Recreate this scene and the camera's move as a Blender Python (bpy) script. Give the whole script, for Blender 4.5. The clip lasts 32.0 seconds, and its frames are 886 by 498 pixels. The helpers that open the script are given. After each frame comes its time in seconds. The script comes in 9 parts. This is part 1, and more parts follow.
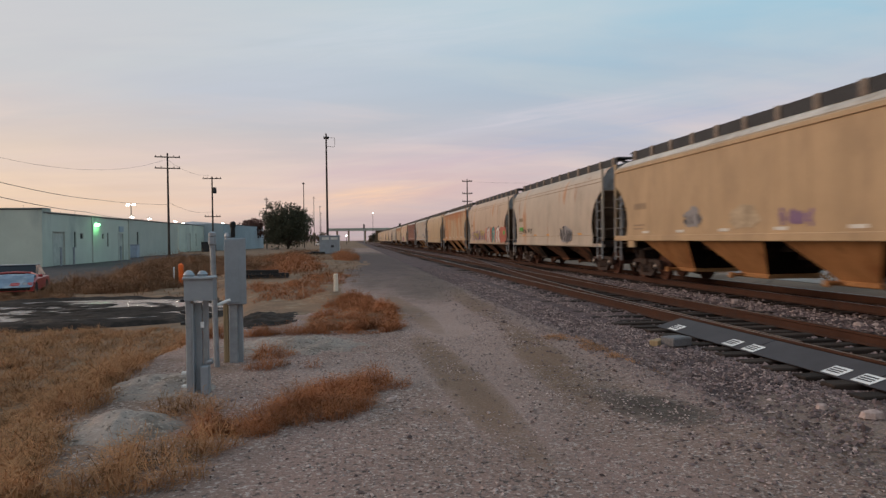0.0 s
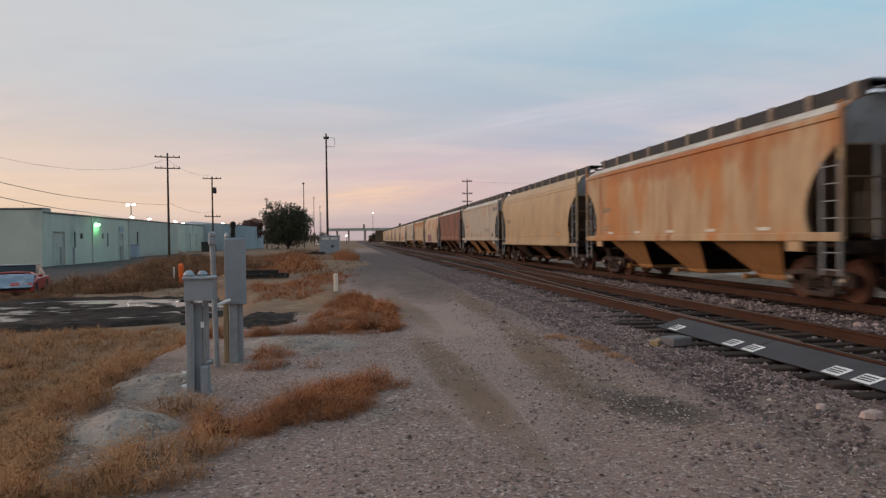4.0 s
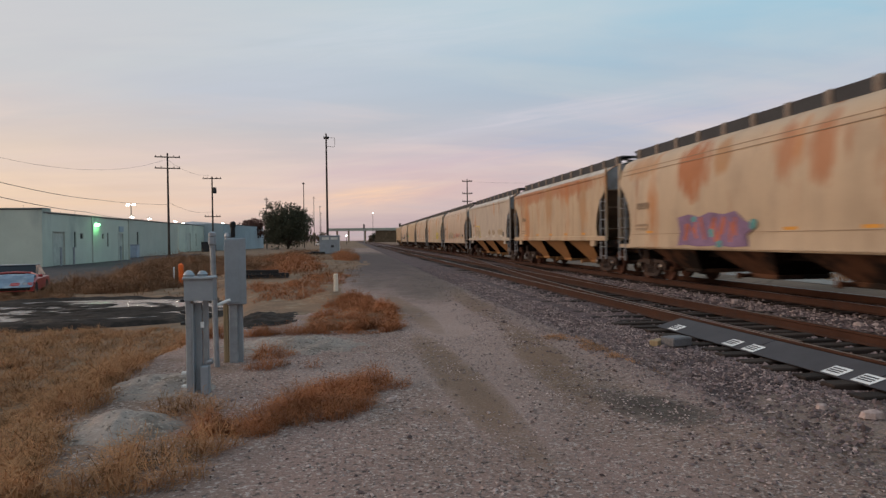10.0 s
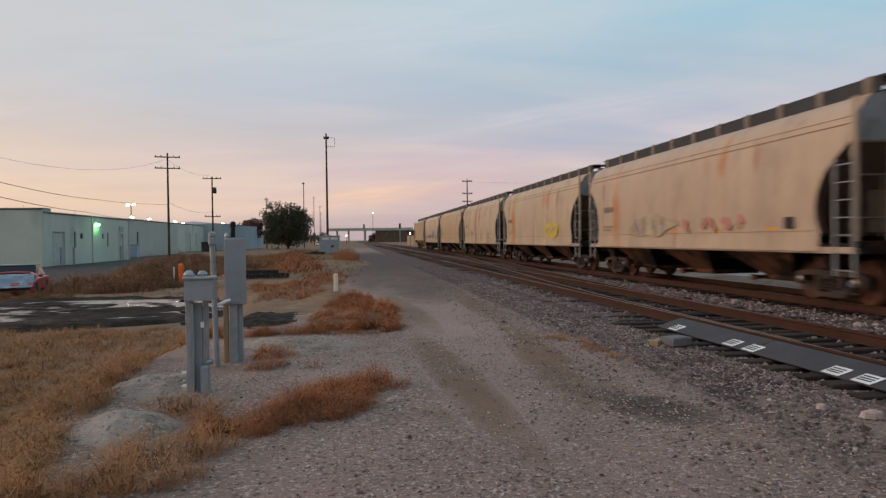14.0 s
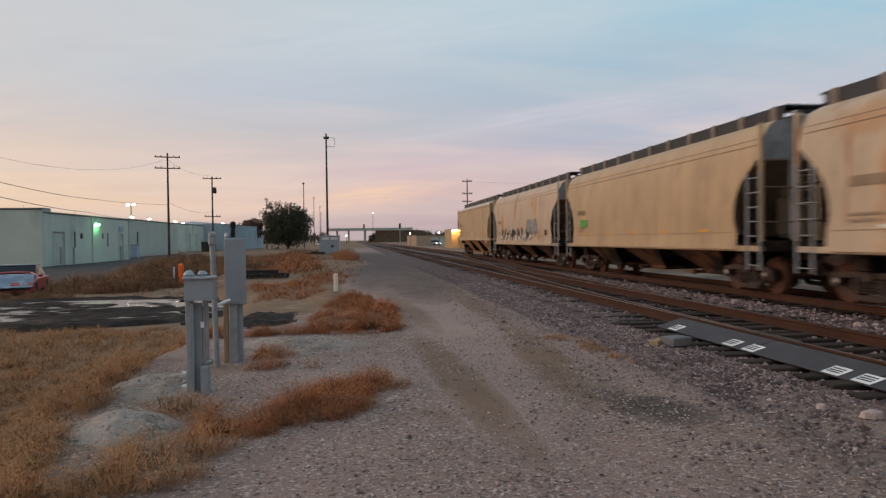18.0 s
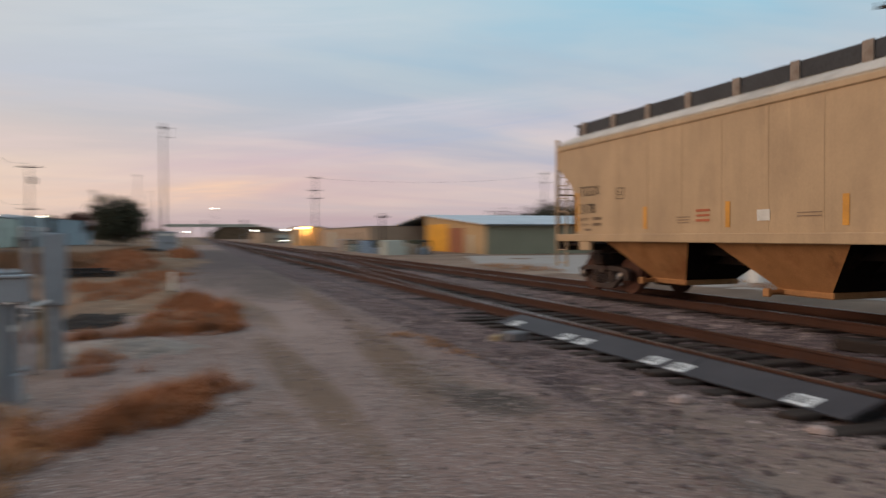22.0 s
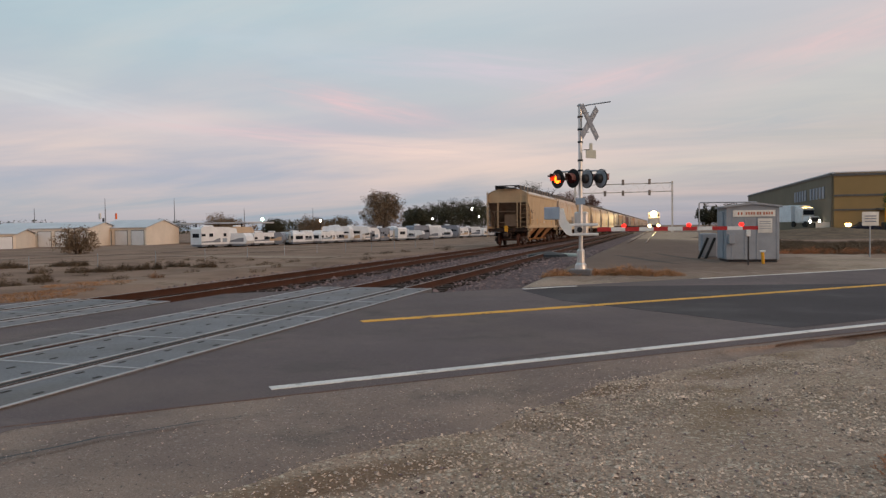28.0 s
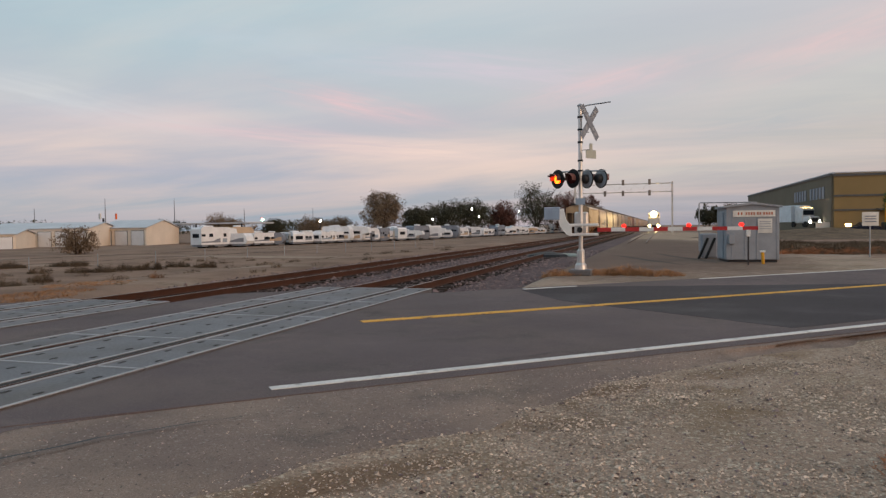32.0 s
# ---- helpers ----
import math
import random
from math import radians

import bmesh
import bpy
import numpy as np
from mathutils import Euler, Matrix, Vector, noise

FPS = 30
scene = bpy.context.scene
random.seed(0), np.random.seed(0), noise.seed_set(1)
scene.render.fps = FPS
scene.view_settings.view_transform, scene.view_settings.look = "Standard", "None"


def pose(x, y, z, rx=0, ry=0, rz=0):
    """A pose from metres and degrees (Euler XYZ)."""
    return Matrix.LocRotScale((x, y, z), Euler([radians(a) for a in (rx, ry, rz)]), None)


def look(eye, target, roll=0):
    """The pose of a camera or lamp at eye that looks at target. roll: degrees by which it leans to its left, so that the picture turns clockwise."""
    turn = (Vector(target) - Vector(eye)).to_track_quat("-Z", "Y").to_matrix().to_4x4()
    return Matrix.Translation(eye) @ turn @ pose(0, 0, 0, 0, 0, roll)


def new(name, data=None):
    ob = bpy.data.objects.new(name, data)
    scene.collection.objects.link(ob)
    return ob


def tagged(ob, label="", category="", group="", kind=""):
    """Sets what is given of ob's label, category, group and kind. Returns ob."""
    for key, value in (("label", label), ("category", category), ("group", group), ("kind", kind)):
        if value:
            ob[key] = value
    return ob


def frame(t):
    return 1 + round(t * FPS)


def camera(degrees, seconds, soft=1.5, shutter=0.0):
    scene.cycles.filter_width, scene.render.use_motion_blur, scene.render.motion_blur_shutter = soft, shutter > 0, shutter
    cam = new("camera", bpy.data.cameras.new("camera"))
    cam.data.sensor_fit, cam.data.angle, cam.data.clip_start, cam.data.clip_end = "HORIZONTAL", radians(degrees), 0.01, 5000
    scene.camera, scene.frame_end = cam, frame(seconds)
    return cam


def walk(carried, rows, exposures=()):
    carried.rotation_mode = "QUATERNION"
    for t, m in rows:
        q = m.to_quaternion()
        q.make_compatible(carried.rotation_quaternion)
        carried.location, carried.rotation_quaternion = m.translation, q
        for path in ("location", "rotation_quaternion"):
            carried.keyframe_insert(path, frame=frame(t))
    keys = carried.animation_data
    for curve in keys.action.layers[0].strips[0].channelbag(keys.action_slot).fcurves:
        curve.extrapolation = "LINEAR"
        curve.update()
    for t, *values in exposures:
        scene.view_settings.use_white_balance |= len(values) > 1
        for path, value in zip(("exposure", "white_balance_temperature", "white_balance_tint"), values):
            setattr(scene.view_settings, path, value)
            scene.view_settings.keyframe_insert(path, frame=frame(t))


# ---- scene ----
cam = camera(64.36, 32.0, soft=1.35, shutter=0.7)
walk(cam, [
    (0.0, pose(0.000, 0.000, 1.484, 89.182, 0.794, -7.276)),
    (3.5, pose(0.000, 0.000, 1.484, 89.182, 0.794, -7.276)),
    (20.0, pose(0.000, 0.000, 1.484, 89.182, 0.794, -7.276)),
    (21.3, pose(0.000, 0.000, 1.484, 89.182, 0.794, -7.276)),
    (21.5, pose(0.001, -0.000, 1.484, 89.182, 0.794, -7.546)),
    (21.6, pose(0.003, -0.000, 1.484, 89.182, 0.744, -8.426)),
    (21.9, pose(0.024, -0.005, 1.483, 88.982, 0.294, -16.176)),
    (22.0, pose(0.033, -0.008, 1.483, 88.932, 0.200, -19.553)),
    (22.2, pose(0.054, -0.017, 1.482, 88.926, 0.032, -27.730)),
    (22.6, pose(0.091, -0.043, 1.480, 88.710, 1.227, -43.780)),
    (23.0, pose(0.117, -0.075, 1.478, 88.720, 1.628, -58.492)),
    (23.3, pose(0.133, -0.111, 1.477, 88.555, 1.587, -72.586)),
    (23.5, pose(0.139, -0.144, 1.475, 88.465, 1.250, -82.900)),
    (23.6, pose(0.140, -0.161, 1.475, 88.420, 1.089, -90.504)),
    (23.7, pose(0.139, -0.178, 1.474, 88.281, 1.478, -96.587)),
    (23.8, pose(0.137, -0.193, 1.473, 88.315, 1.372, -102.034)),
    (23.9, pose(0.132, -0.210, 1.473, 88.135, 1.436, -107.200)),
    (24.0, pose(0.124, -0.229, 1.472, 88.066, 1.318, -114.500)),
    (24.1, pose(0.110, -0.253, 1.471, 88.062, 1.256, -124.000)),
    (24.2, pose(0.094, -0.272, 1.470, 87.956, 1.196, -133.600)),
    (24.3, pose(0.079, -0.285, 1.469, 87.871, 1.104, -141.300)),
    (24.4, pose(0.061, -0.298, 1.468, 87.750, 0.750, -149.649)),
    (24.5, pose(0.044, -0.306, 1.467, 87.850, 0.800, -156.536)),
    (24.6, pose(0.030, -0.311, 1.467, 88.154, 1.003, -161.540)),
    (24.7, pose(0.026, -0.313, 1.466, 88.134, 0.803, -163.240)),
    (24.8, pose(0.026, -0.313, 1.466, 88.124, 0.703, -163.110)),
    (25.0, pose(0.027, -0.312, 1.466, 88.114, 0.703, -162.740)),
    (25.5, pose(0.027, -0.312, 1.466, 88.234, 0.703, -162.740)),
    (27.5, pose(0.027, -0.312, 1.466, 88.240, 0.703, -162.740)),
    (32.0, pose(0.027, -0.312, 1.466, 88.254, 0.703, -162.740)),
], exposures=[(0.0, -0.02, 6500, 10), (21.5, -0.02, 6500, 10), (22.6, 0.0, 6500, 10), (23.3, 0.18, 6550, 11), (23.8, 0.31, 6600, 12), (24.2, 0.26, 6650, 13), (24.8, 0.0, 6700, 13), (32.0, 0.0, 6700, 13)])

# ---- sky: dusk, thin streaked cloud, warm glow where the sun went down ----
world = bpy.data.worlds.new("dusk_sky")
scene.world = world
world.use_nodes = True
wn, wl = world.node_tree.nodes, world.node_tree.links
wn.clear()


def wnode(kind, operation="", data_type=""):
    n = wn.new(kind)
    if operation:
        n.operation = operation
    if data_type:
        n.data_type = data_type
    return n


def wmath(op, a, b=None):
    n = wnode("ShaderNodeMath", operation=op)
    for i, v in enumerate((a, b)):
        if v is None:
            continue
        if isinstance(v, (int, float)):
            n.inputs[i].default_value = v
        else:
            wl.new(v, n.inputs[i])
    return n.outputs[0]


def wramp(fac, stops):
    n = wnode("ShaderNodeValToRGB")
    el = n.color_ramp.elements
    while len(el) < len(stops):
        el.new(0.5)
    for e, (p, c) in zip(el, stops):
        e.position, e.color = p, (*c, 1)
    wl.new(fac, n.inputs[0])
    return n.outputs[0]


def wmix(fac, a, b):
    n = wnode("ShaderNodeMix", data_type="RGBA")
    for s, v in ((0, fac), (6, a), (7, b)):
        if isinstance(v, (int, float)):
            n.inputs[s].default_value = v
        elif isinstance(v, tuple):
            n.inputs[s].default_value = (*v, 1)
        else:
            wl.new(v, n.inputs[s])
    return n.outputs[2]


tc = wnode("ShaderNodeTexCoord")
sep = wnode("ShaderNodeSeparateXYZ")
wl.new(tc.outputs["Generated"], sep.inputs[0])
dx_, dy_, dz_ = sep.outputs
up = wmath("MAXIMUM", dz_, 0.0)
# elevation ramps for the glow side (+Y, -X), the blue side (+X) and the far side (-Y)
glow = wramp(up, [(0.0, (0.50, 0.34, 0.32)), (0.05, (0.80, 0.57, 0.40)), (0.1, (0.70, 0.56, 0.46)), (0.2, (0.57, 0.55, 0.57)), (0.34, (0.60, 0.58, 0.59)), (1.0, (0.42, 0.53, 0.62))])
blue = wramp(up, [(0.0, (0.46, 0.38, 0.43)), (0.06, (0.51, 0.43, 0.50)), (0.12, (0.42, 0.45, 0.56)), (0.22, (0.32, 0.49, 0.62)), (0.34, (0.28, 0.57, 0.72)), (1.0, (0.30, 0.49, 0.63))])
back_e = wramp(up, [(0.0, (0.26, 0.34, 0.42)), (0.03, (0.33, 0.40, 0.46)), (0.08, (0.43, 0.45, 0.51)), (0.15, (0.49, 0.52, 0.57)), (0.25, (0.41, 0.54, 0.60)), (0.35, (0.38, 0.58, 0.66)), (1.0, (0.36, 0.51, 0.62))])
back_w = wramp(up, [(0.0, (0.36, 0.32, 0.36)), (0.04, (0.43, 0.39, 0.40)), (0.10, (0.49, 0.48, 0.46)), (0.18, (0.52, 0.54, 0.53)), (0.28, (0.56, 0.55, 0.58)), (0.4, (0.55, 0.57, 0.61)), (1.0, (0.42, 0.52, 0.59))])
f_left = wmath("MULTIPLY_ADD", dx_, -0.9)
wn[-1].inputs[2].default_value = 0.55
f_left_c = wmath("MINIMUM", wmath("MAXIMUM", f_left, 0.0), 1.0)
front = wmix(f_left_c, blue, glow)
f_back = wmath("MULTIPLY_ADD", dy_, -1.1)
wn[-1].inputs[2].default_value = 0.35
f_back_c = wmath("MINIMUM", wmath("MAXIMUM", f_back, 0.0), 1.0)
f_west = wmath("MULTIPLY_ADD", dx_, -1.3)
wn[-1].inputs[2].default_value = 0.62
back = wmix(wmath("MINIMUM", wmath("MAXIMUM", f_west, 0.0), 1.0), back_e, back_w)
clear = wmix(f_back_c, front, back)
# streaked cloud: the direction spread out on a flat layer, stretched along one way
den = wmath("ADD", up, 0.12)
lay = wnode("ShaderNodeCombineXYZ")
wl.new(wmath("DIVIDE", dx_, den), lay.inputs[0])
wl.new(wmath("DIVIDE", dy_, den), lay.inputs[1])


def streaks(turn, scale, size, lo, hi, detail=7.0):
    mp = wnode("ShaderNodeMapping")
    mp.inputs["Rotation"].default_value = (0, 0, turn)
    mp.inputs["Scale"].default_value = scale
    wl.new(lay.outputs[0], mp.inputs[0])
    nz = wnode("ShaderNodeTexNoise")
    nz.inputs["Scale"].default_value, nz.inputs["Detail"].default_value, nz.inputs["Roughness"].default_value = size, detail, 0.55
    nz.inputs["Distortion"].default_value = 0.5
    wl.new(mp.outputs[0], nz.inputs["Vector"])
    return wramp(nz.outputs["Fac"], [(lo, (0, 0, 0)), (hi, (1, 1, 1))])


veil = streaks(0.45, (0.30, 0.75, 1.0), 0.8, 0.45, 0.62)
ribs = streaks(0.30, (0.30, 0.85, 1.0), 1.7, 0.48, 0.68)
shade = streaks(0.6, (0.35, 0.9, 1.0), 1.1, 0.48, 0.68)
veil_col = wramp(up, [(0.0, (0.46, 0.42, 0.45)), (0.08, (0.84, 0.66, 0.56)), (0.17, (0.76, 0.62, 0.60)), (0.26, (0.63, 0.62, 0.62)), (0.5, (0.58, 0.64, 0.67))])
rib_col = wramp(up, [(0.0, (0.66, 0.47, 0.42)), (0.07, (0.86, 0.66, 0.56)), (0.18, (0.64, 0.66, 0.62)), (0.5, (0.58, 0.66, 0.68))])
sky_a = wmix(wmath("MULTIPLY", veil, 0.6), clear, veil_col)
sky_b = wmix(wmath("MULTIPLY", shade, 0.30), sky_a, (0.40, 0.44, 0.52))
sky_col = wmix(wmath("MULTIPLY", ribs, 0.28), sky_b, rib_col)


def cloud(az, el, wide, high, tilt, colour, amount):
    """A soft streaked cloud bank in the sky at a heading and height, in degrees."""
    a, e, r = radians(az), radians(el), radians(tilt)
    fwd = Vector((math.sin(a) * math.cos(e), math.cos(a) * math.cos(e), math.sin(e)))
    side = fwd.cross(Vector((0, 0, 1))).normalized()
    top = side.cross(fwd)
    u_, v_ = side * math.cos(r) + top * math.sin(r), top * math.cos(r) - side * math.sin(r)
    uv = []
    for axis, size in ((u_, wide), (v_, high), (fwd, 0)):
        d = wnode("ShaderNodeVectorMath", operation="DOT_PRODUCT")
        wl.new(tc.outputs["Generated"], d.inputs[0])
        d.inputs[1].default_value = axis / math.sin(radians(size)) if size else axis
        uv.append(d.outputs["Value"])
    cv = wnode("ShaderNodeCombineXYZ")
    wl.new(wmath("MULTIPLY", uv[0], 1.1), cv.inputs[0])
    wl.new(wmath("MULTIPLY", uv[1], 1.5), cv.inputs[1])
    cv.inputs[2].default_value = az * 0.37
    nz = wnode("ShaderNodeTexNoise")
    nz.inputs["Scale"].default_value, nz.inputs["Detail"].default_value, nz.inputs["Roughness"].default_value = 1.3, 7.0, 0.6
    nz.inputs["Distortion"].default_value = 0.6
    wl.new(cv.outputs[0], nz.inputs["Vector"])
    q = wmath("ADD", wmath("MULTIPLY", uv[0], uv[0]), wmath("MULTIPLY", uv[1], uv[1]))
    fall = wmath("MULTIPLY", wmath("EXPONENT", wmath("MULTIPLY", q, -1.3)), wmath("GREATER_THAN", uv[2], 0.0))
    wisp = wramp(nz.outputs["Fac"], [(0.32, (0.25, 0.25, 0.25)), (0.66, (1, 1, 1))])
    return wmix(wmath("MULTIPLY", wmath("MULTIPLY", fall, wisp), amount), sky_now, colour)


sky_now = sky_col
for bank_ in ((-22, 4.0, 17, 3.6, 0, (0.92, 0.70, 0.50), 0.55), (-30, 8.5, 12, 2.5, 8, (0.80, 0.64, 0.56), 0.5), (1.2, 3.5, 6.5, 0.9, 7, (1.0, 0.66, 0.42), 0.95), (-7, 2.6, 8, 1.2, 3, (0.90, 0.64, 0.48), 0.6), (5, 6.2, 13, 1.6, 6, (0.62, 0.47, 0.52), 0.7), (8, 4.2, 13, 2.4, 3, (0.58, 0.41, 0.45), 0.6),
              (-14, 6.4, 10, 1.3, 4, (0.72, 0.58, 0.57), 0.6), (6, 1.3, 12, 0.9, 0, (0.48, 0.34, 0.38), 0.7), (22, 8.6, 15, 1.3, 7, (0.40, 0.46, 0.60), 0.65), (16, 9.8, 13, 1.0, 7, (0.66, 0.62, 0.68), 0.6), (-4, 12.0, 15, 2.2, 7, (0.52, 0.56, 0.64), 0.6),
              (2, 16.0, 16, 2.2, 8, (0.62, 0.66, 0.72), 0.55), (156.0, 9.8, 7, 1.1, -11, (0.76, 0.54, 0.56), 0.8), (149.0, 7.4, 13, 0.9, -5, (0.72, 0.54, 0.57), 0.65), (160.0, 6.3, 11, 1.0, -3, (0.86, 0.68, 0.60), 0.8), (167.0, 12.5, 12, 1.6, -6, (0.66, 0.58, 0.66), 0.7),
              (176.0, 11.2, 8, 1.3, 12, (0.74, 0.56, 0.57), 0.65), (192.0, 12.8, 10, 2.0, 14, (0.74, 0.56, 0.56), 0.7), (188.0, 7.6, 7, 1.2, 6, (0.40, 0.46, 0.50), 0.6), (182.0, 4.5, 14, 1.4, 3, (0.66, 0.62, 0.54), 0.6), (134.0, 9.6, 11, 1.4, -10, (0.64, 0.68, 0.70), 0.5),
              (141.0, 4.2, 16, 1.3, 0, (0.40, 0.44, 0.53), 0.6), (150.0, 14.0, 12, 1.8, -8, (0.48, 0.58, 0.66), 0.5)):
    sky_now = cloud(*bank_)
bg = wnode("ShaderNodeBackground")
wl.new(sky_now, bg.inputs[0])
bg.inputs[1].default_value = 1.06
wo = wnode("ShaderNodeOutputWorld")
wl.new(bg.outputs[0], wo.inputs[0])

# the last of the daylight, from the glow low over the yards
sun = new("sun", bpy.data.lights.new("sun", "SUN"))
sun.data.energy, sun.data.angle, sun.data.color = 1.7, radians(50), (1.0, 0.68, 0.44)
sun.matrix_world = look((-60, 22, 13), (0, 0, 0))

# lit lamps on the warehouse and the workshop
for nm_, at_, col_, watts in (("green_wall_light", (-26.75, 79.0, 3.45), (0.25, 1.0, 0.35), 70.0), ("warm_wall_light", (19.6, 130.6, 3.1), (1.0, 0.55, 0.18), 350.0)):
    pl_ = new(nm_, bpy.data.lights.new(nm_, "POINT"))
    pl_.data.energy, pl_.data.color, pl_.data.shadow_soft_size = watts, col_, 0.15
    pl_.matrix_world = pose(*at_)


# the waiting locomotive's beam along the line
beam = new("locomotive_headlight", bpy.data.lights.new("locomotive_headlight", "SPOT"))
beam.data.energy, beam.data.color, beam.data.shadow_soft_size, beam.data.spot_size, beam.data.spot_blend = 14000.0, (1.0, 0.72, 0.34), 0.3, radians(26), 0.6
beam.matrix_world = look((2.02, -192.6, 4.3), (6.0, -40.0, 1.5))


# ---- materials ----
def material(name, base, rough=0.8, metal=0.0, spots=(), grain=(40.0, 0.12), wear=(1.2, 0.18), bump=0.0, rand=0.0, spec=0.2, coord="Object", bscale=None, stretch=None, emit=None, stains=(), island=0.0, runs=()):
    """Procedural surface: base colour, fine grain and broad wear (scale, strength), extra patches of other colours
    as (colour, noise scale, low, high, stretch), stains (colour, place, size, turn, strength), relief, and a shift of brightness from piece to piece."""
    m = bpy.data.materials.new(name)
    m.use_nodes = True
    nt = m.node_tree
    N, K = nt.nodes, nt.links
    b = N["Principled BSDF"]
    b.inputs["Roughness"].default_value, b.inputs["Metallic"].default_value = rough, metal
    b.inputs["Specular IOR Level"].default_value = spec
    t = N.new("ShaderNodeTexCoord")
    src = t.outputs[coord]
    if coord == "World":
        src = None

    def vec(scale3):
        mp_ = N.new("ShaderNodeMapping")
        mp_.inputs["Scale"].default_value = scale3
        K.new(src, mp_.inputs[0])
        return mp_.outputs[0]

    def noise_at(scale, detail=4.0, st=None, roughness=0.6):
        n = N.new("ShaderNodeTexNoise")
        n.inputs["Scale"].default_value, n.inputs["Detail"].default_value, n.inputs["Roughness"].default_value = scale, detail, roughness
        K.new(vec(st) if st else src, n.inputs["Vector"])
        return n.outputs["Fac"]

    def rng(fac, a, c, lo, hi):
        n = N.new("ShaderNodeMapRange")
        for i, v in enumerate((a, c, lo, hi)):
            n.inputs[1 + i].default_value = v
        K.new(fac, n.inputs[0])
        return n.outputs[0]

    def mul(a, c):
        n = N.new("ShaderNodeMath")
        n.operation = "MULTIPLY"
        for i, v in enumerate((a, c)):
            if isinstance(v, float):
                n.inputs[i].default_value = v
            else:
                K.new(v, n.inputs[i])
        return n.outputs[0]

    val = rng(noise_at(grain[0], 3.0, stretch), 0.25, 0.75, 1 - grain[1], 1 + grain[1])
    val = mul(val, rng(noise_at(wear[0], 5.0), 0.3, 0.7, 1 - wear[1], 1 + wear[1]))
    if rand:
        oi = N.new("ShaderNodeObjectInfo")
        val = mul(val, rng(oi.outputs["Random"], 0.0, 1.0, 1 - rand, 1 + rand))
    if island:
        gi = N.new("ShaderNodeNewGeometry")
        val = mul(val, rng(gi.outputs["Random Per Island"], 0.0, 1.0, 1 - island, 1 + island))
    col = N.new("ShaderNodeRGB")
    col.outputs[0].default_value = (*base, 1)
    cur = col.outputs[0]
    for spot in spots:
        c2, sc, lo, hi = spot[:4]
        n = N.new("ShaderNodeMix")
        n.data_type = "RGBA"
        K.new(rng(noise_at(sc, 5.0, spot[4] if len(spot) > 4 else None), lo, hi, 0.0, spot[5] if len(spot) > 5 else 1.0), n.inputs[0])
        K.new(cur, n.inputs[6])
        n.inputs[7].default_value = (*c2, 1)
        cur = n.outputs[2]
    for c2, (sx, sy), (rx_, ry_), turn, amount in stains:
        sp = N.new("ShaderNodeMapping")
        sp.vector_type = "TEXTURE"
        sp.inputs["Location"].default_value, sp.inputs["Rotation"].default_value, sp.inputs["Scale"].default_value = (sx, sy, -0.1), (0, 0, radians(turn)), (rx_, ry_, 3.0)
        K.new(src, sp.inputs[0])
        gd = N.new("ShaderNodeTexGradient")
        gd.gradient_type = "SPHERICAL"
        K.new(sp.outputs[0], gd.inputs[0])
        ad = N.new("ShaderNodeMath")
        ad.operation = "MULTIPLY_ADD"
        K.new(noise_at(2.6, 5.0), ad.inputs[0])
        ad.inputs[1].default_value = 0.9
        K.new(gd.outputs["Fac"], ad.inputs[2])
        n = N.new("ShaderNodeMix")
        n.data_type = "RGBA"
        K.new(rng(mul(ad.outputs[0], rng(gd.outputs["Fac"], 0.0, 0.25, 0.0, 1.0)), 0.45, 1.0, 0.0, amount), n.inputs[0])
        K.new(cur, n.inputs[6])
        n.inputs[7].default_value = (*c2, 1)
        cur = n.outputs[2]
    for c2, (sy, sz), (ry_, rz_), amount in runs:
        sp = N.new("ShaderNodeMapping")
        sp.vector_type = "TEXTURE"
        sp.inputs["Location"].default_value, sp.inputs["Scale"].default_value = (0, sy, sz), (60.0, ry_ * 1.5, rz_ * 1.5)
        K.new(src, sp.inputs[0])
        gd = N.new("ShaderNodeTexGradient")
        gd.gradient_type = "SPHERICAL"
        K.new(sp.outputs[0], gd.inputs[0])
        ad = N.new("ShaderNodeMath")
        ad.operation = "MULTIPLY_ADD"
        K.new(noise_at(3.0, 6.0, (1.0, 1.2, 0.35)), ad.inputs[0])
        ad.inputs[1].default_value = 1.3
        K.new(gd.outputs["Fac"], ad.inputs[2])
        n = N.new("ShaderNodeMix")
        n.data_type = "RGBA"
        K.new(rng(mul(ad.outputs[0], rng(gd.outputs["Fac"], 0.0, 0.2, 0.0, 1.0)), 0.88, 1.22, 0.0, amount), n.inputs[0])
        K.new(cur, n.inputs[6])
        n.inputs[7].default_value = (*c2, 1)
        cur = n.outputs[2]
    hs = N.new("ShaderNodeHueSaturation")
    K.new(val, hs.inputs["Value"])
    K.new(cur, hs.inputs["Color"])
    K.new(hs.outputs[0], b.inputs["Base Color"])
    if bump:
        bp = N.new("ShaderNodeBump")
        bp.inputs["Strength"].default_value, bp.inputs["Distance"].default_value = bump, 0.02
        K.new(noise_at(bscale or grain[0], 4.0, stretch), bp.inputs["Height"])
        K.new(bp.outputs[0], b.inputs["Normal"])
    if emit:
        b.inputs["Emission Color"].default_value = (*emit[0], 1)
        b.inputs["Emission Strength"].default_value = emit[1]
    return m


RUST, RUSTD, DIRT = (0.20, 0.075, 0.03), (0.09, 0.035, 0.02), (0.16, 0.10, 0.07)
STREAK = (1.0, 0.9, 0.12)  # object space: long vertical runs


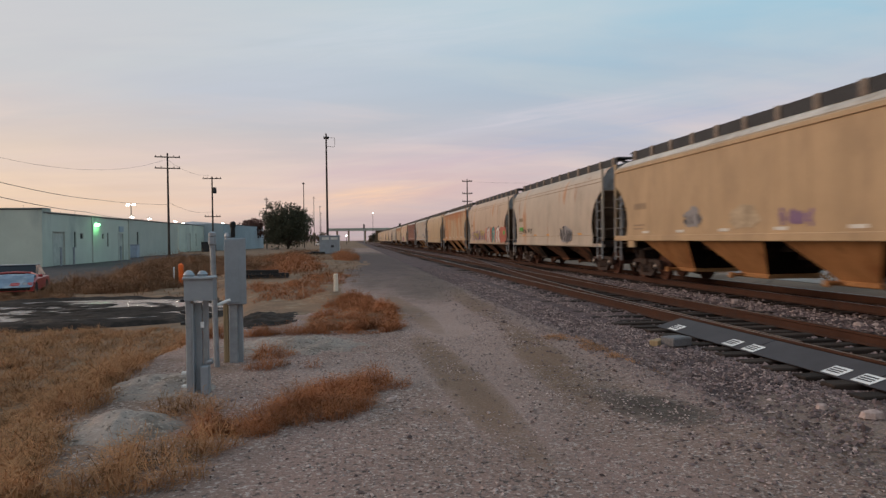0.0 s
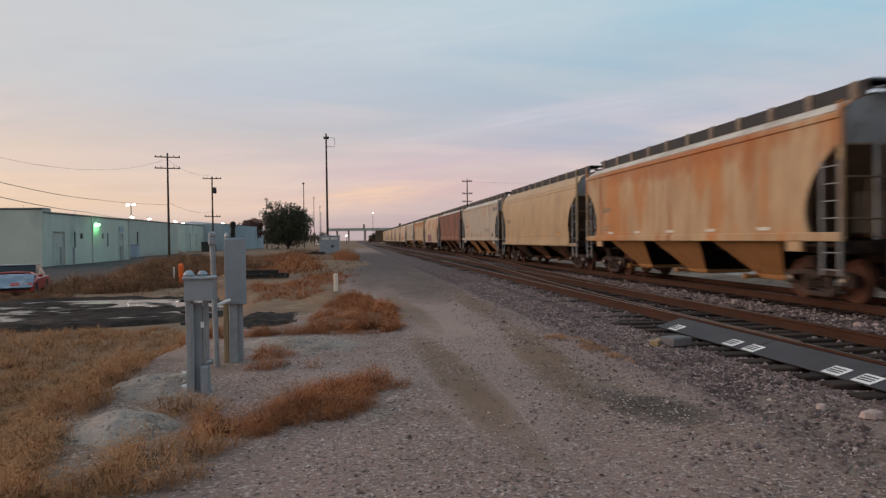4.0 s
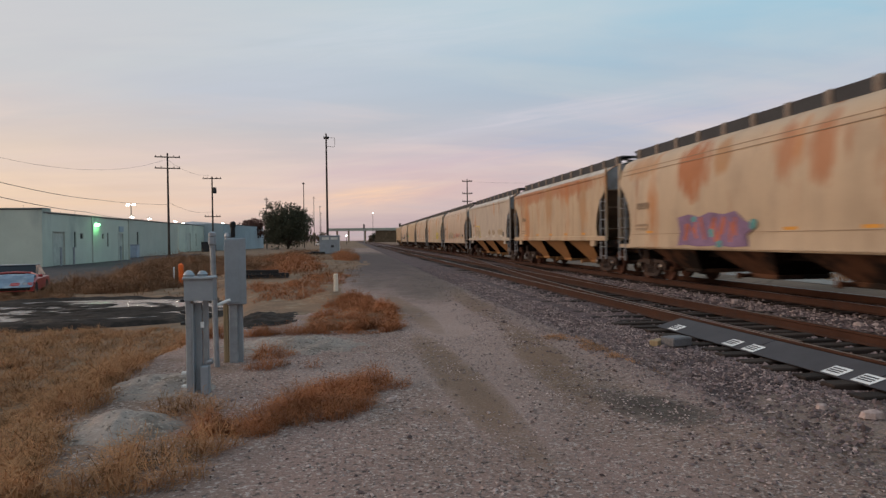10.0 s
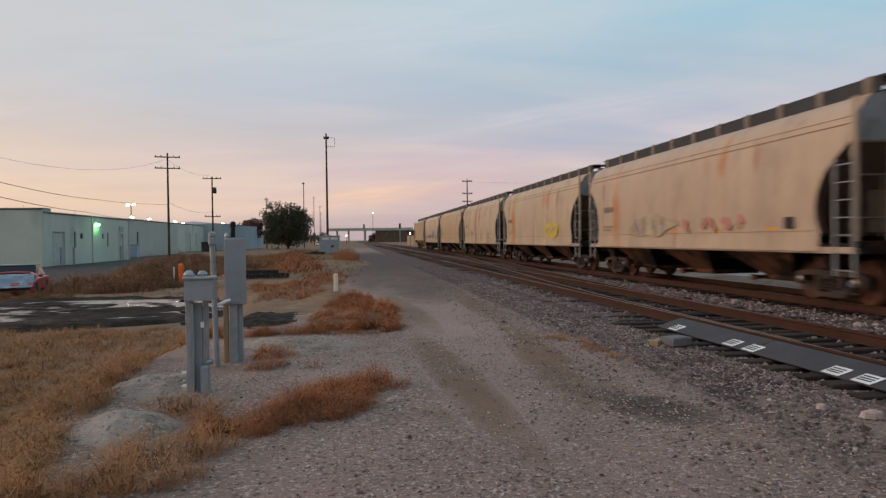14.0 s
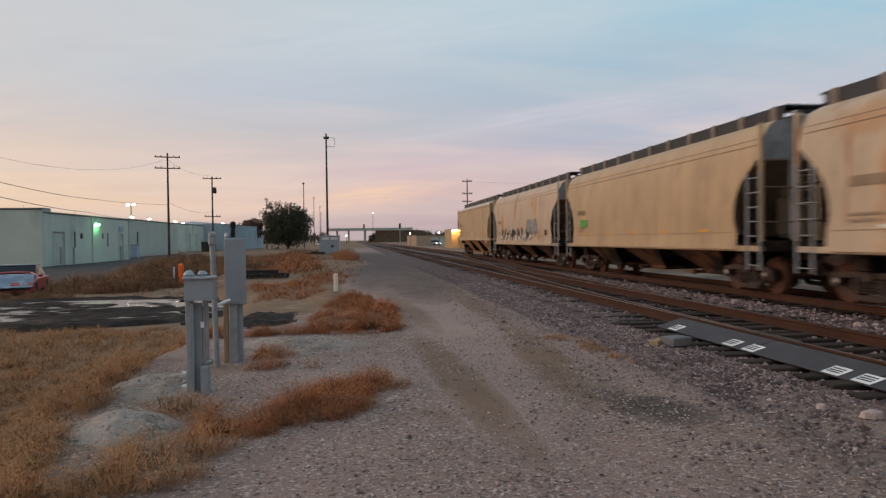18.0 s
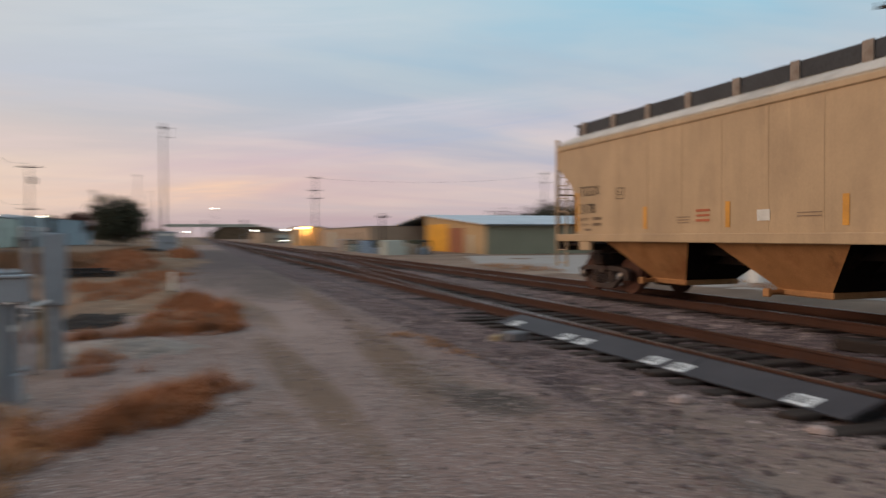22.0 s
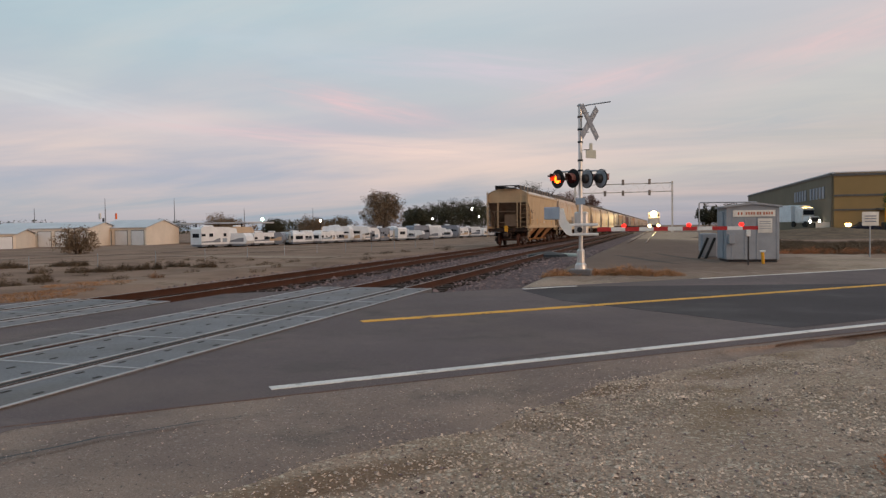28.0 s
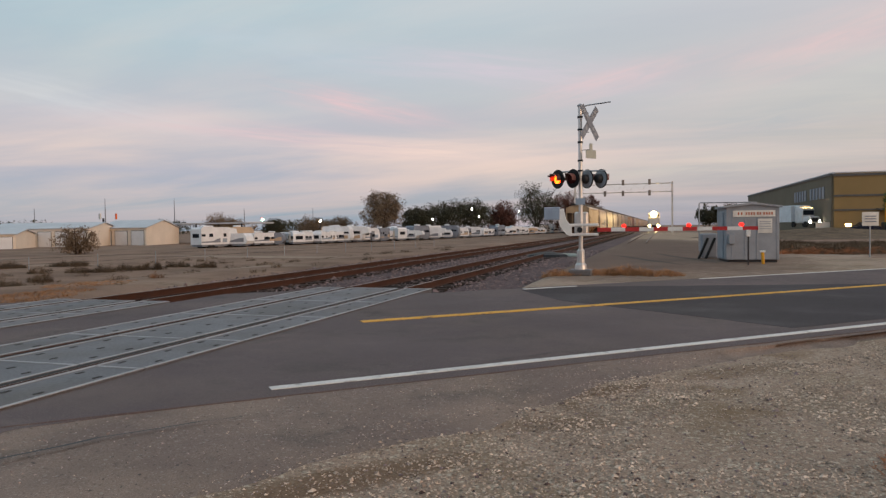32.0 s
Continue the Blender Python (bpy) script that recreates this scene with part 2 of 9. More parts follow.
def car_paint(name, base, rust=0.0, dirt=0.5, rough=0.55, runs=()):
    spots = [(tuple(min(0.72, c * 1.28) for c in base), 2.4, 0.58, 0.76, (2.0, 2.6, 0.10), 0.55), (tuple(c * 0.78 for c in base), 1.1, 0.45, 0.75, (2.0, 1.6, 0.15), 0.6), (DIRT, 0.6, 0.52, 0.85, (1, 1.4, 0.8), dirt)]
    if rust:
        spots += [((0.44, 0.17, 0.045), 0.7, 0.60 - rust * 0.16, 0.72 - rust * 0.16, (1.0, 0.8, 0.30), 0.9), ((0.30, 0.10, 0.03), 1.6, 0.64 - rust * 0.12, 0.74 - rust * 0.06, (1.0, 1.5, 0.22), 0.85)]
    return material(name, base, rough, spots=spots, grain=(22, 0.05), wear=(0.7, 0.10), bump=0.03, bscale=1.5, spec=0.4, runs=runs)


M = {}
RUN, RUN_PALE, FADED = (0.36, 0.115, 0.028), (0.40, 0.20, 0.075), (0.085, 0.024, 0.014)
M["paint_tan"] = car_paint("paint_tan", (0.44, 0.305, 0.18))
M["paint_sand"] = car_paint("paint_sand", (0.475, 0.355, 0.265), 0.12, 0.4)
M["paint_run"] = car_paint("paint_run", (0.475, 0.355, 0.255), 0.10, 0.4, runs=[(RUN, (1.15, 3.4), (0.3, 0.9), 0.7), (RUN_PALE, (-3.5, 3.2), (0.5, 0.6), 0.6), (RUN_PALE, (-4.3, 1.6), (0.4, 0.4), 0.6)])
M["paint_pale"] = car_paint("paint_pale", (0.46, 0.385, 0.315), 0.10, 0.45)
M["paint_grey"] = car_paint("paint_grey", (0.44, 0.375, 0.315), 0.04, 0.45)
M["paint_rusty"] = car_paint("paint_rusty", (0.47, 0.35, 0.235), 0.45, 0.5, runs=[(RUN, (4.0, 3.75), (3.6, 0.5), 0.75), (RUN, (-3.0, 3.75), (4.2, 0.45), 0.75), (RUN_PALE, (0.4, 3.1), (0.6, 1.2), 0.7), (RUN_PALE, (-5.0, 2.8), (0.5, 1.3), 0.7), (RUN_PALE, (5.4, 3.0), (0.6, 1.1), 0.6)])
M["paint_column"] = car_paint("paint_column", (0.475, 0.365, 0.26), 0.15, 0.4, runs=[(RUN, (1.24, 2.6), (0.42, 2.2), 0.85), (RUN, (-0.3, 3.4), (0.35, 0.7), 0.7), (RUN_PALE, (4.07, 3.4), (0.25, 0.9), 0.7), (RUN_PALE, (-1.1, 1.7), (0.3, 0.5), 0.7), (RUN_PALE, (-3.8, 1.5), (0.7, 0.6), 0.75), (RUN_PALE, (5.6, 3.7), (1.0, 0.35), 0.6)])
M["paint_streak"] = car_paint("paint_streak", (0.475, 0.365, 0.26), 0.40, 0.4)
M["paint_patch"] = car_paint("paint_patch", (0.48, 0.365, 0.255), 0.12, 0.4, runs=[(RUN, (2.15, 3.4), (1.0, 0.85), 0.95), (RUN_PALE, (0.5, 3.6), (0.45, 0.5), 0.8), (RUN, (-2.3, 3.4), (0.35, 0.8), 0.7), (RUN, (-3.6, 3.3), (0.5, 0.8), 0.75), (RUN, (-6.0, 3.1), (0.8, 1.3), 0.8), (RUN_PALE, (-6.8, 1.7), (0.6, 0.6), 0.7), (RUN_PALE, (5.8, 3.8), (1.2, 0.4), 0.7)])
M["paint_orange"] = car_paint("paint_orange", (0.46, 0.32, 0.195), 0.9, 0.5, runs=[(RUN, (0.0, 3.8), (7.0, 0.5), 0.7)])
M["paint_brown"] = car_paint("paint_brown", (0.195, 0.060, 0.031), 0.0, 0.25, runs=[(FADED, (3.85, 3.1), (0.75, 0.8), 0.85), (FADED, (0.35, 3.2), (0.6, 0.85), 0.85), (FADED, (-4.2, 3.1), (1.1, 0.9), 0.85), (FADED, (-6.6, 3.1), (0.8, 0.9), 0.85), (RUN_PALE, (-2.4, 1.9), (0.25, 0.5), 0.4), (RUN_PALE, (-5.6, 1.9), (0.25, 0.5), 0.4)])
M["roof_pale"] = material("roof_pale", (0.55, 0.50, 0.45), 0.6, spots=[((0.3, 0.24, 0.18), 0.8, 0.5, 0.8)], bump=0.05)
M["underframe"] = material("underframe", (0.022, 0.015, 0.013), 0.9, spots=[((0.12, 0.055, 0.03), 3, 0.5, 0.8)], bump=0.1)
M["slope_orange"] = material("slope_orange", (0.40, 0.20, 0.085), 0.8, spots=[((0.06, 0.04, 0.03), 1.6, 0.60, 0.85), (RUST, 0.9, 0.5, 0.8)], bump=0.06)
M["slope_mid"] = material("slope_mid", (0.34, 0.175, 0.075), 0.85, spots=[((0.045, 0.03, 0.024), 1.2, 0.55, 0.75), ((0.30, 0.15, 0.06), 1.9, 0.56, 0.75)], bump=0.06)
M["slope_rust"] = material("slope_rust", (0.11, 0.045, 0.026), 0.9, spots=[((0.03, 0.018, 0.014), 1.3, 0.5, 0.72)], bump=0.06)
M["slope_dark"] = material("slope_dark", (0.13, 0.06, 0.034), 0.9, spots=[((0.018, 0.013, 0.011), 0.9, 0.42, 0.56)], bump=0.06)
M["end_sheet"] = material("end_sheet", (0.20, 0.14, 0.10), 0.8, spots=[((0.09, 0.06, 0.045), 0.8, 0.45, 0.75), (RUST, 1.5, 0.6, 0.85)], bump=0.05)
M["wheel_rust"] = material("wheel_rust", (0.085, 0.036, 0.024), 0.75, spots=[((0.05, 0.03, 0.025), 6, 0.5, 0.8)], bump=0.08)
M["truck_iron"] = material("truck_iron", (0.055, 0.04, 0.036), 0.8, spots=[((0.13, 0.07, 0.045), 4, 0.5, 0.8)], bump=0.12)
M["steel_bright"] = material("steel_bright", (0.20, 0.18, 0.17), 0.35, 0.8, grain=(60, 0.1))
M["bracket"] = material("bracket", (0.24, 0.20, 0.17), 0.7, spots=[((0.12, 0.07, 0.05), 4, 0.5, 0.8)])
# grey of the shaded car ends, put in as colour, with brown spots
M["ladder_grey"] = material("ladder_grey", (0.30, 0.30, 0.31), 0.6, spots=[((0.14, 0.10, 0.08), 1.5, 0.52, 0.75)])
# near-black stands for the shade under the cars, with some rust patches
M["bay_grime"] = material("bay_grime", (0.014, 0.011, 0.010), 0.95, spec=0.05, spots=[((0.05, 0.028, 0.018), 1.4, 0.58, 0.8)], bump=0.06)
M["grating"] = material("grating", (0.05, 0.052, 0.058), 0.75, grain=(30, 0.25))
M["rubber"] = material("rubber", (0.02, 0.02, 0.02), 0.7)
M["mark_faint"] = material("mark_faint", (0.30, 0.22, 0.155), 0.7)
M["mark_black"] = material("mark_black", (0.035, 0.032, 0.03), 0.7)
M["mark_orange"] = material("mark_orange", (0.62, 0.27, 0.02), 0.5, spec=0.5)
M["mark_white"] = material("mark_white", (0.62, 0.60, 0.56), 0.6)
M["mark_rust"] = material("mark_rust", (0.40, 0.12, 0.06), 0.7)
for nm, c in (("spray_black", (0.05, 0.045, 0.05)), ("spray_grey", (0.25, 0.24, 0.25)), ("spray_white", (0.62, 0.58, 0.55)), ("spray_teal", (0.10, 0.30, 0.30)), ("spray_yellow", (0.55, 0.42, 0.08)),
              ("spray_red", (0.42, 0.13, 0.09)), ("spray_violet", (0.22, 0.14, 0.24)), ("spray_green", (0.10, 0.35, 0.07)), ("spray_tan", (0.42, 0.33, 0.23)), ("spray_pinkred", (0.5, 0.22, 0.17))):
    M[nm] = material(nm, c, 0.6, grain=(12, 0.2), wear=(2, 0.25))
M["rail_side"] = material("rail_side", (0.062, 0.027, 0.017), 0.85, spots=[((0.05, 0.03, 0.025), 5, 0.5, 0.8)], bump=0.1)
M["rail_top"] = material("rail_top", (0.24, 0.20, 0.185), 0.38, 0.9, grain=(8, 0.2), stretch=(1, 0.05, 1))
M["tie_wood"] = material("tie_wood", (0.034, 0.024, 0.020), 0.9, grain=(14, 0.35), stretch=(0.15, 2, 2), bump=0.4, rand=0.35)
M["ballast"] = material("ballast", (0.120, 0.081, 0.082), 0.95, spots=[((0.05, 0.04, 0.042), 9, 0.45, 0.65), ((0.165, 0.125, 0.122), 14, 0.55, 0.7)], grain=(45, 0.45), wear=(0.5, 0.2), bump=0.9, bscale=26, stains=[((0.25, 0.182, 0.15), (4.3, 3.6), (2.0, 4.4), 0, 0.95), ((0.25, 0.185, 0.16), (3.6, 9.5), (0.7, 3.0), 0, 0.55)])
M["stone"] = material("stone", (0.165, 0.122, 0.120), 0.95, island=0.55, grain=(20, 0.25), wear=(3, 0.35), bump=0.2)
M["stone_pale"] = material("stone_pale", (0.33, 0.255, 0.235), 0.95, island=0.38, grain=(20, 0.25), wear=(4, 0.4), bump=0.2)
M["stone_cream"] = material("stone_cream", (0.42, 0.325, 0.258), 0.95, island=0.5, grain=(20, 0.25), wear=(4, 0.4), bump=0.2)
M["asphalt"] = material("asphalt", (0.110, 0.084, 0.085), 0.85, spots=[((0.140, 0.106, 0.100), 0.45, 0.45, 0.65), ((0.150, 0.118, 0.112), 1.8, 0.58, 0.72, (0.5, 1.3, 1), 0.7), ((0.068, 0.058, 0.055), 0.9, 0.55, 0.75), ((0.20, 0.175, 0.155), 38, 0.60, 0.70, (1, 1, 1), 0.8), ((0.07, 0.06, 0.056), 30, 0.62, 0.72)], grain=(150, 0.3), wear=(0.3, 0.15), bump=0.25, bscale=120)
M["asphalt_old"] = material("asphalt_old", (0.180, 0.134, 0.116), 0.9, spots=[((0.235, 0.175, 0.142), 0.7, 0.42, 0.62), ((0.11, 0.09, 0.078), 1.3, 0.55, 0.75), ((0.29, 0.25, 0.215), 30, 0.58, 0.68), ((0.07, 0.058, 0.052), 26, 0.60, 0.70)], grain=(90, 0.35), wear=(0.4, 0.15), bump=0.4, bscale=70)
M["road_white"] = material("road_white", (0.60, 0.58, 0.56), 0.7, spots=[((0.2, 0.18, 0.17), 5, 0.58, 0.72)], grain=(60, 0.15))
M["road_yellow"] = material("road_yellow", (0.62, 0.33, 0.05), 0.7, spots=[((0.16, 0.11, 0.07), 5, 0.55, 0.72)], grain=(60, 0.15))
M["panel_concrete"] = material("panel_concrete", (0.122, 0.119, 0.128), 0.6, spec=0.35, spots=[((0.098, 0.085, 0.080), 0.7, 0.45, 0.7), ((0.075, 0.068, 0.066), 4, 0.60, 0.75)], grain=(30, 0.3), bump=0.15, bscale=60, rand=0.12)
M["panel_edge"] = material("panel_edge", (0.30, 0.30, 0.315), 0.45, grain=(40, 0.15), spots=[((0.2, 0.19, 0.19), 3, 0.55, 0.75)])
M["rust_plate"] = material("rust_plate", (0.12, 0.04, 0.025), 0.8, bump=0.1)
M["new_timber"] = material("new_timber", (0.34, 0.20, 0.095), 0.8, grain=(10, 0.2), stretch=(6, 0.2, 6), bump=0.1)
M["deflector"] = material("deflector", (0.052, 0.045, 0.050), 0.6, grain=(30, 0.1), wear=(1.5, 0.2))
M["label_white"] = material("label_white", (0.70, 0.70, 0.70), 0.5)
M["galvanised"] = material("galvanised", (0.30, 0.32, 0.35), 0.45, 0.55, grain=(12, 0.12), wear=(3, 0.15), bump=0.03)
M["cabinet_grey"] = material("cabinet_grey", (0.27, 0.29, 0.32), 0.5, 0.2, grain=(20, 0.05), wear=(2, 0.12))
M["wood_post"] = material("wood_post", (0.30, 0.22, 0.13), 0.85, grain=(12, 0.25), stretch=(3, 3, 0.2), bump=0.2)
M["pole_wood"] = material("pole_wood", (0.055, 0.042, 0.036), 0.9, grain=(12, 0.3), stretch=(3, 3, 0.15), bump=0.2)
M["dark_metal"] = material("dark_metal", (0.035, 0.035, 0.038), 0.5, 0.3)
M["black_plastic"] = material("black_plastic", (0.015, 0.015, 0.016), 0.5)
M["wire"] = material("wire", (0.03, 0.03, 0.035), 0.6)
M["aluminium"] = material("aluminium", (0.62, 0.60, 0.58), 0.35, 0.8, grain=(10, 0.1))
M["white_paint"] = material("white_paint", (0.70, 0.69, 0.67), 0.5, wear=(1.5, 0.12))
M["red_paint"] = material("red_paint", (0.45, 0.04, 0.04), 0.5)
M["yellow_paint"] = material("yellow_paint", (0.66, 0.32, 0.03), 0.5)
M["orange_plastic"] = material("orange_plastic", (0.75, 0.14, 0.03), 0.5)
M["wall_pale"] = material("wall_pale", (0.50, 0.53, 0.46), 0.85, wear=(0.3, 0.08), grain=(10, 0.05), spots=[((0.30, 0.32, 0.30), 0.25, 0.55, 0.8, (1, 1, 0.4))], bump=0.05)
M["wall_side"] = material("wall_side", (0.42, 0.43, 0.38), 0.85, wear=(0.3, 0.08), bump=0.05)
M["wall_blue"] = material("wall_blue", (0.30, 0.36, 0.40), 0.7, wear=(0.3, 0.08))
M["door_pale"] = material("door_pale", (0.44, 0.455, 0.41), 0.7)
M["glass_dark"] = material("glass_dark", (0.02, 0.023, 0.03), 0.12, spec=0.12)
M["trim_dark"] = material("trim_dark", (0.10, 0.10, 0.10), 0.6)
M["wall_sage"] = material("wall_sage", (0.23, 0.23, 0.17), 0.8, wear=(0.2, 0.1), grain=(3, 0.06), stretch=(6, 6, 0.1), bump=0.1)
M["wall_ochre"] = material("wall_ochre", (0.42, 0.29, 0.16), 0.8, wear=(0.3, 0.1), grain=(3, 0.06), stretch=(6, 6, 0.1), bump=0.1)
M["roof_metal"] = material("roof_metal", (0.52, 0.53, 0.56), 0.5, 0.3, wear=(0.3, 0.1), grain=(2, 0.06), stretch=(6, 0.1, 1))
M["door_red"] = material("door_red", (0.28, 0.11, 0.06), 0.7)
M["wall_cream"] = material("wall_cream", (0.70, 0.62, 0.53), 0.8, wear=(0.3, 0.08))
M["wall_tan"] = material("wall_tan", (0.36, 0.27, 0.20), 0.85, wear=(0.3, 0.1))
M["wall_olive"] = material("wall_olive", (0.165, 0.14, 0.105), 0.85, wear=(0.2, 0.08), grain=(2, 0.08), stretch=(5, 5, 0.1))
M["wall_mustard"] = material("wall_mustard", (0.25, 0.18, 0.085), 0.85, wear=(0.2, 0.08))
M["leaf_dark"] = material("leaf_dark", (0.055, 0.055, 0.035), 0.8, grain=(3, 0.4), wear=(0.4, 0.35))
M["leaf_red"] = material("leaf_red", (0.11, 0.05, 0.04), 0.8, grain=(3, 0.4), wear=(0.4, 0.35))
M["leaf_green"] = material("leaf_green", (0.06, 0.085, 0.03), 0.8, grain=(3, 0.4), wear=(0.4, 0.35))
M["leaf_tan"] = material("leaf_tan", (0.17, 0.12, 0.08), 0.85, grain=(3, 0.4), wear=(0.4, 0.35))
M["bark"] = material("bark", (0.06, 0.045, 0.038), 0.95, bump=0.3)
M["grass_dry"] = material("grass_dry", (0.40, 0.20, 0.095), 0.9, grain=(6, 0.35), wear=(0.7, 0.3), spots=[((0.17, 0.10, 0.05), 1.1, 0.5, 0.75), ((0.10, 0.058, 0.03), 2.6, 0.54, 0.7)])
M["grass_rust"] = material("grass_rust", (0.36, 0.140, 0.062), 0.9, grain=(6, 0.35), wear=(0.9, 0.3), spots=[((0.16, 0.07, 0.035), 1.6, 0.5, 0.75)])
M["grass_far"] = material("grass_far", (0.25, 0.130, 0.072), 0.95, grain=(4, 0.4), wear=(0.5, 0.3), spots=[((0.11, 0.065, 0.04), 0.7, 0.5, 0.75)], bump=0.6, bscale=5)
M["soil_dark"] = material("soil_dark", (0.030, 0.023, 0.020), 0.95, spec=0.12, spots=[((0.075, 0.055, 0.045), 0.8, 0.52, 0.72), ((0.012, 0.010, 0.009), 2.5, 0.5, 0.7)], grain=(9, 0.4), wear=(1.2, 0.35), bump=0.6, bscale=8)
M["earth_pale"] = material("earth_pale", (0.30, 0.24, 0.21), 0.95, grain=(30, 0.2), wear=(1.1, 0.25), bump=0.5, bscale=12, spots=[((0.15, 0.115, 0.095), 2.2, 0.48, 0.66), ((0.36, 0.30, 0.255), 24, 0.54, 0.64), ((0.08, 0.065, 0.055), 18, 0.57, 0.67)])
M["water"] = material("water", (0.05, 0.05, 0.05), 0.20, bump=0.05, bscale=3, spec=0.6, grain=(3, 0.1))
M["car_red"] = material("car_red", (0.35, 0.03, 0.03), 0.3, spec=0.6)
M["car_bluegrey"] = material("car_bluegrey", (0.26, 0.33, 0.42), 0.4, spec=0.6)
M["hood_blue"] = material("hood_blue", (0.17, 0.23, 0.31), 0.45, spec=0.4, wear=(2.0, 0.2), spots=[((0.30, 0.36, 0.42), 1.5, 0.5, 0.7)])
M["car_white"] = material("car_white", (0.62, 0.62, 0.62), 0.35, spec=0.6)
M["car_dark"] = material("car_dark", (0.010, 0.014, 0.026), 0.4, spec=0.1)
M["car_silver"] = material("car_silver", (0.40, 0.41, 0.43), 0.35, 0.4, spec=0.6)
M["rv_white"] = material("rv_white", (0.68, 0.70, 0.73), 0.5, wear=(0.8, 0.12))
M["door_white"] = material("door_white", (0.66, 0.67, 0.69), 0.6, wear=(0.6, 0.08), grain=(1.0, 0.06), stretch=(0.1, 0.1, 14))
M["rv_tan"] = material("rv_tan", (0.45, 0.34, 0.24), 0.6, wear=(0.8, 0.12))
M["rv_grey"] = material("rv_grey", (0.20, 0.22, 0.26), 0.5, wear=(0.8, 0.12))
M["lamp_white"] = material("lamp_white", (0.8, 0.8, 0.75), 0.5, emit=((1.0, 0.93, 0.75), 14.0))
M["lamp_warm"] = material("lamp_warm", (0.8, 0.6, 0.3), 0.5, emit=((1.0, 0.55, 0.16), 16.0))
M["lamp_head"] = material("lamp_head", (0.8, 0.8, 0.7), 0.5, emit=((1.0, 0.74, 0.32), 30.0))
M["lamp_car"] = material("lamp_car", (0.8, 0.8, 0.7), 0.5, emit=((1.0, 0.90, 0.70), 22.0))
M["lamp_red"] = material("lamp_red", (0.6, 0.05, 0.03), 0.4, emit=((1.0, 0.012, 0.008), 3.0))
M["lamp_red_hot"] = material("lamp_red_hot", (0.6, 0.2, 0.03), 0.4, emit=((1.0, 0.042, 0.003), 18.0))
M["lamp_green"] = material("lamp_green", (0.2, 0.8, 0.4), 0.5, emit=((0.35, 1.0, 0.50), 14.0))
# flasher hood tinted red: the lens glow on it is put into the colour
M["hood_black"] = material("hood_black", (0.16, 0.07, 0.06), 0.6)
M["gantry_pale"] = material("gantry_pale", (0.62, 0.57, 0.52), 0.6)
M["scrub_dark"] = material("scrub_dark", (0.115, 0.08, 0.052), 0.95, grain=(4, 0.4), wear=(0.5, 0.35), bump=0.6, bscale=5)
M["lens_dark"] = material("lens_dark", (0.06, 0.012, 0.012), 0.15, spec=0.6)
M["lens_grey"] = material("lens_grey", (0.28, 0.30, 0.33), 0.2, spec=0.6)


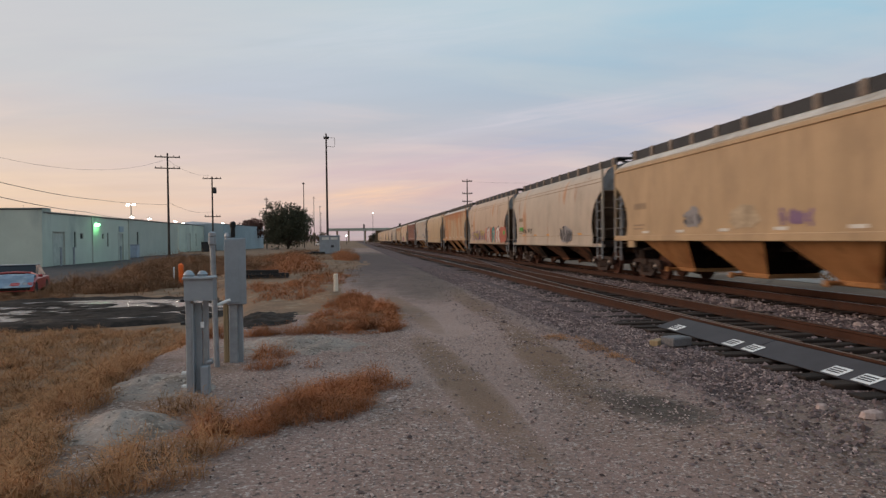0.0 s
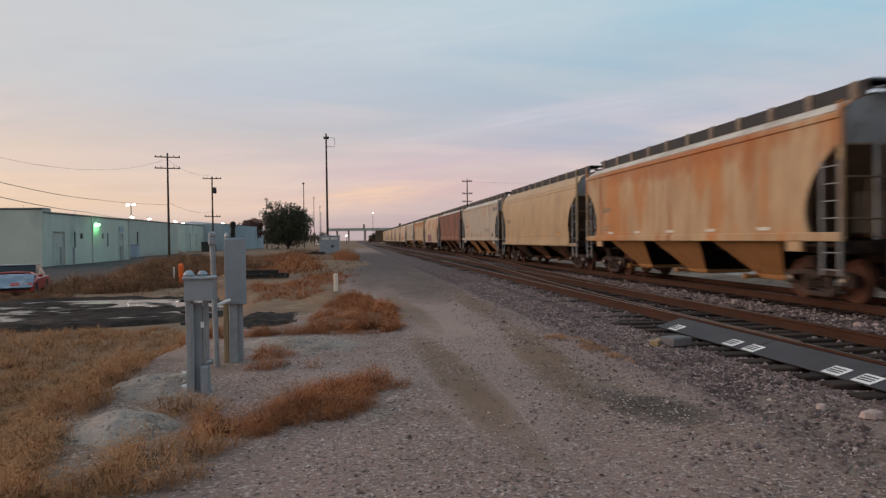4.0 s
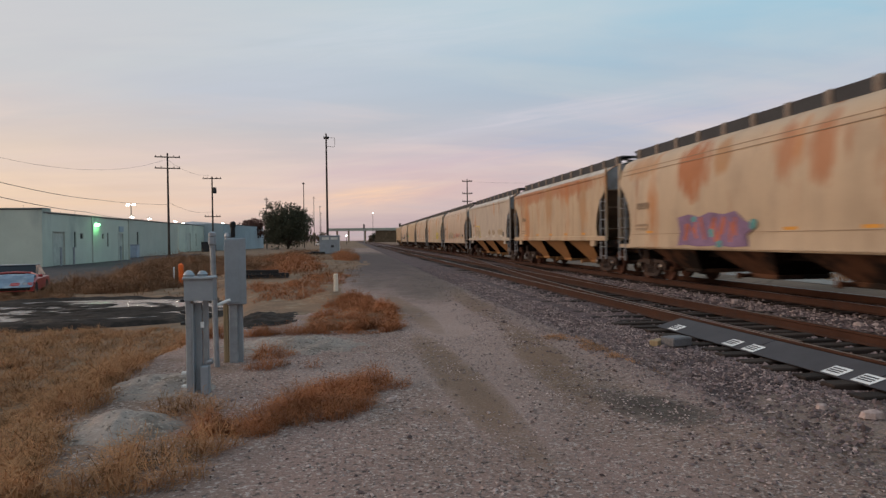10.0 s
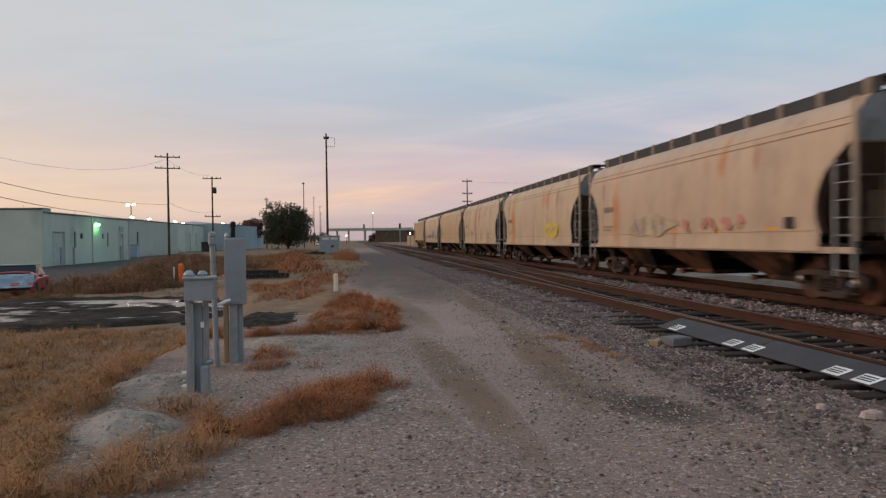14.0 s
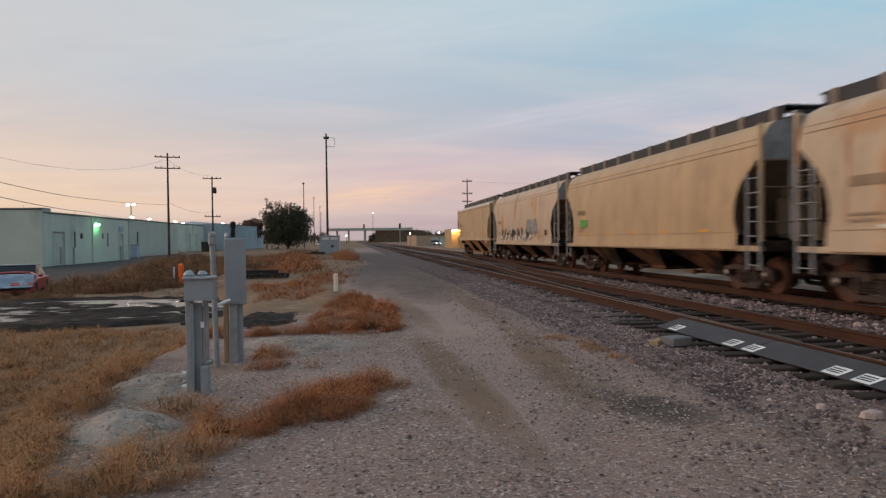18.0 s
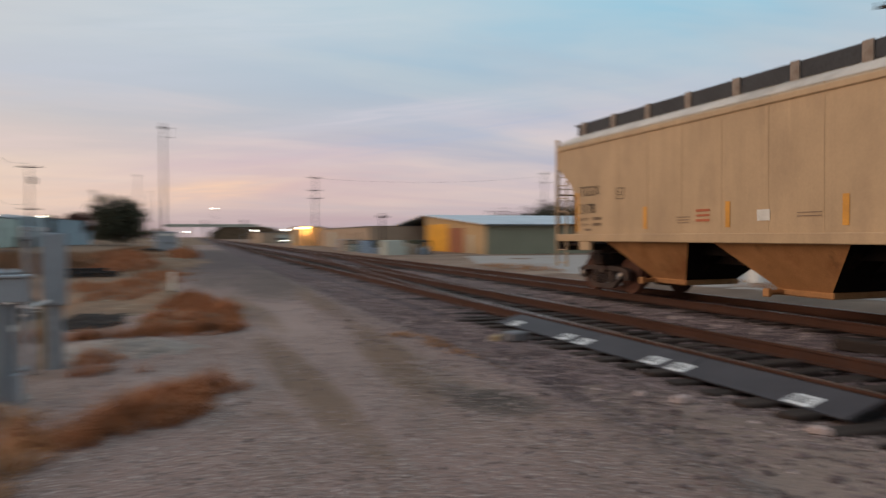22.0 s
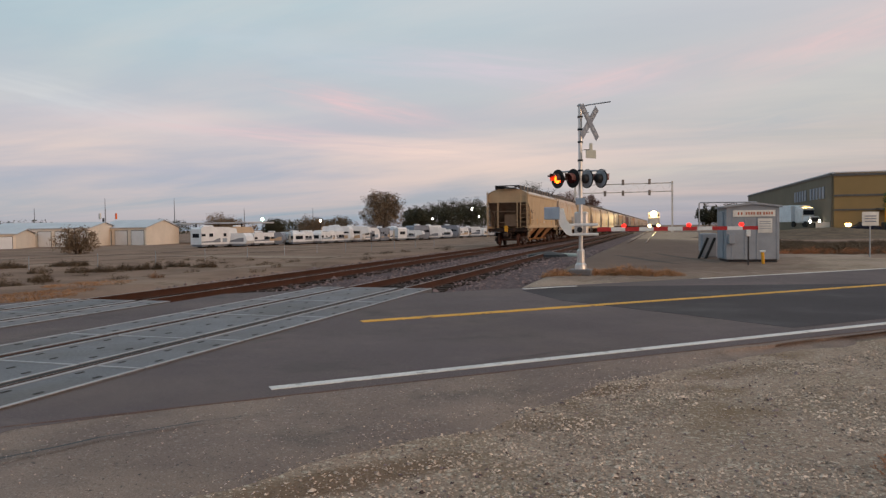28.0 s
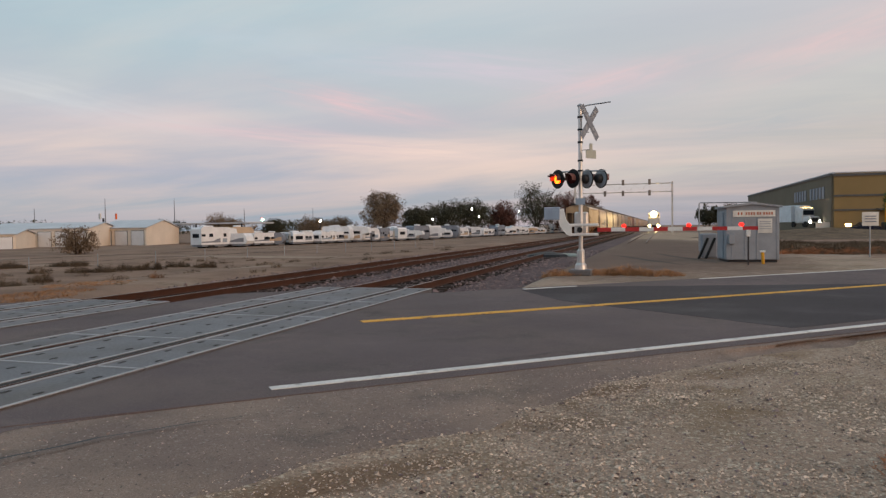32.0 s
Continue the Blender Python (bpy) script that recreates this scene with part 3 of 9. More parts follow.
# ---- mesh building ----
class Mesh:
    """Collects vertices and faces; every shape below is added in place."""

    def __init__(self):
        self.v, self.f = [], []

    def add(self, vs, fs):
        o = len(self.v)
        self.v += [tuple(p) for p in vs]
        self.f += [tuple(i + o for i in q) for q in fs]
        return self

    def box(self, c, s, rz=0.0, m=None, bev=0.0):
        x, y, z = (d / 2 for d in s)
        if bev > 0:
            k = min(bev, x * 0.9, y * 0.9, z * 0.9)
            vs, idx = [], {}
            for sx in (-1, 1):
                for sy in (-1, 1):
                    for sz in (-1, 1):
                        for ax in range(3):
                            idx[sx, sy, sz, ax] = len(vs)
                            q = [sx * (x - k), sy * (y - k), sz * (z - k)]
                            q[ax] += k * (sx, sy, sz)[ax]
                            vs.append(q)
            fs = []
            for ax in range(3):
                a1, a2 = [a for a in range(3) if a != ax]
                for sg in (-1, 1):
                    ring = []
                    for u, w in ((-1, -1), (1, -1), (1, 1), (-1, 1)):
                        k3 = [0, 0, 0]
                        k3[ax], k3[a1], k3[a2] = sg, u, w
                        ring.append(idx[(*k3, ax)])
                    if (sg > 0) == (ax == 1):
                        ring = ring[::-1]
                    fs.append(ring)
            for a1, a2 in ((0, 1), (0, 2), (1, 2)):
                ax = 3 - a1 - a2
                for u in (-1, 1):
                    for w in (-1, 1):
                        ks = []
                        for e in (-1, 1):
                            k3 = [0, 0, 0]
                            k3[a1], k3[a2], k3[ax] = u, w, e
                            ks.append(tuple(k3))
                        fs.append([idx[(*ks[0], a1)], idx[(*ks[1], a1)], idx[(*ks[1], a2)], idx[(*ks[0], a2)]])
            for sx in (-1, 1):
                for sy in (-1, 1):
                    for sz in (-1, 1):
                        fs.append([idx[sx, sy, sz, a] for a in range(3)])
        else:
            vs = [(a * x, b * y, d * z) for a in (-1, 1) for b in (-1, 1) for d in (-1, 1)]
            fs = [(0, 1, 3, 2), (4, 6, 7, 5), (0, 4, 5, 1), (2, 3, 7, 6), (0, 2, 6, 4), (1, 5, 7, 3)]
        T = Matrix.Translation(c) @ Matrix.Rotation(rz, 4, "Z")
        if m is not None:
            T = m @ T
        return self.add([T @ Vector(p) for p in vs], fs)

    def rod(self, a, b, r, r2=None, n=8, caps=True):
        a, b = Vector(a), Vector(b)
        r2 = r if r2 is None else r2
        w = (b - a).normalized()
        u = w.orthogonal().normalized()
        s = w.cross(u)
        vs = []
        for p, q in ((a, r), (b, r2)):
            vs += [p + (u * math.cos(2 * math.pi * i / n) + s * math.sin(2 * math.pi * i / n)) * q for i in range(n)]
        fs = [(i, (i + 1) % n, n + (i + 1) % n, n + i) for i in range(n)]
        if caps:
            fs += [tuple(range(n - 1, -1, -1)), tuple(range(n, 2 * n))]
        return self.add(vs, fs)

    def tube(self, pts, r, n=6):
        """One round bar bent through the points."""
        P = [Vector(p) for p in pts]
        vs = []
        u = None
        for i, p in enumerate(P):
            w = (P[min(i + 1, len(P) - 1)] - P[max(i - 1, 0)]).normalized()
            u = w.orthogonal().normalized() if u is None else (u - w * u.dot(w)).normalized()
            q = w.cross(u)
            vs += [p + (u * math.cos(2 * math.pi * k / n) + q * math.sin(2 * math.pi * k / n)) * r for k in range(n)]
        fs = [(j * n + k, j * n + (k + 1) % n, (j + 1) * n + (k + 1) % n, (j + 1) * n + k) for j in range(len(P) - 1) for k in range(n)]
        return self.add(vs, fs + [tuple(range(n - 1, -1, -1)), tuple(range((len(P) - 1) * n, len(P) * n))])

    def lathe(self, prof, m, n=20):
        """prof: (radius, height) pairs round the local z axis of m."""
        vs = []
        for r, h in prof:
            vs += [m @ Vector((r * math.cos(2 * math.pi * i / n), r * math.sin(2 * math.pi * i / n), h)) for i in range(n)]
        fs = []
        for k in range(len(prof) - 1):
            fs += [(k * n + i, k * n + (i + 1) % n, (k + 1) * n + (i + 1) % n, (k + 1) * n + i) for i in range(n)]
        fs += [tuple(range(n - 1, -1, -1)), tuple(range((len(prof) - 1) * n, len(prof) * n))]
        return self.add(vs, fs)

    def prism(self, poly, a, b):
        """poly: (u, w) points; a, b: functions that put (u, w) at the two ends."""
        n = len(poly)
        vs = [a(*q) for q in poly] + [b(*q) for q in poly]
        fs = [(i, (i + 1) % n, n + (i + 1) % n, n + i) for i in range(n)]
        return self.add(vs, fs + [tuple(range(n - 1, -1, -1)), tuple(range(n, 2 * n))])

    def along_y(self, poly, y0, y1):
        return self.prism(poly, lambda x, z: (x, y0, z), lambda x, z: (x, y1, z))

    def along_x(self, poly, x0, x1):
        return self.prism(poly, lambda y, z: (x0, y, z), lambda y, z: (x1, y, z))

    def flat(self, poly, z0, z1):
        return self.prism(poly, lambda x, y: (x, y, z0), lambda x, y: (x, y, z1))

    def done(self, name, mat, smooth=False):
        me = bpy.data.meshes.new(name)
        me.from_pydata(self.v, [], self.f)
        for m_ in (mat if isinstance(mat, (list, tuple)) else [mat]):
            me.materials.append(M[m_] if isinstance(m_, str) else m_)
        b_ = bmesh.new()
        b_.from_mesh(me)
        if len(b_.faces) < 60000:
            bmesh.ops.recalc_face_normals(b_, faces=b_.faces)
        for f_ in b_.faces:
            f_.smooth = smooth
        b_.to_mesh(me)
        b_.free()
        if smooth:
            me.set_sharp_from_angle(angle=radians(38))
        return me


def thing(name, label, category, at=None, group="", kind=""):
    ob = new(name)
    ob.empty_display_size = 0.2
    if at is not None:
        ob.matrix_world = at
    return tagged(ob, label, category, group, kind)


def part(name, shape, mat, parent, label="", smooth=False, at=None, kind=""):
    """Links a collected shape (or a ready mesh) as one mesh object under a thing or a part."""
    me = shape if isinstance(shape, bpy.types.Mesh) else shape.done(name, mat, smooth)
    ob = new(name, me)
    ob.parent = parent
    if at is not None:
        ob.matrix_local = at
    return tagged(ob, label, kind=kind)


def solid(name, shape, mat, label="", category="", group="", kind="", smooth=False):
    return tagged(new(name, shape.done(name, mat, smooth)), label, category, group, kind)


def lettering(text, size, mat, at, parent, name="lettering", label=""):
    cu = bpy.data.curves.new("letters", "FONT")
    cu.body, cu.size, cu.extrude = text, size, 0.002
    tmp = bpy.data.objects.new("letters", cu)
    scene.collection.objects.link(tmp)
    bpy.context.view_layer.update()
    me = bpy.data.meshes.new_from_object(tmp.evaluated_get(bpy.context.evaluated_depsgraph_get()))
    bpy.data.objects.remove(tmp)
    me.materials.clear()
    me.materials.append(M[mat])
    return part(name, me, mat, parent, label, at=at)


# ---- ground ----
def smooth01(t):
    t = min(1.0, max(0.0, t))
    return t * t * (3 - 2 * t)


def bank_edge(y):
    return float(np.interp(y, [3, 5, 8, 11, 14, 20, 32, 90], [-2.2, -2.15, -2.75, -2.5, -2.1, -2.3, -6, -8]))


def ground_z(x, y):
    z = -0.10 + 0.035 * noise.noise((x * 0.35, y * 0.35, 0.0)) + 0.015 * noise.noise((x * 1.3, y * 1.3, 3.0))
    if abs(x) > 60 or abs(y) > 120:
        z = -0.10
    if y > 1.5:
        z -= 0.45 * smooth01((bank_edge(y) - x) / 1.3) * smooth01((y - 1.5) / 3.0)
    z -= (0.32 - 0.25 * smooth01((5.6 - x) / 0.3) * smooth01((2.7 - y) / 0.5) * smooth01((y + 9) / 1.5)) * smooth01((x - 3.4) / 0.6) * smooth01((14.6 - x) / 0.8)
    if x > 12:
        z -= 0.15 * smooth01((x - 13) / 3)
        z -= 0.95 * smooth01((x - 17) / 12) * smooth01((-12 - y + 0.0 * x) / 14)
    return z


def spread(lo, hi, fine_lo, fine_hi, fine, grow=1.16):
    mid = list(np.arange(fine_lo, fine_hi + 1e-6, fine))
    up_, s_ = [], fine
    p_ = fine_hi
    while p_ < hi:
        s_ *= grow
        p_ += s_
        up_.append(p_)
    dn, s_, p_ = [], fine, fine_lo
    while p_ > lo:
        s_ *= grow
        p_ -= s_
        dn.append(p_)
    return dn[::-1] + mid + up_


ROAD = Vector((0.743, 0.669))  # along the road, over the tracks
ROADN = Vector((-0.669, 0.743))


def road_off(x, y):
    return x * ROADN.x + y * ROADN.y


gx = spread(-3000, 3000, -13.0, 5.0, 0.3)
gy = spread(-3000, 3000, -12.0, 26.0, 0.3)
gv = [(x, y, ground_z(x, y)) for y in gy for x in gx]
nx_ = len(gx)
gf = [(j * nx_ + i, j * nx_ + i + 1, (j + 1) * nx_ + i + 1, (j + 1) * nx_ + i) for j in range(len(gy) - 1) for i in range(nx_ - 1)]
BROWN, OIL = (0.17, 0.105, 0.065), (0.075, 0.06, 0.05)
M["gravel"] = material("gravel", (0.280, 0.184, 0.158), 0.95, spots=[((0.205, 0.142, 0.112), 0.35, 0.44, 0.62, (1.2, 0.30, 1)), ((0.45, 0.37, 0.335), 26, 0.54, 0.64), ((0.075, 0.06, 0.055), 20, 0.56, 0.66), ((0.19, 0.12, 0.088), 0.9, 0.56, 0.72)],
                       grain=(60, 0.34), wear=(0.45, 0.12), bump=0.9, bscale=34,
                       stains=[((0.33, 0.235, 0.205), (1.7, 12.0), (1.1, 9.0), -3, 0.75), ((0.34, 0.25, 0.22), (0.2, 8.6), (1.3, 1.6), 0, 0.6), ((0.30, 0.215, 0.185), (3.3, 13.0), (0.5, 6.0), -4, 0.6), (OIL, (2.75, 6.1), (0.55, 0.75), 15, 0.85), (OIL, (2.45, 6.75), (0.35, 0.9), 20, 0.6), (BROWN, (1.15, 8.2), (0.38, 4.6), 2, 0.75), (BROWN, (2.5, 9.6), (0.45, 4.4), -6, 0.75), ((0.088, 0.066, 0.064), (1.6, 56.0), (4.2, 46.0), 0, 0.92), ((0.12, 0.09, 0.078), (2.4, 24.0), (1.3, 9.0), -4, 0.7), (BROWN, (1.2, 16.0), (0.4, 5.5), 3, 0.6), (BROWN, (2.9, 17.0), (0.45, 6.0), -2, 0.6)])
M["gravel_back"] = material("gravel_back", (0.325, 0.235, 0.178), 0.95, spots=[((0.24, 0.175, 0.12), 0.5, 0.46, 0.62), ((0.47, 0.395, 0.31), 24, 0.53, 0.63), ((0.12, 0.095, 0.075), 20, 0.58, 0.68), ((0.20, 0.135, 0.085), 0.9, 0.56, 0.70)],
                            grain=(60, 0.34), wear=(0.45, 0.14), bump=0.9, bscale=34,
                            stains=[(BROWN, (0.62, -7.05), (0.75, 0.26), 35, 0.85), (BROWN, (1.9, -4.3), (1.3, 0.30), 50, 0.85), (BROWN, (0.9, -5.9), (0.9, 0.30), 20, 0.6), (OIL, (-2.6, -11.2), (0.9, 0.35), 42, 0.9), (BROWN, (-0.6, -8.2), (1.2, 0.3), 42, 0.5), (BROWN, (-3.0, -26.5), (3.5, 0.8), 20, 0.6), (OIL, (0.6, -28.0), (2.2, 2.2), 0, 0.9), (BROWN, (1.0, -36.0), (3.0, 7.0), 0, 0.85), (OIL, (3.4, -32.0), (1.0, 8.0), -8, 0.9), (OIL, (0.5, -33.0), (1.8, 6.0), 10, 0.7), (OIL, (2.6, -40.0), (1.2, 8.0), -5, 0.6), ((0.15, 0.100, 0.078), (0.8, -36.0), (9.0, 20.0), 0, 0.95), ((0.13, 0.088, 0.07), (0.5, -60.0), (7.0, 30.0), 4, 0.95), (OIL, (-0.8, -36.0), (0.35, 7.0), 14, 0.8), (OIL, (0.9, -34.0), (0.3, 7.0), 20, 0.8)])
M["field_soil"] = material("field_soil", (0.215, 0.128, 0.08), 0.95, spots=[((0.12, 0.085, 0.06), 0.6, 0.45, 0.7), ((0.29, 0.22, 0.15), 1.7, 0.55, 0.75)], grain=(12, 0.3), wear=(0.25, 0.2), bump=0.7, bscale=7)
M["dirt_pale"] = material("dirt_pale", (0.235, 0.150, 0.106), 0.95, spots=[((0.16, 0.098, 0.068), 0.22, 0.45, 0.62), ((0.31, 0.235, 0.175), 0.12, 0.55, 0.7, (0.3, 1.6, 1)), ((0.14, 0.09, 0.06), 1.4, 0.58, 0.72)], grain=(18, 0.2), wear=(0.15, 0.15), bump=0.5, bscale=9)
M["lot_grey"] = material("lot_grey", (0.36, 0.31, 0.28), 0.95, spots=[((0.27, 0.225, 0.195), 0.2, 0.45, 0.7)], grain=(14, 0.2), wear=(0.2, 0.1), bump=0.3)
gm = bpy.data.meshes.new("ground")
gm.from_pydata(gv, [], gf)
for k in ("gravel", "field_soil", "dirt_pale", "gravel_back"):
    gm.materials.append(M[k])
for poly in gm.polygons:
    poly.use_smooth = True
    cx, cy, _ = poly.center
    j = 0.5 * noise.noise((cx * 0.6, cy * 0.6, 5.0))
    k = 0
    if cx > 13.4:
        k = 2
    elif cx < bank_edge(cy) - 0.9 + j and cy > 2:
        k = 1
    elif cx < -0.7 + 1.6 * j and cy > 15.5 + 3 * j:
        k = 1
    elif cx < -9 + j or abs(cy) > 150:
        k = 1 if cy > 0 else 2
    if k == 0 and cy < -0.6 + 2 * j:
        k = 3
    poly.material_index = k
tagged(new("ground", gm), "gravel and dry dirt ground beside a railway", "ground", kind="structure")


# ---- railway: bed, rails, ties ----
XN1, XN2, XF1, XF2 = 6.045, 7.55, 10.535, 12.04
PN = (-16.4, 2.53)  # near crossing surface, from and to
PF = (-12.6, 6.2)


def bed(name, y0, y1, step):
    ys = list(np.arange(y0, y1 + 1e-3, step))
    prof = [(3.35, -0.14), (3.8, -0.19), (4.5, -0.17), (5.2, -0.22), (5.6, -0.24), (6.2, -0.25), (6.8, -0.24), (7.4, -0.25), (8.1, -0.22), (8.7, -0.20), (9.2, -0.19), (9.8, -0.22), (10.4, -0.25), (11.3, -0.24), (12.2, -0.25), (12.8, -0.22), (13.4, -0.20), (14.2, -0.30)]
    vs = [(x + (0.55 * noise.noise((y * 0.35, x, 2)) + 0.25 * noise.noise((y * 1.3, x, 4)) if i in (0, 1, 17) else 0), y, z + (0.055 * smooth01((y - 12.5) / 2.0) if i in (3, 4, 5) else 0) + 0.03 * noise.noise((x * 1.5, y * 1.5, 7)) - (0.09 if i == 0 else 0) - (0.16 * (1 - smooth01((y - 1.5) / 0.9)) if 0 < y < 3 else 0)) for y in ys for i, (x, z) in enumerate(prof)]
    n = len(prof)
    fs = [(j * n + i, j * n + i + 1, (j + 1) * n + i + 1, (j + 1) * n + i) for j in range(len(ys) - 1) for i in range(n - 1)]
    me = Mesh().add(vs, fs).done(name, "ballast", True)
    return tagged(new(name, me), "grey crushed stone ballast bed under the tracks", "ballast", kind="structure")


bed("ballast_bed", 1.5, 61.9, 0.4)
bed("ballast_bed_far", 61.9, 900.0, 12.0)
bed("ballast_bed_back", -60.0, -12.4, 0.5)
bed("ballast_bed_back_far", -900.0, -60.0, 12.0)

RAIL = [(-0.07, -0.172), (0.07, -0.172), (0.07, -0.16), (0.012, -0.145), (0.012, -0.045), (0.035, -0.032), (0.035, -0.006), (0.028, 0.0), (-0.028, 0.0), (-0.035, -0.006), (-0.035, -0.032), (-0.012, -0.045), (-0.012, -0.145), (-0.07, -0.16)]


def rail_line(parent, xs, ys, inner=None):
    """A rail through the plan points, with its bright running surface."""
    sh, top = Mesh(), Mesh()
    n = len(RAIL)
    vs = [(x + u, y, w) for x, y in zip(xs, ys) for u, w in RAIL]
    fs = [(j * n + i, j * n + (i + 1) % n, (j + 1) * n + (i + 1) % n, (j + 1) * n + i) for j in range(len(ys) - 1) for i in range(n)]
    sh.add(vs, fs + [tuple(range(n - 1, -1, -1)), tuple(range((len(ys) - 1) * n, len(ys) * n))])
    r = part("rail", sh, "rail_side", parent)
    tv = [(x + u * (0.12 if inner and inner[0] - 0.005 < y < inner[1] + 0.005 else 1.0), y, 0.003) for x, y in zip(xs, ys) for u in (-0.022, 0.022)]
    top.add(tv, [(2 * j, 2 * j + 1, 2 * j + 3, 2 * j + 2) for j in range(len(ys) - 1)])
    part("running_surface", top, "rail_top", r, "worn shiny steel rail top")
    return r


track_near = thing("railway_track_near", "rusty steel rails on dark wooden ties with a turnout", "railway track", kind="structure")
track_far = thing("railway_track_far", "rusty steel rails on dark wooden ties", "railway track", kind="structure")
for x in (XN1, XN2):
    rail_line(track_near, [x] * 6, [-900, PN[0] - 0.02, PN[0], PN[1], PN[1] + 0.02, 900], PN)
for x in (XF1, XF2):
    rail_line(track_far, [x] * 6, [-900, PF[0] - 0.02, PF[0], PF[1], PF[1] + 0.02, 900], PF)


def swing(y):
    return 4.49 * smooth01((y - 9.0) / 74.0)


ys_ = list(np.arange(9.0, 83.1, 2.0))
for x in (XN1 + 0.075, XN2 + 0.005):
    rail_line(track_near, [x + swing(y) for y in ys_], ys_)
# check rails and the frog, with filler blocks
for y in (46.5,):
    rail_line(track_near, [XN1 + 0.09] * 2, [y - 2.4, y + 2.4])
tie_me = Mesh().box((0, 0, -0.27), (2.6, 0.23, 0.19), bev=0.012).done("tie", "tie_wood")
tie_long_me = Mesh().box((0.05, 0, -0.27), (4.0, 0.23, 0.19), bev=0.012).done("tie_long", "tie_wood")
tie_head_me = Mesh().box((-0.18, 0, -0.262), (3.05, 0.25, 0.19), bev=0.015).done("tie_head", "tie_wood")
rnd = random.Random(4)
for parent, xc, lo, hi in ((track_near, (XN1 + XN2) / 2, 2.9, 62), (track_far, (XF1 + XF2) / 2, 6.6, 58), (track_near, (XN1 + XN2) / 2, -48, -16.9), (track_far, (XF1 + XF2) / 2, -48, -13.0)):
    y = lo
    while y < hi:
        long_ = parent is track_near and 3.6 < y < 45
        part("tie", tie_head_me if long_ and y < 12.6 else tie_long_me if long_ else tie_me, None, parent, at=pose(xc + rnd.uniform(-0.06, 0.06), y, rnd.uniform(-0.02, 0.015), 0, 0, rnd.uniform(-1.2, 1.2)))
        y += 0.53 + rnd.uniform(-0.03, 0.03)
rest = Mesh()
for xc, a, c in (((XN1 + XN2) / 2, 62, 200), ((XF1 + XF2) / 2, 58, 200), ((XN1 + XN2) / 2, -150, -48), ((XF1 + XF2) / 2, -150, -48)):
    for y in np.arange(a, c, 0.56):
        rest.box((xc, float(y), -0.27), (2.6, 0.23, 0.18))
part("distant_ties", rest, "tie_wood", track_near, kind="stuff")

# ---- road over the crossing ----
def road_poly(o0, o1, s0, s1):
    return [tuple(ROADN * o + ROAD * s) for o, s in ((o0, s0), (o0, s1), (o1, s1), (o1, s0))]


road_sh = Mesh()
for s0, s1 in ((-900, -30), (-30, 60), (60, 900)):
    road_sh.flat(road_poly(-14.9, -6.55, s0, s1), -0.25, -0.022)
solid("road", road_sh, "asphalt", "dark worn asphalt two-lane road over the tracks", "road", kind="structure")
lane_ = Mesh().flat([tuple(ROADN * o + ROAD * q) for o, q in ((-6.7, 24), (-6.7, 110), (8.0, 110), (-1.2, 62), (-4.2, 42), (-6.3, 30))], -0.25, -0.026)
solid("road_bend", lane_, "asphalt", "dark asphalt lane bending away", "road", kind="structure")
apron = Mesh().flat([(5.28, 1.1), (4.9, -1.4), (4.75, -4.4), (3.6, -5.75), (4.6, -7.5), (9.0, -6.0), (9.0, 3.0), (5.28, 2.4)], -0.25, -0.030)
solid("crossing_apron", apron, "asphalt", "dark asphalt apron beside the crossing panels", "road", kind="structure")
# crumbled shoulder: slopes off the road's edge and runs out under the gravel
sv, cols_ = [], 0
for q in np.arange(-10.0, 2.8, 0.3):
    q = float(q)
    edge = float(np.interp(q, [-10, -8.1, -4.9, -2.0, -0.6, 0.3, 1.7, 3.9], [-6.6, -6.5, -6.1, -5.2, -4.42, -3.77, -2.88, -2.0])) + 0.25 * noise.noise((q * 1.1, 0, 3))
    row_ = [(-6.62, -0.03), (-6.45, -0.034)] + [(-6.45 + (edge + 6.45) * k / 4, -0.036 - 0.012 * k) for k in (1, 2, 3)] + [(edge + 0.1, -0.095), (edge + 0.7, -0.17)]
    cols_ = len(row_)
    for o, z in row_:
        p2 = ROADN * o + ROAD * q
        sunk = 0.25 * smooth01((p2.x - 4.85) / 0.25) * smooth01((p2.y - 0.2) / 0.3)
        sv.append((p2.x, p2.y, z + 0.008 * noise.noise((p2.x * 2, p2.y * 2, 1)) - sunk))
old = Mesh().add(sv, [(j * cols_ + i, j * cols_ + i + 1, (j + 1) * cols_ + i + 1, (j + 1) * cols_ + i) for j in range(len(sv) // cols_ - 1) for i in range(cols_ - 1)])
solid("old_asphalt_shoulder", old, "asphalt_old", "old grey crumbled asphalt shoulder", "pavement", kind="structure", smooth=True)
mid = Mesh().flat([(8.35, -15.6), (9.75, -14.4), (9.75, 4.4), (8.35, 3.0)], -0.25, -0.018)
solid("asphalt_between_tracks", mid, "asphalt", "dark asphalt strip between the two tracks", "road", kind="structure")
east = Mesh().flat([(12.85, -12.4), (15.8, -9.0), (19.5, -5.0), (19.5, 7.0), (12.85, 6.0)], -0.25, -0.028)
solid("asphalt_east", east, "asphalt", "dark asphalt beside the far track", "road", kind="structure")


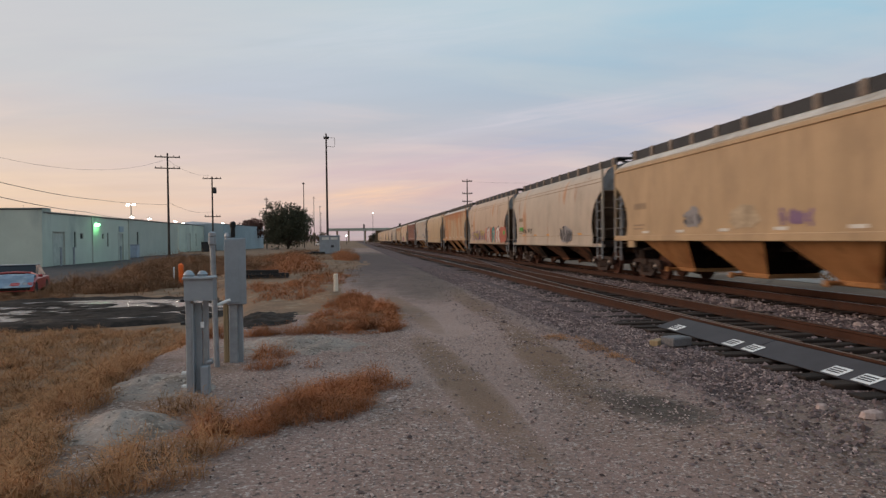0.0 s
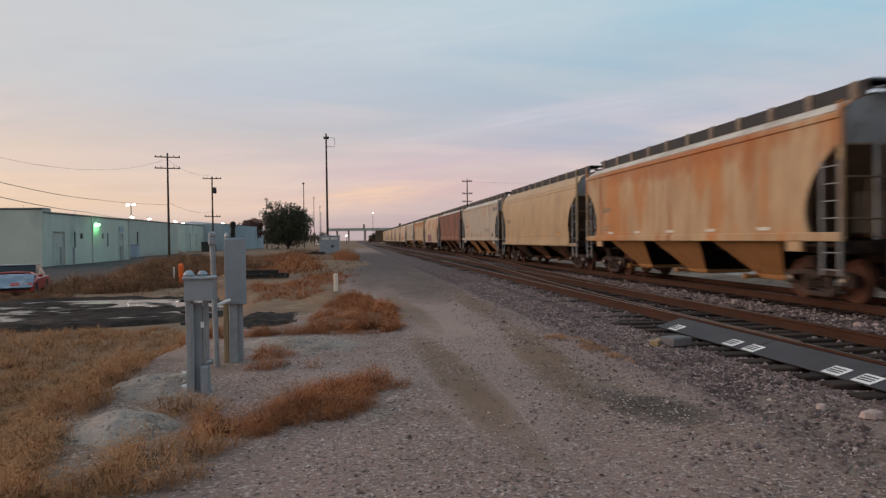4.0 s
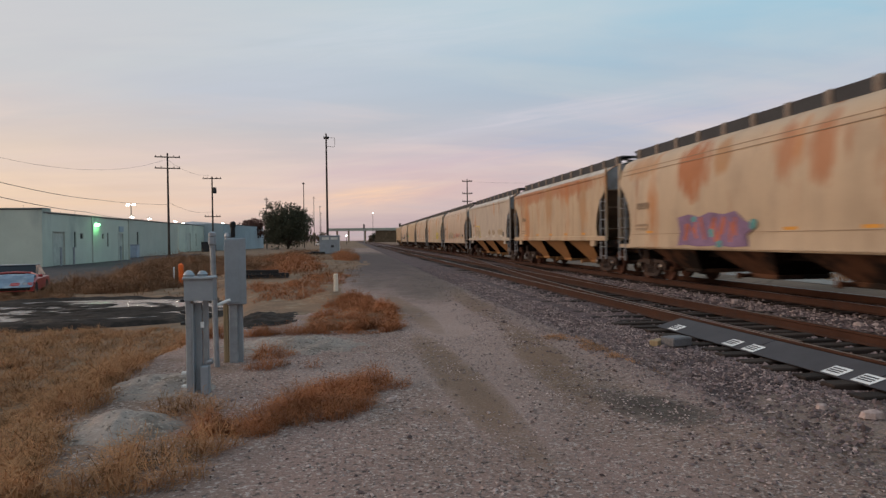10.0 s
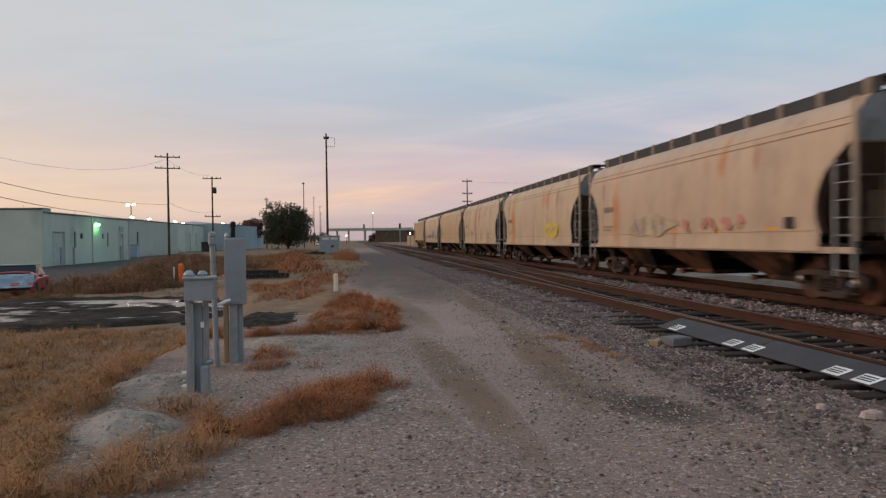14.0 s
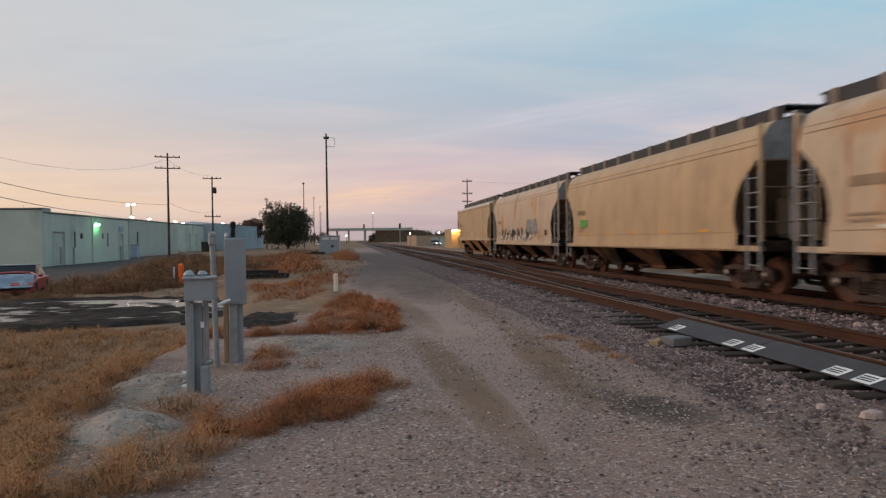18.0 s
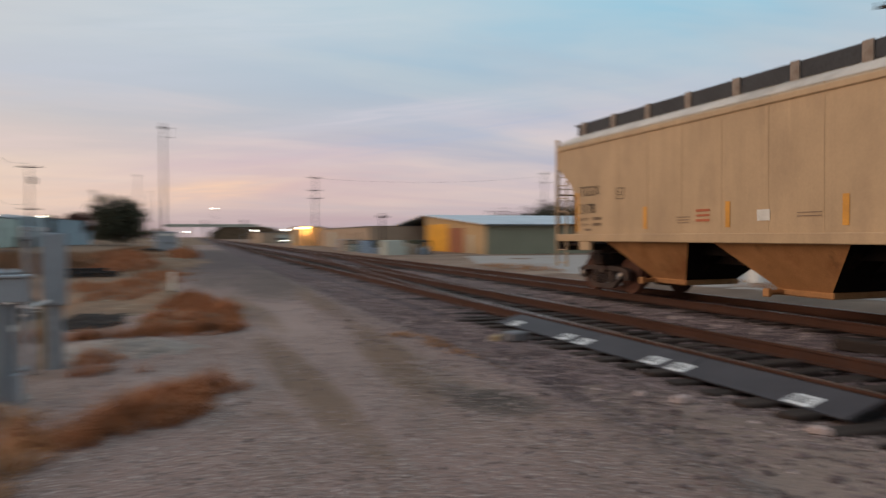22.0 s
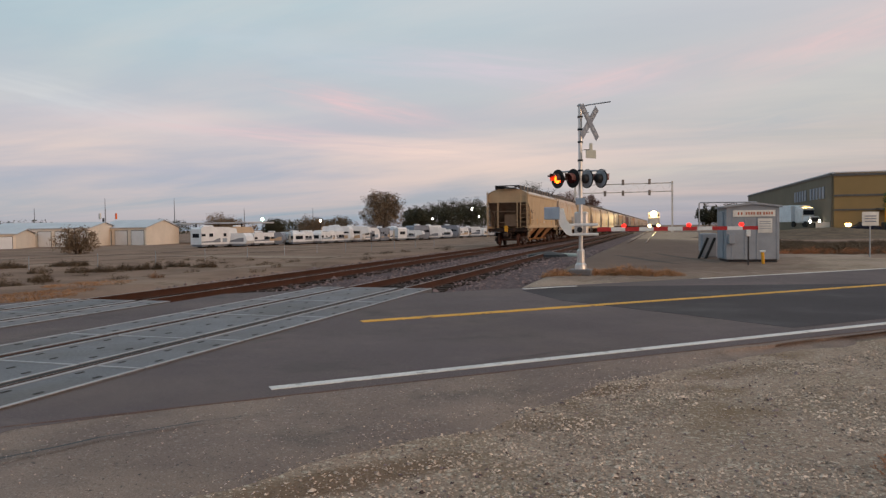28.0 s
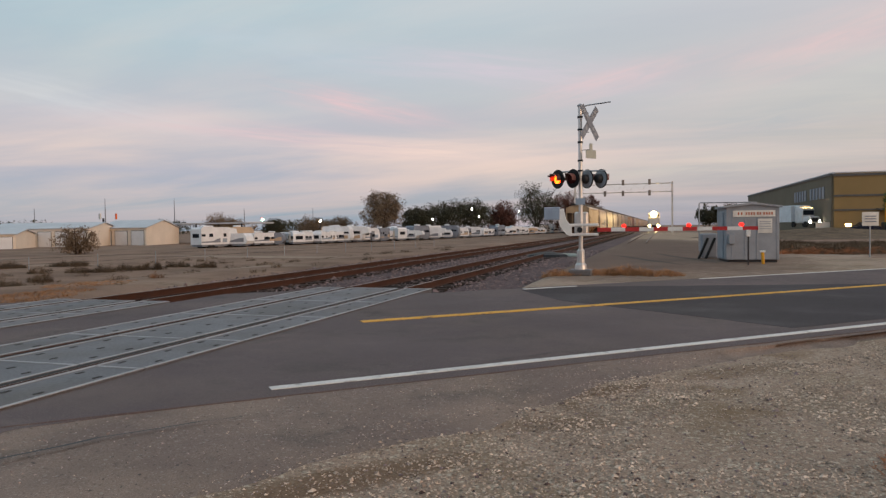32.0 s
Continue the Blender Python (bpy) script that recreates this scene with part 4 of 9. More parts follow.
patch_ = Mesh().flat([(3.15, -16.5), (1.95, -14.4), (0.62, -13.3), (-0.65, -12.25), (-1.75, -11.3), (-120, -118), (-125.5, -124), (-7.1, -20.2), (2.3, -17.6)], -0.05, -0.0185)
M["asphalt_new"] = material("asphalt_new", (0.050, 0.042, 0.045), 0.85, spots=[((0.085, 0.078, 0.078), 0.5, 0.5, 0.75)], grain=(150, 0.3), wear=(0.3, 0.15), bump=0.25, bscale=120)
solid("asphalt_patch", patch_, "asphalt_new", "newer darker asphalt overlay on the road", "road", kind="structure")
for pts_ in (((3.03, -9.3), (2.1, -10.04), (1.0, -10.92), (-0.28, -12.11)), ((6.3, -7.0), (5.2, -7.75), (4.1, -8.6), (3.03, -9.3)), ((1.89, -7.85), (1.13, -8.68), (0.31, -9.28)), ((4.6, -3.0), (3.9, -4.4), (3.2, -5.2))):
    sl = Mesh()
    fine_ = [(a[0] + (b[0] - a[0]) * k / 6, a[1] + (b[1] - a[1]) * k / 6) for a, b in zip(pts_, pts_[1:]) for k in range(6)] + [pts_[-1]]
    fine_ = [(x + 0.05 * noise.noise((x * 3, y * 3, 1)), y + 0.05 * noise.noise((x * 3, y * 3, 8))) for x, y in fine_]
    sl.add([(x + w, y + w * 0.6, -0.0175) for x, y in fine_ for w in (-0.024, 0.024)], [(2 * k, 2 * k + 1, 2 * k + 3, 2 * k + 2) for k in range(len(fine_) - 1)])
    solid("sealed_crack", sl, "black_plastic", "dark sealed crack in the asphalt", "road crack", "cracks in the asphalt", "structure")


def stripe(name, o, s0, s1, width, mat, label, parts=1):
    sh = Mesh()
    for i in range(parts):
        a = s0 + (s1 - s0) * i / parts
        c = s0 + (s1 - s0) * (i + 1) / parts
        sh.flat(road_poly(o - width / 2, o + width / 2, a, c), -0.03, -0.014)
    return solid(name, sh, mat, label, "road marking", kind="structure")


def s_at(x, y):
    return x * ROAD.x + y * ROAD.y


stripe("edge_line_near", -6.88, s_at(3.55, -6.1), -400, 0.13, "road_white", "white painted edge line on the road")
stripe("centre_line", -10.98, s_at(4.6, -10.6), -400, 0.22, "road_yellow", "yellow painted centre line on the road")
stripe("centre_line_east", -10.75, s_at(13.5, -2.0), 400, 0.2, "road_yellow", "yellow painted centre line on the road")
stripe("edge_line_far", -14.62, -8.9, -10.4, 0.12, "road_white", "worn end of the white edge line on the road")
stripe("edge_line_far_west", -14.75, -14.6, -400, 0.12, "road_white", "white painted edge line on the road")
stripe("edge_line_east_near", -6.9, 22, 400, 0.12, "road_white", "white painted edge line on the road")
stripe("edge_line_east_far", -14.6, 16, 400, 0.12, "road_white", "white painted edge line on the road")


# ---- crossing panels: concrete slabs with pale steel edges ----
def crossing(name, x1, x2, y0, y1, cuts):
    th = thing(name, "grey concrete crossing panels with steel edges round the rails", "crossing", kind="structure")
    lanes = ((x1 - 0.73, x1 - 0.06), (x1 + 0.145, x2 - 0.145), (x2 + 0.06, x2 + 0.73))
    for k, (a, c) in enumerate(lanes):
        for ya, yb in zip(cuts, cuts[1:]):
            p = part("panel", Mesh().box(((a + c) / 2, (ya + yb) / 2, -0.08), (c - a - 0.02, yb - ya - 0.02, 0.15), bev=0.01), "panel_concrete", th)
            e = Mesh()
            for xx in (a + 0.025, c - 0.025):
                e.box((xx, (ya + yb) / 2, -0.001), (0.045, yb - ya - 0.03, 0.008))
            for yy in (ya + 0.035,):
                e.box(((a + c) / 2, yy, -0.001), (c - a - 0.12, 0.04, 0.008))
            part("edge_strip", e, "panel_edge", p, "pale steel edge strip")
            h = Mesh()
            for i in range(3):
                for xx in ((a + 0.16, c - 0.16) if k != 1 else (a + 0.2, (a + c) / 2, c - 0.2)):
                    yy = ya + (yb - ya) * (i + 0.5) / 3
                    h.box((xx, yy + 0.1 * math.sin(7 * xx + 3 * yy), -0.003), (0.035, 0.10, 0.007))
            part("lifting_slot", h, "mark_black", p, "dark recessed bolt slots")
    for x in (x1, x2):
        for u in (-0.052, 0.075):
            q = u if x == x1 else -u
            part("flangeway", Mesh().box((x + q, (y0 + y1) / 2, -0.06), (0.065 if u < 0 else 0.13, y1 - y0, 0.104)), "rubber", th, "dark flangeway groove along the rail")
    return th


crossing("crossing_panels_near", XN1, XN2, *PN, [2.53, 0.9, -1.55, -4.0, -6.53, -8.42, -10.9, -13.3, -16.4][::-1])
crossing("crossing_panels_far", XF1, XF2, *PF, [6.2, 3.8, 1.4, -1.0, -3.4, -5.8, -8.2, -10.4, -12.6][::-1])
# steel-faced timber header along the near side of the panels
hd = thing("crossing_header", "rust-brown steel plate over new yellow timber along the crossing", "crossing edge", kind="structure")
part("steel_plate", Mesh().box((5.25, 1.55, -0.09), (0.05, 1.95, 0.15), bev=0.006), "rust_plate", hd, "rust-brown steel edge plate")
part("timber", Mesh().box((5.16, 1.5, -0.145), (0.14, 1.9, 0.09), bev=0.01), "new_timber", hd, "new yellow timber beam")
# asphalt humps where the road meets the bed
hump = Mesh()
for x0, x1_, y0, h0 in ((5.3, 6.0, 2.55, 0.0), (6.1, 7.5, 2.55, -0.06), (7.6, 9.9, 3.1, 0.0)):
    n = 7
    vs = []
    for j in range(6):
        for i in range(n):
            t = j / 5
            vs.append((x0 + (x1_ - x0) * i / (n - 1) + 0.05 * noise.noise((i, j, x0)), y0 - 0.3 + t * (1.1 + 0.35 * noise.noise((i * 0.6, x0, 1))), h0 - 0.02 - 0.26 * t * t + 0.02 * noise.noise((i, j, 3))))
    hump.add(vs, [(j * n + i, j * n + i + 1, (j + 1) * n + i + 1, (j + 1) * n + i) for j in range(5) for i in range(n - 1)])
solid("asphalt_ramp", hump, "asphalt_old", "crumbled asphalt ramps at the crossing's end", "pavement", kind="structure", smooth=True)

# ---- switch cover boards with white labels ----
cov = thing("switch_cover", "dark grey sloped switch cover with white labels beside the rail", "switch cover")
for ya, yb in ((4.62, 6.95), (6.97, 9.25), (9.27, 12.15)):
    part("board", Mesh().along_y([(5.43, -0.150), (5.445, -0.166), (5.86, -0.055), (5.93, -0.06), (5.93, -0.02), (5.90, -0.012)], ya, yb), "deflector", cov)
part("end_cap", Mesh().along_y([(5.46, -0.172), (5.90, -0.172), (5.90, -0.06)], 4.60, 4.62), "black_plastic", cov)
slope = math.degrees(math.atan2(0.138, 0.47))
for y in (11.6, 9.78, 9.25, 7.52, 7.02, 5.2):
    lb = part("label", Mesh().box((0, 0, 0), (0.21, 0.30, 0.004)), "label_white", cov, at=pose(5.555, y, -0.110, 0, -slope, 0))
    bars = Mesh()
    for u in (-0.045, 0.0, 0.05):
        bars.box((u, 0.01, 0.004), (0.022, 0.22, 0.003))
    part("print", bars, "deflector", lb, "rows of dark print")


# ---- hopper cars ----
HALF, POST, WHEEL_R = 1.58, 7.70, 0.457
CUT = [(7.70, 3.38), (7.16, 3.00), (6.93, 2.80), (6.72, 2.52), (6.60, 2.22), (6.56, 1.95), (6.60, 1.72), (6.70, 1.50)]


def body_profile(kind):
    """Right half of the cross section, from sill to roof ridge, as (x, z)."""
    if kind == "flat":
        return [(1.58, 1.50), (1.58, 3.80), (1.62, 3.82), (1.62, 3.92), (1.56, 3.95), (1.40, 4.08), (1.18, 4.20), (0.95, 4.28), (0.62, 4.35), (0.0, 4.35)]
    return [(1.648, 1.12), (1.615, 1.54), (1.64, 2.1), (1.63, 2.8), (1.58, 3.40), (1.50, 3.82), (1.34, 4.10), (1.10, 4.25), (0.75, 4.34), (0.0, 4.36)]


def cut_y(z):
    zs = [q[1] for q in CUT][::-1]
    return float(np.interp(z, zs, [q[0] for q in CUT][::-1])) if z < 3.38 else POST


def car_shell(kind):
    """Side sheets and roof as one skin, its ends cut back as on the real cars."""
    prof = body_profile(kind)
    sh = Mesh()
    dense = []
    for (x0, z0), (x1, z1) in zip(prof, prof[1:]):
        k = max(1, int(math.hypot(x1 - x0, z1 - z0) / 0.22))
        dense += [(x0 + (x1 - x0) * i / k, z0 + (z1 - z0) * i / k) for i in range(k)]
    dense.append(prof[-1])
    full = [(x, z) for x, z in dense] + [(-x, z) for x, z in dense[-2::-1]]
    cols = [-1, -0.93, -0.86] + [(-6.0 + 12.0 * i / 20) / 7.7 for i in range(21)] + [0.86, 0.93, 1]
    n = len(full)
    vs = []
    for c in cols:
        for x, z in full:
            ylim = cut_y(z) if abs(x) > 1.3 else POST - 0.12
            yy = c * 7.7
            if abs(c) > 0.85:
                yy = math.copysign(6.3 + (ylim - 6.3) * (abs(c) - 0.78) / 0.22 if ylim > 6.3 else ylim, c) if abs(c) < 1 else math.copysign(ylim, c)
            vs.append((x, yy, z))
    fs = [(j * n + i, j * n + i + 1, (j + 1) * n + i + 1, (j + 1) * n + i) for j in range(len(cols) - 1) for i in range(n - 1)]
    return sh.add(vs, fs)


def wheelset():
    sh = Mesh()
    for s in (-1, 1):
        m = Matrix.Translation((0, 0, 0)) @ Matrix.Rotation(radians(90) * s, 4, "Y")
        sh.lathe([(0.10, 0.84), (0.11, 0.80), (0.36, 0.77), (0.40, 0.80), (WHEEL_R, 0.80), (WHEEL_R + 0.003, 0.70), (WHEEL_R + 0.028, 0.685), (WHEEL_R + 0.028, 0.668), (0.41, 0.665), (0.34, 0.70), (0.1, 0.66)], m, 28)
    sh.rod((-0.98, 0, 0), (0.98, 0, 0), 0.08, n=12)
    return sh.done("wheelset", "wheel_rust", True)


def side_frame():
    sh = Mesh()
    outer = [(-1.12, 0.60), (-1.02, 0.66), (-0.55, 0.70), (0.55, 0.70), (1.02, 0.66), (1.12, 0.60), (1.12, 0.44), (0.86, 0.42), (0.52, 0.20), (0.40, 0.13), (-0.40, 0.13), (-0.52, 0.20), (-0.86, 0.42), (-1.12, 0.44)]
    hole = [(-0.36, 0.56), (0.36, 0.56), (0.36, 0.24), (-0.36, 0.24)]
    # frame as strips round the spring nest and the two side windows
    def bar(poly):
        sh.along_x(poly, -0.07, 0.07)
    bar([(-1.12, 0.58), (-1.02, 0.65), (-0.5, 0.69), (0.5, 0.69), (1.02, 0.65), (1.12, 0.58), (1.12, 0.52), (0.5, 0.58), (-0.5, 0.58), (-1.12, 0.52)])
    for s in (-1, 1):
        bar([(s * 1.14, 0.60), (s * 1.14, 0.36), (s * 0.98, 0.34), (s * 0.86, 0.42), (s * 0.86, 0.60)])
        bar([(s * 0.92, 0.48), (s * 0.84, 0.40), (s * 0.50, 0.13), (s * 0.36, 0.13), (s * 0.46, 0.24)])
        bar([(s * 0.36, 0.60), (s * 0.47, 0.60), (s * 0.47, 0.16), (s * 0.36, 0.16)])
    bar([(-0.48, 0.22), (0.48, 0.22), (0.42, 0.11), (-0.42, 0.11)])
    return sh.done("side_frame", "truck_iron")


def spring():
    prof = []
    for k in range(5):
        z = 0.25 + 0.06 * k
        prof += [(0.07, z), (0.095, z + 0.012), (0.095, z + 0.03), (0.07, z + 0.042)]
    return Mesh().lathe(prof, Matrix.Identity(4), 10).done("spring", "truck_iron", True)


def ladder(x, y, z0, z1, w, along="y", n=6):
    sh = Mesh()
    for s in (0, 1):
        a = (x, y + s * w, z0) if along == "y" else (x + s * w, y, z0)
        b = (a[0], a[1], z1)
        sh.box(((a[0] + b[0]) / 2, (a[1] + b[1]) / 2, (z0 + z1) / 2), (0.05, 0.05, z1 - z0))
    for i in range(n):
        z = z0 + 0.12 + (z1 - z0 - 0.24) * i / (n - 1)
        if along == "y":
            sh.rod((x, y, z), (x, y + w, z), 0.014, n=6)
        else:
            sh.rod((x, y, z), (x + w, y, z), 0.014, n=6)
    return sh


WS, SF, SN = wheelset(), side_frame(), spring()
CAP = Mesh().lathe([(0.09, 0), (0.09, 0.05), (0.05, 0.07)], Matrix.Rotation(radians(-90), 4, "Y"), 12).done("axle_cap", "steel_bright", True)
SHARED = {}


def hopper(paint, kind, label):
    """One covered hopper car, its middle at the origin on the rail tops, its length along y."""
    car = thing("hopper_car", label, "hopper car", group="freight train")
    S = SHARED.setdefault(kind, {})

    def shared(key, build, mat, smooth=False):
        if key not in S:
            S[key] = build().done(key, mat, smooth)
        return S[key]

    is_last = label.endswith("last of the train")
    # all but the last car get the shaded grey on ladders and ends
    rungs = paint if is_last else "ladder_grey"
    sill_z = 1.42 if kind == "flat" else 1.16
    shell = car_shell(kind).done("body", paint, True)
    body = part("body", shell, None, car)
    if kind == "flat":
        for i in range(11):
            part("seam", shared("seam" + paint, lambda: Mesh().box((-1.581, 0, 2.74), (0.008, 0.02, 2.46)), paint), None, body, at=pose(0, -5.9 + 1.18 * i, 0))
    part("roof_skin", shared("roof_skin", lambda: Mesh().add([(x, y, z) for y in (-7.5, 7.5) for x, z in ((-1.53, 3.985), (-1.40, 4.092), (-1.18, 4.212), (-0.62, 4.362), (0.62, 4.362), (1.18, 4.212), (1.40, 4.092), (1.53, 3.985))], [(i, i + 1, i + 9, i + 8) for i in range(7)]), "roof_pale"), None, body, "pale dusty roof sheet") if kind == "flat" else None

    if kind == "round":
        for z_, x_ in ((3.66, 1.540), (3.80, 1.503)):
            part("roof_seam", shared("rseam%.2f" % z_, lambda: Mesh().box((-x_, 0, z_), (0.016, 15.0, 0.016)), "mark_faint"), None, body)
        part("fold_line", shared("fold", lambda: Mesh().box((-1.622, 0, 1.55), (0.010, 13.0, 0.014)), "mark_faint"), None, body)

    def sills():
        sh = Mesh()
        for s in (-1, 1):
            if kind == "flat":
                sh.box((s * 1.58, 0, sill_z), (0.12, 15.4, 0.19), bev=0.015)
            else:
                sh.box((s * 1.545, 0, sill_z - 0.02), (0.10, 15.4, 0.14), bev=0.015)
        return sh
    part("side_sill", shared("sill" + paint, sills, paint), None, car)

    for s_ in (-1, 1):
        for e in (-1, 1):
            part("corner_post", shared("post" + paint, lambda: Mesh().box((0, 0, 2.74), (0.07, 0.10, 2.83)), paint), None, car, at=pose(s_ * 1.57, e * POST, 0))
            part("end_post", shared("epost" + rungs, lambda: Mesh().box((0, 0, 2.35), (0.07, 0.08, 2.0)), rungs), None, car, at=pose(s_ * 0.75, e * (POST - 0.03), 0))
            part("jacking_pad", shared("pad" + paint, lambda: Mesh().box((0, 0, 1.28), (0.10, 0.55, 0.36), bev=0.01), paint), None, car, at=pose(s_ * 1.57, e * 6.2, 0))

    def ends(e):
        sh = Mesh()
        prof = body_profile(kind)
        top = [(x, z) for x, z in prof if z > 3.3]
        lowest = top[0][0]
        poly = [(lowest, 3.30)] + top + [(-x, z) for x, z in top[::-1][1:]] + [(-lowest, 3.30)]
        sh.prism(poly, lambda x, z: (x * 0.985, e * (POST - 0.12), z - 0.01), lambda x, z: (x * 0.985, e * (POST - 0.16), z - 0.01))
        return sh
    def slopes(e):
        sh = Mesh()
        sh.along_x([(e * (POST - 0.13), 3.34), (e * (POST - 0.09), 3.28), (e * 6.2, 2.30), (e * 5.35, 1.42), (e * 5.35, 1.52)], -1.50, 1.50)
        # side web plates under the slope, with their curved edge
        for s in (-1, 1):
            sh.prism([(e * y * 1.0 - e * 0.02, z) for y, z in CUT] + [(e * 6.2, 1.5), (e * 6.2, 3.3)], lambda y, z: (s * 1.50, y, z), lambda y, z: (s * 1.46, y, z))
        sh.box((0, e * 6.62, 1.95), (0.9, 0.06, 0.9))
        return sh
    def floor_(e):
        sh = Mesh()
        sh.box((0, e * 7.05, 1.24), (3.0, 1.3, 0.07))
        sh.box((0, e * 7.62, 1.20), (3.1, 0.16, 0.26), bev=0.01)
        sh.box((0, e * 6.9, 1.05), (0.55, 2.0, 0.32))
        sh.box((0, e * 6.2, 0.86), (2.5, 0.42, 0.3), bev=0.03)
        return sh
    def rails_(e):
        sh = Mesh()
        for z in (1.78, 2.62):
            sh.rod((-1.55, e * (POST + 0.02), z), (1.55, e * (POST + 0.02), z), 0.022, n=6)
        for s in (-1, 1):
            sh.tube([(s * 1.0, e * POST, 1.4), (s * 1.0, e * (POST + 0.05), 2.62)], 0.02)
        return sh
    for e in (-1, 1):
        part("end_wall", shared(("endw%d" % e) + rungs, lambda: ends(e), rungs), None, car)
        part("slope_sheet", shared("slope%d" % e, lambda: slopes(e), "end_sheet"), None, car, "dark stained slope sheet")
        part("end_platform", shared("plat%d" % e, lambda: floor_(e), "underframe"), None, car)
        part("grab_rail", shared("grab%d" % e, lambda: rails_(e), "end_sheet"), None, car)
        for s in (-1, 1):
            la = part("ladder", shared("stile" + rungs, lambda: Mesh().box((0, 0, 1.80), (0.05, 0.05, 2.36)), rungs), None, car, at=pose(s * 1.60, e * 7.70, 0))
            part("stile", shared("stile" + rungs, None, rungs), None, la, at=pose(0, -e * 0.55, 0))
            for q in range(7):
                part("rung", shared("rung" + rungs, lambda: Mesh().rod((0, -0.275, 0), (0, 0.275, 0), 0.014, n=6), rungs), None, la, at=pose(0, -e * 0.275, 0.74 + 0.353 * q))
        part("end_ladder", shared("elad%d" % e + paint, lambda: ladder(-1.50 if e > 0 else 1.0, e * (POST + 0.06), 1.35, 3.9, 0.48, along="x", n=8), paint), None, car)

        def coupler():
            sh = Mesh()
            sh.box((0, e * 7.95, 0.86), (0.16, 0.55, 0.18), bev=0.02)
            sh.box((0, e * 8.30, 0.86), (0.30, 0.24, 0.30), bev=0.04)
            sh.box((0.10, e * 8.42, 0.86), (0.12, 0.14, 0.26), bev=0.03)
            sh.tube([(-0.3, e * 7.75, 0.95), (-0.34, e * 8.1, 0.72), (-0.32, e * 8.3, 0.50), (-0.25, e * 8.4, 0.58)], 0.025)
            return sh
        part("coupler", shared("coup%d" % e, coupler, "truck_iron"), None, car, "rusty coupler and air hose")

    def walks():
        sh = Mesh()
        for s in (-1, 1):
            sh.box((s * 0.66, 0, 4.58), (0.52, 15.3, 0.05))
            sh.box((s * 0.93, 0, 4.45), (0.03, 15.3, 0.31))
        for e in (-1, 1):
            sh.box((0, e * 7.5, 4.58), (1.9, 0.55, 0.05))
            sh.box((0, e * 7.86, 4.40), (1.5, 0.30, 0.04))
        return sh
    part("running_board", shared("walks", walks, "grating"), None, car, "dark steel grating roof walk")

    for i in range(11):
        part("walk_bracket", shared("brk", lambda: Mesh().box((-0.965, 0, 4.44), (0.05, 0.20, 0.36)).box((-0.70, 0, 4.50), (0.5, 0.06, 0.05)), "bracket"), None, car, at=pose(0, -7.3 + 1.46 * i, 0))

    for i in range(9):
        part("hatch_cover", shared("hatch", lambda: Mesh().box((0, 0, 4.43), (0.66, 1.45, 0.10), bev=0.03), "roof_pale"), None, car, at=pose(0, -6.4 + 1.6 * i, 0))
    for i, y in enumerate((-3.9, 0.0, 3.9)):
        def bay():
            sh = Mesh()
            zt = 1.36 if kind == "flat" else 1.12
            t_, b_ = 1.60, 0.60
            vs = [(sx * 1.46, y + sy * t_, zt) for sx, sy in ((-1, -1), (1, -1), (1, 1), (-1, 1))] + [(sx * 0.72, y + sy * b_, 0.46) for sx, sy in ((-1, -1), (1, -1), (1, 1), (-1, 1))]
            return sh.add(vs, [(1, 2, 6, 5), (3, 0, 4, 7), (4, 5, 6, 7), (3, 2, 1, 0)])
        def sheets():
            zt = 1.36 if kind == "flat" else 1.12
            return Mesh().add([(sx * 1.46, y + sy * 1.60, zt) for sx, sy in ((-1, -1), (1, -1), (1, 1), (-1, 1))] + [(sx * 0.72, y + sy * 0.60, 0.46) for sx, sy in ((-1, -1), (1, -1), (1, 1), (-1, 1))], [(0, 1, 5, 4), (2, 3, 7, 6)])
        def gate():
            sh = Mesh()
            sh.box((0, y, 0.40), (1.5, 1.3, 0.12), bev=0.02)
            sh.rod((-1.12, y + 0.5, 0.40), (1.12, y + 0.5, 0.40), 0.05)
            sh.box((-1.1, y + 0.5, 0.40), (0.10, 0.16, 0.16), bev=0.02)
            sh.box((1.1, y + 0.5, 0.40), (0.10, 0.16, 0.16), bev=0.02)
            return sh
        tone = "slope_dark" if kind != "flat" else "slope_rust" if paint == "paint_brown" else "slope_orange" if paint == "paint_tan" else "slope_mid"
        b = part("hopper_bay", shared("bay%d" % i + tone, bay, tone), None, car, "rust-orange hopper bay" if kind == "flat" else "dark rusty hopper bay")
        # slope sheets get black so the shade on them is in the colour
        part("inner_slope", shared("inner%d" % i, sheets, "bay_grime"), None, b, "slope sheet coloured black for shade")
        part("outlet_gate", shared("gate%d" % i + tone, gate, tone), None, b)
    # added black filler plate, put where only shade shows between the bays
    part("under_plate", shared("uplate", lambda: Mesh().box((0, 0, 1.20 if kind == "flat" else 1.0), (1.7, 12.4, 0.30)), "bay_grime"), None, car, "added black plate for the shade between the bays")
    part("centre_sill", shared("csill", lambda: Mesh().box((0, 0, 1.02), (0.5, 15.2, 0.36)), "underframe"), None, car)
    for e in (-1, 1):
        truck = new("truck")
        truck.parent = car
        truck.matrix_local = pose(0, e * 6.2, 0)
        for y in (-0.89, 0.89):
            w_ = part("wheelset", WS, None, truck, at=pose(0, y, WHEEL_R))
        for s in (-1, 1):
            part("side_frame", SF, None, truck, at=pose(s * 1.0, 0, 0.0))
            for y in (-0.24, 0.0, 0.24):
                part("spring", SN, None, truck, at=pose(s * 1.0, y, 0.0))
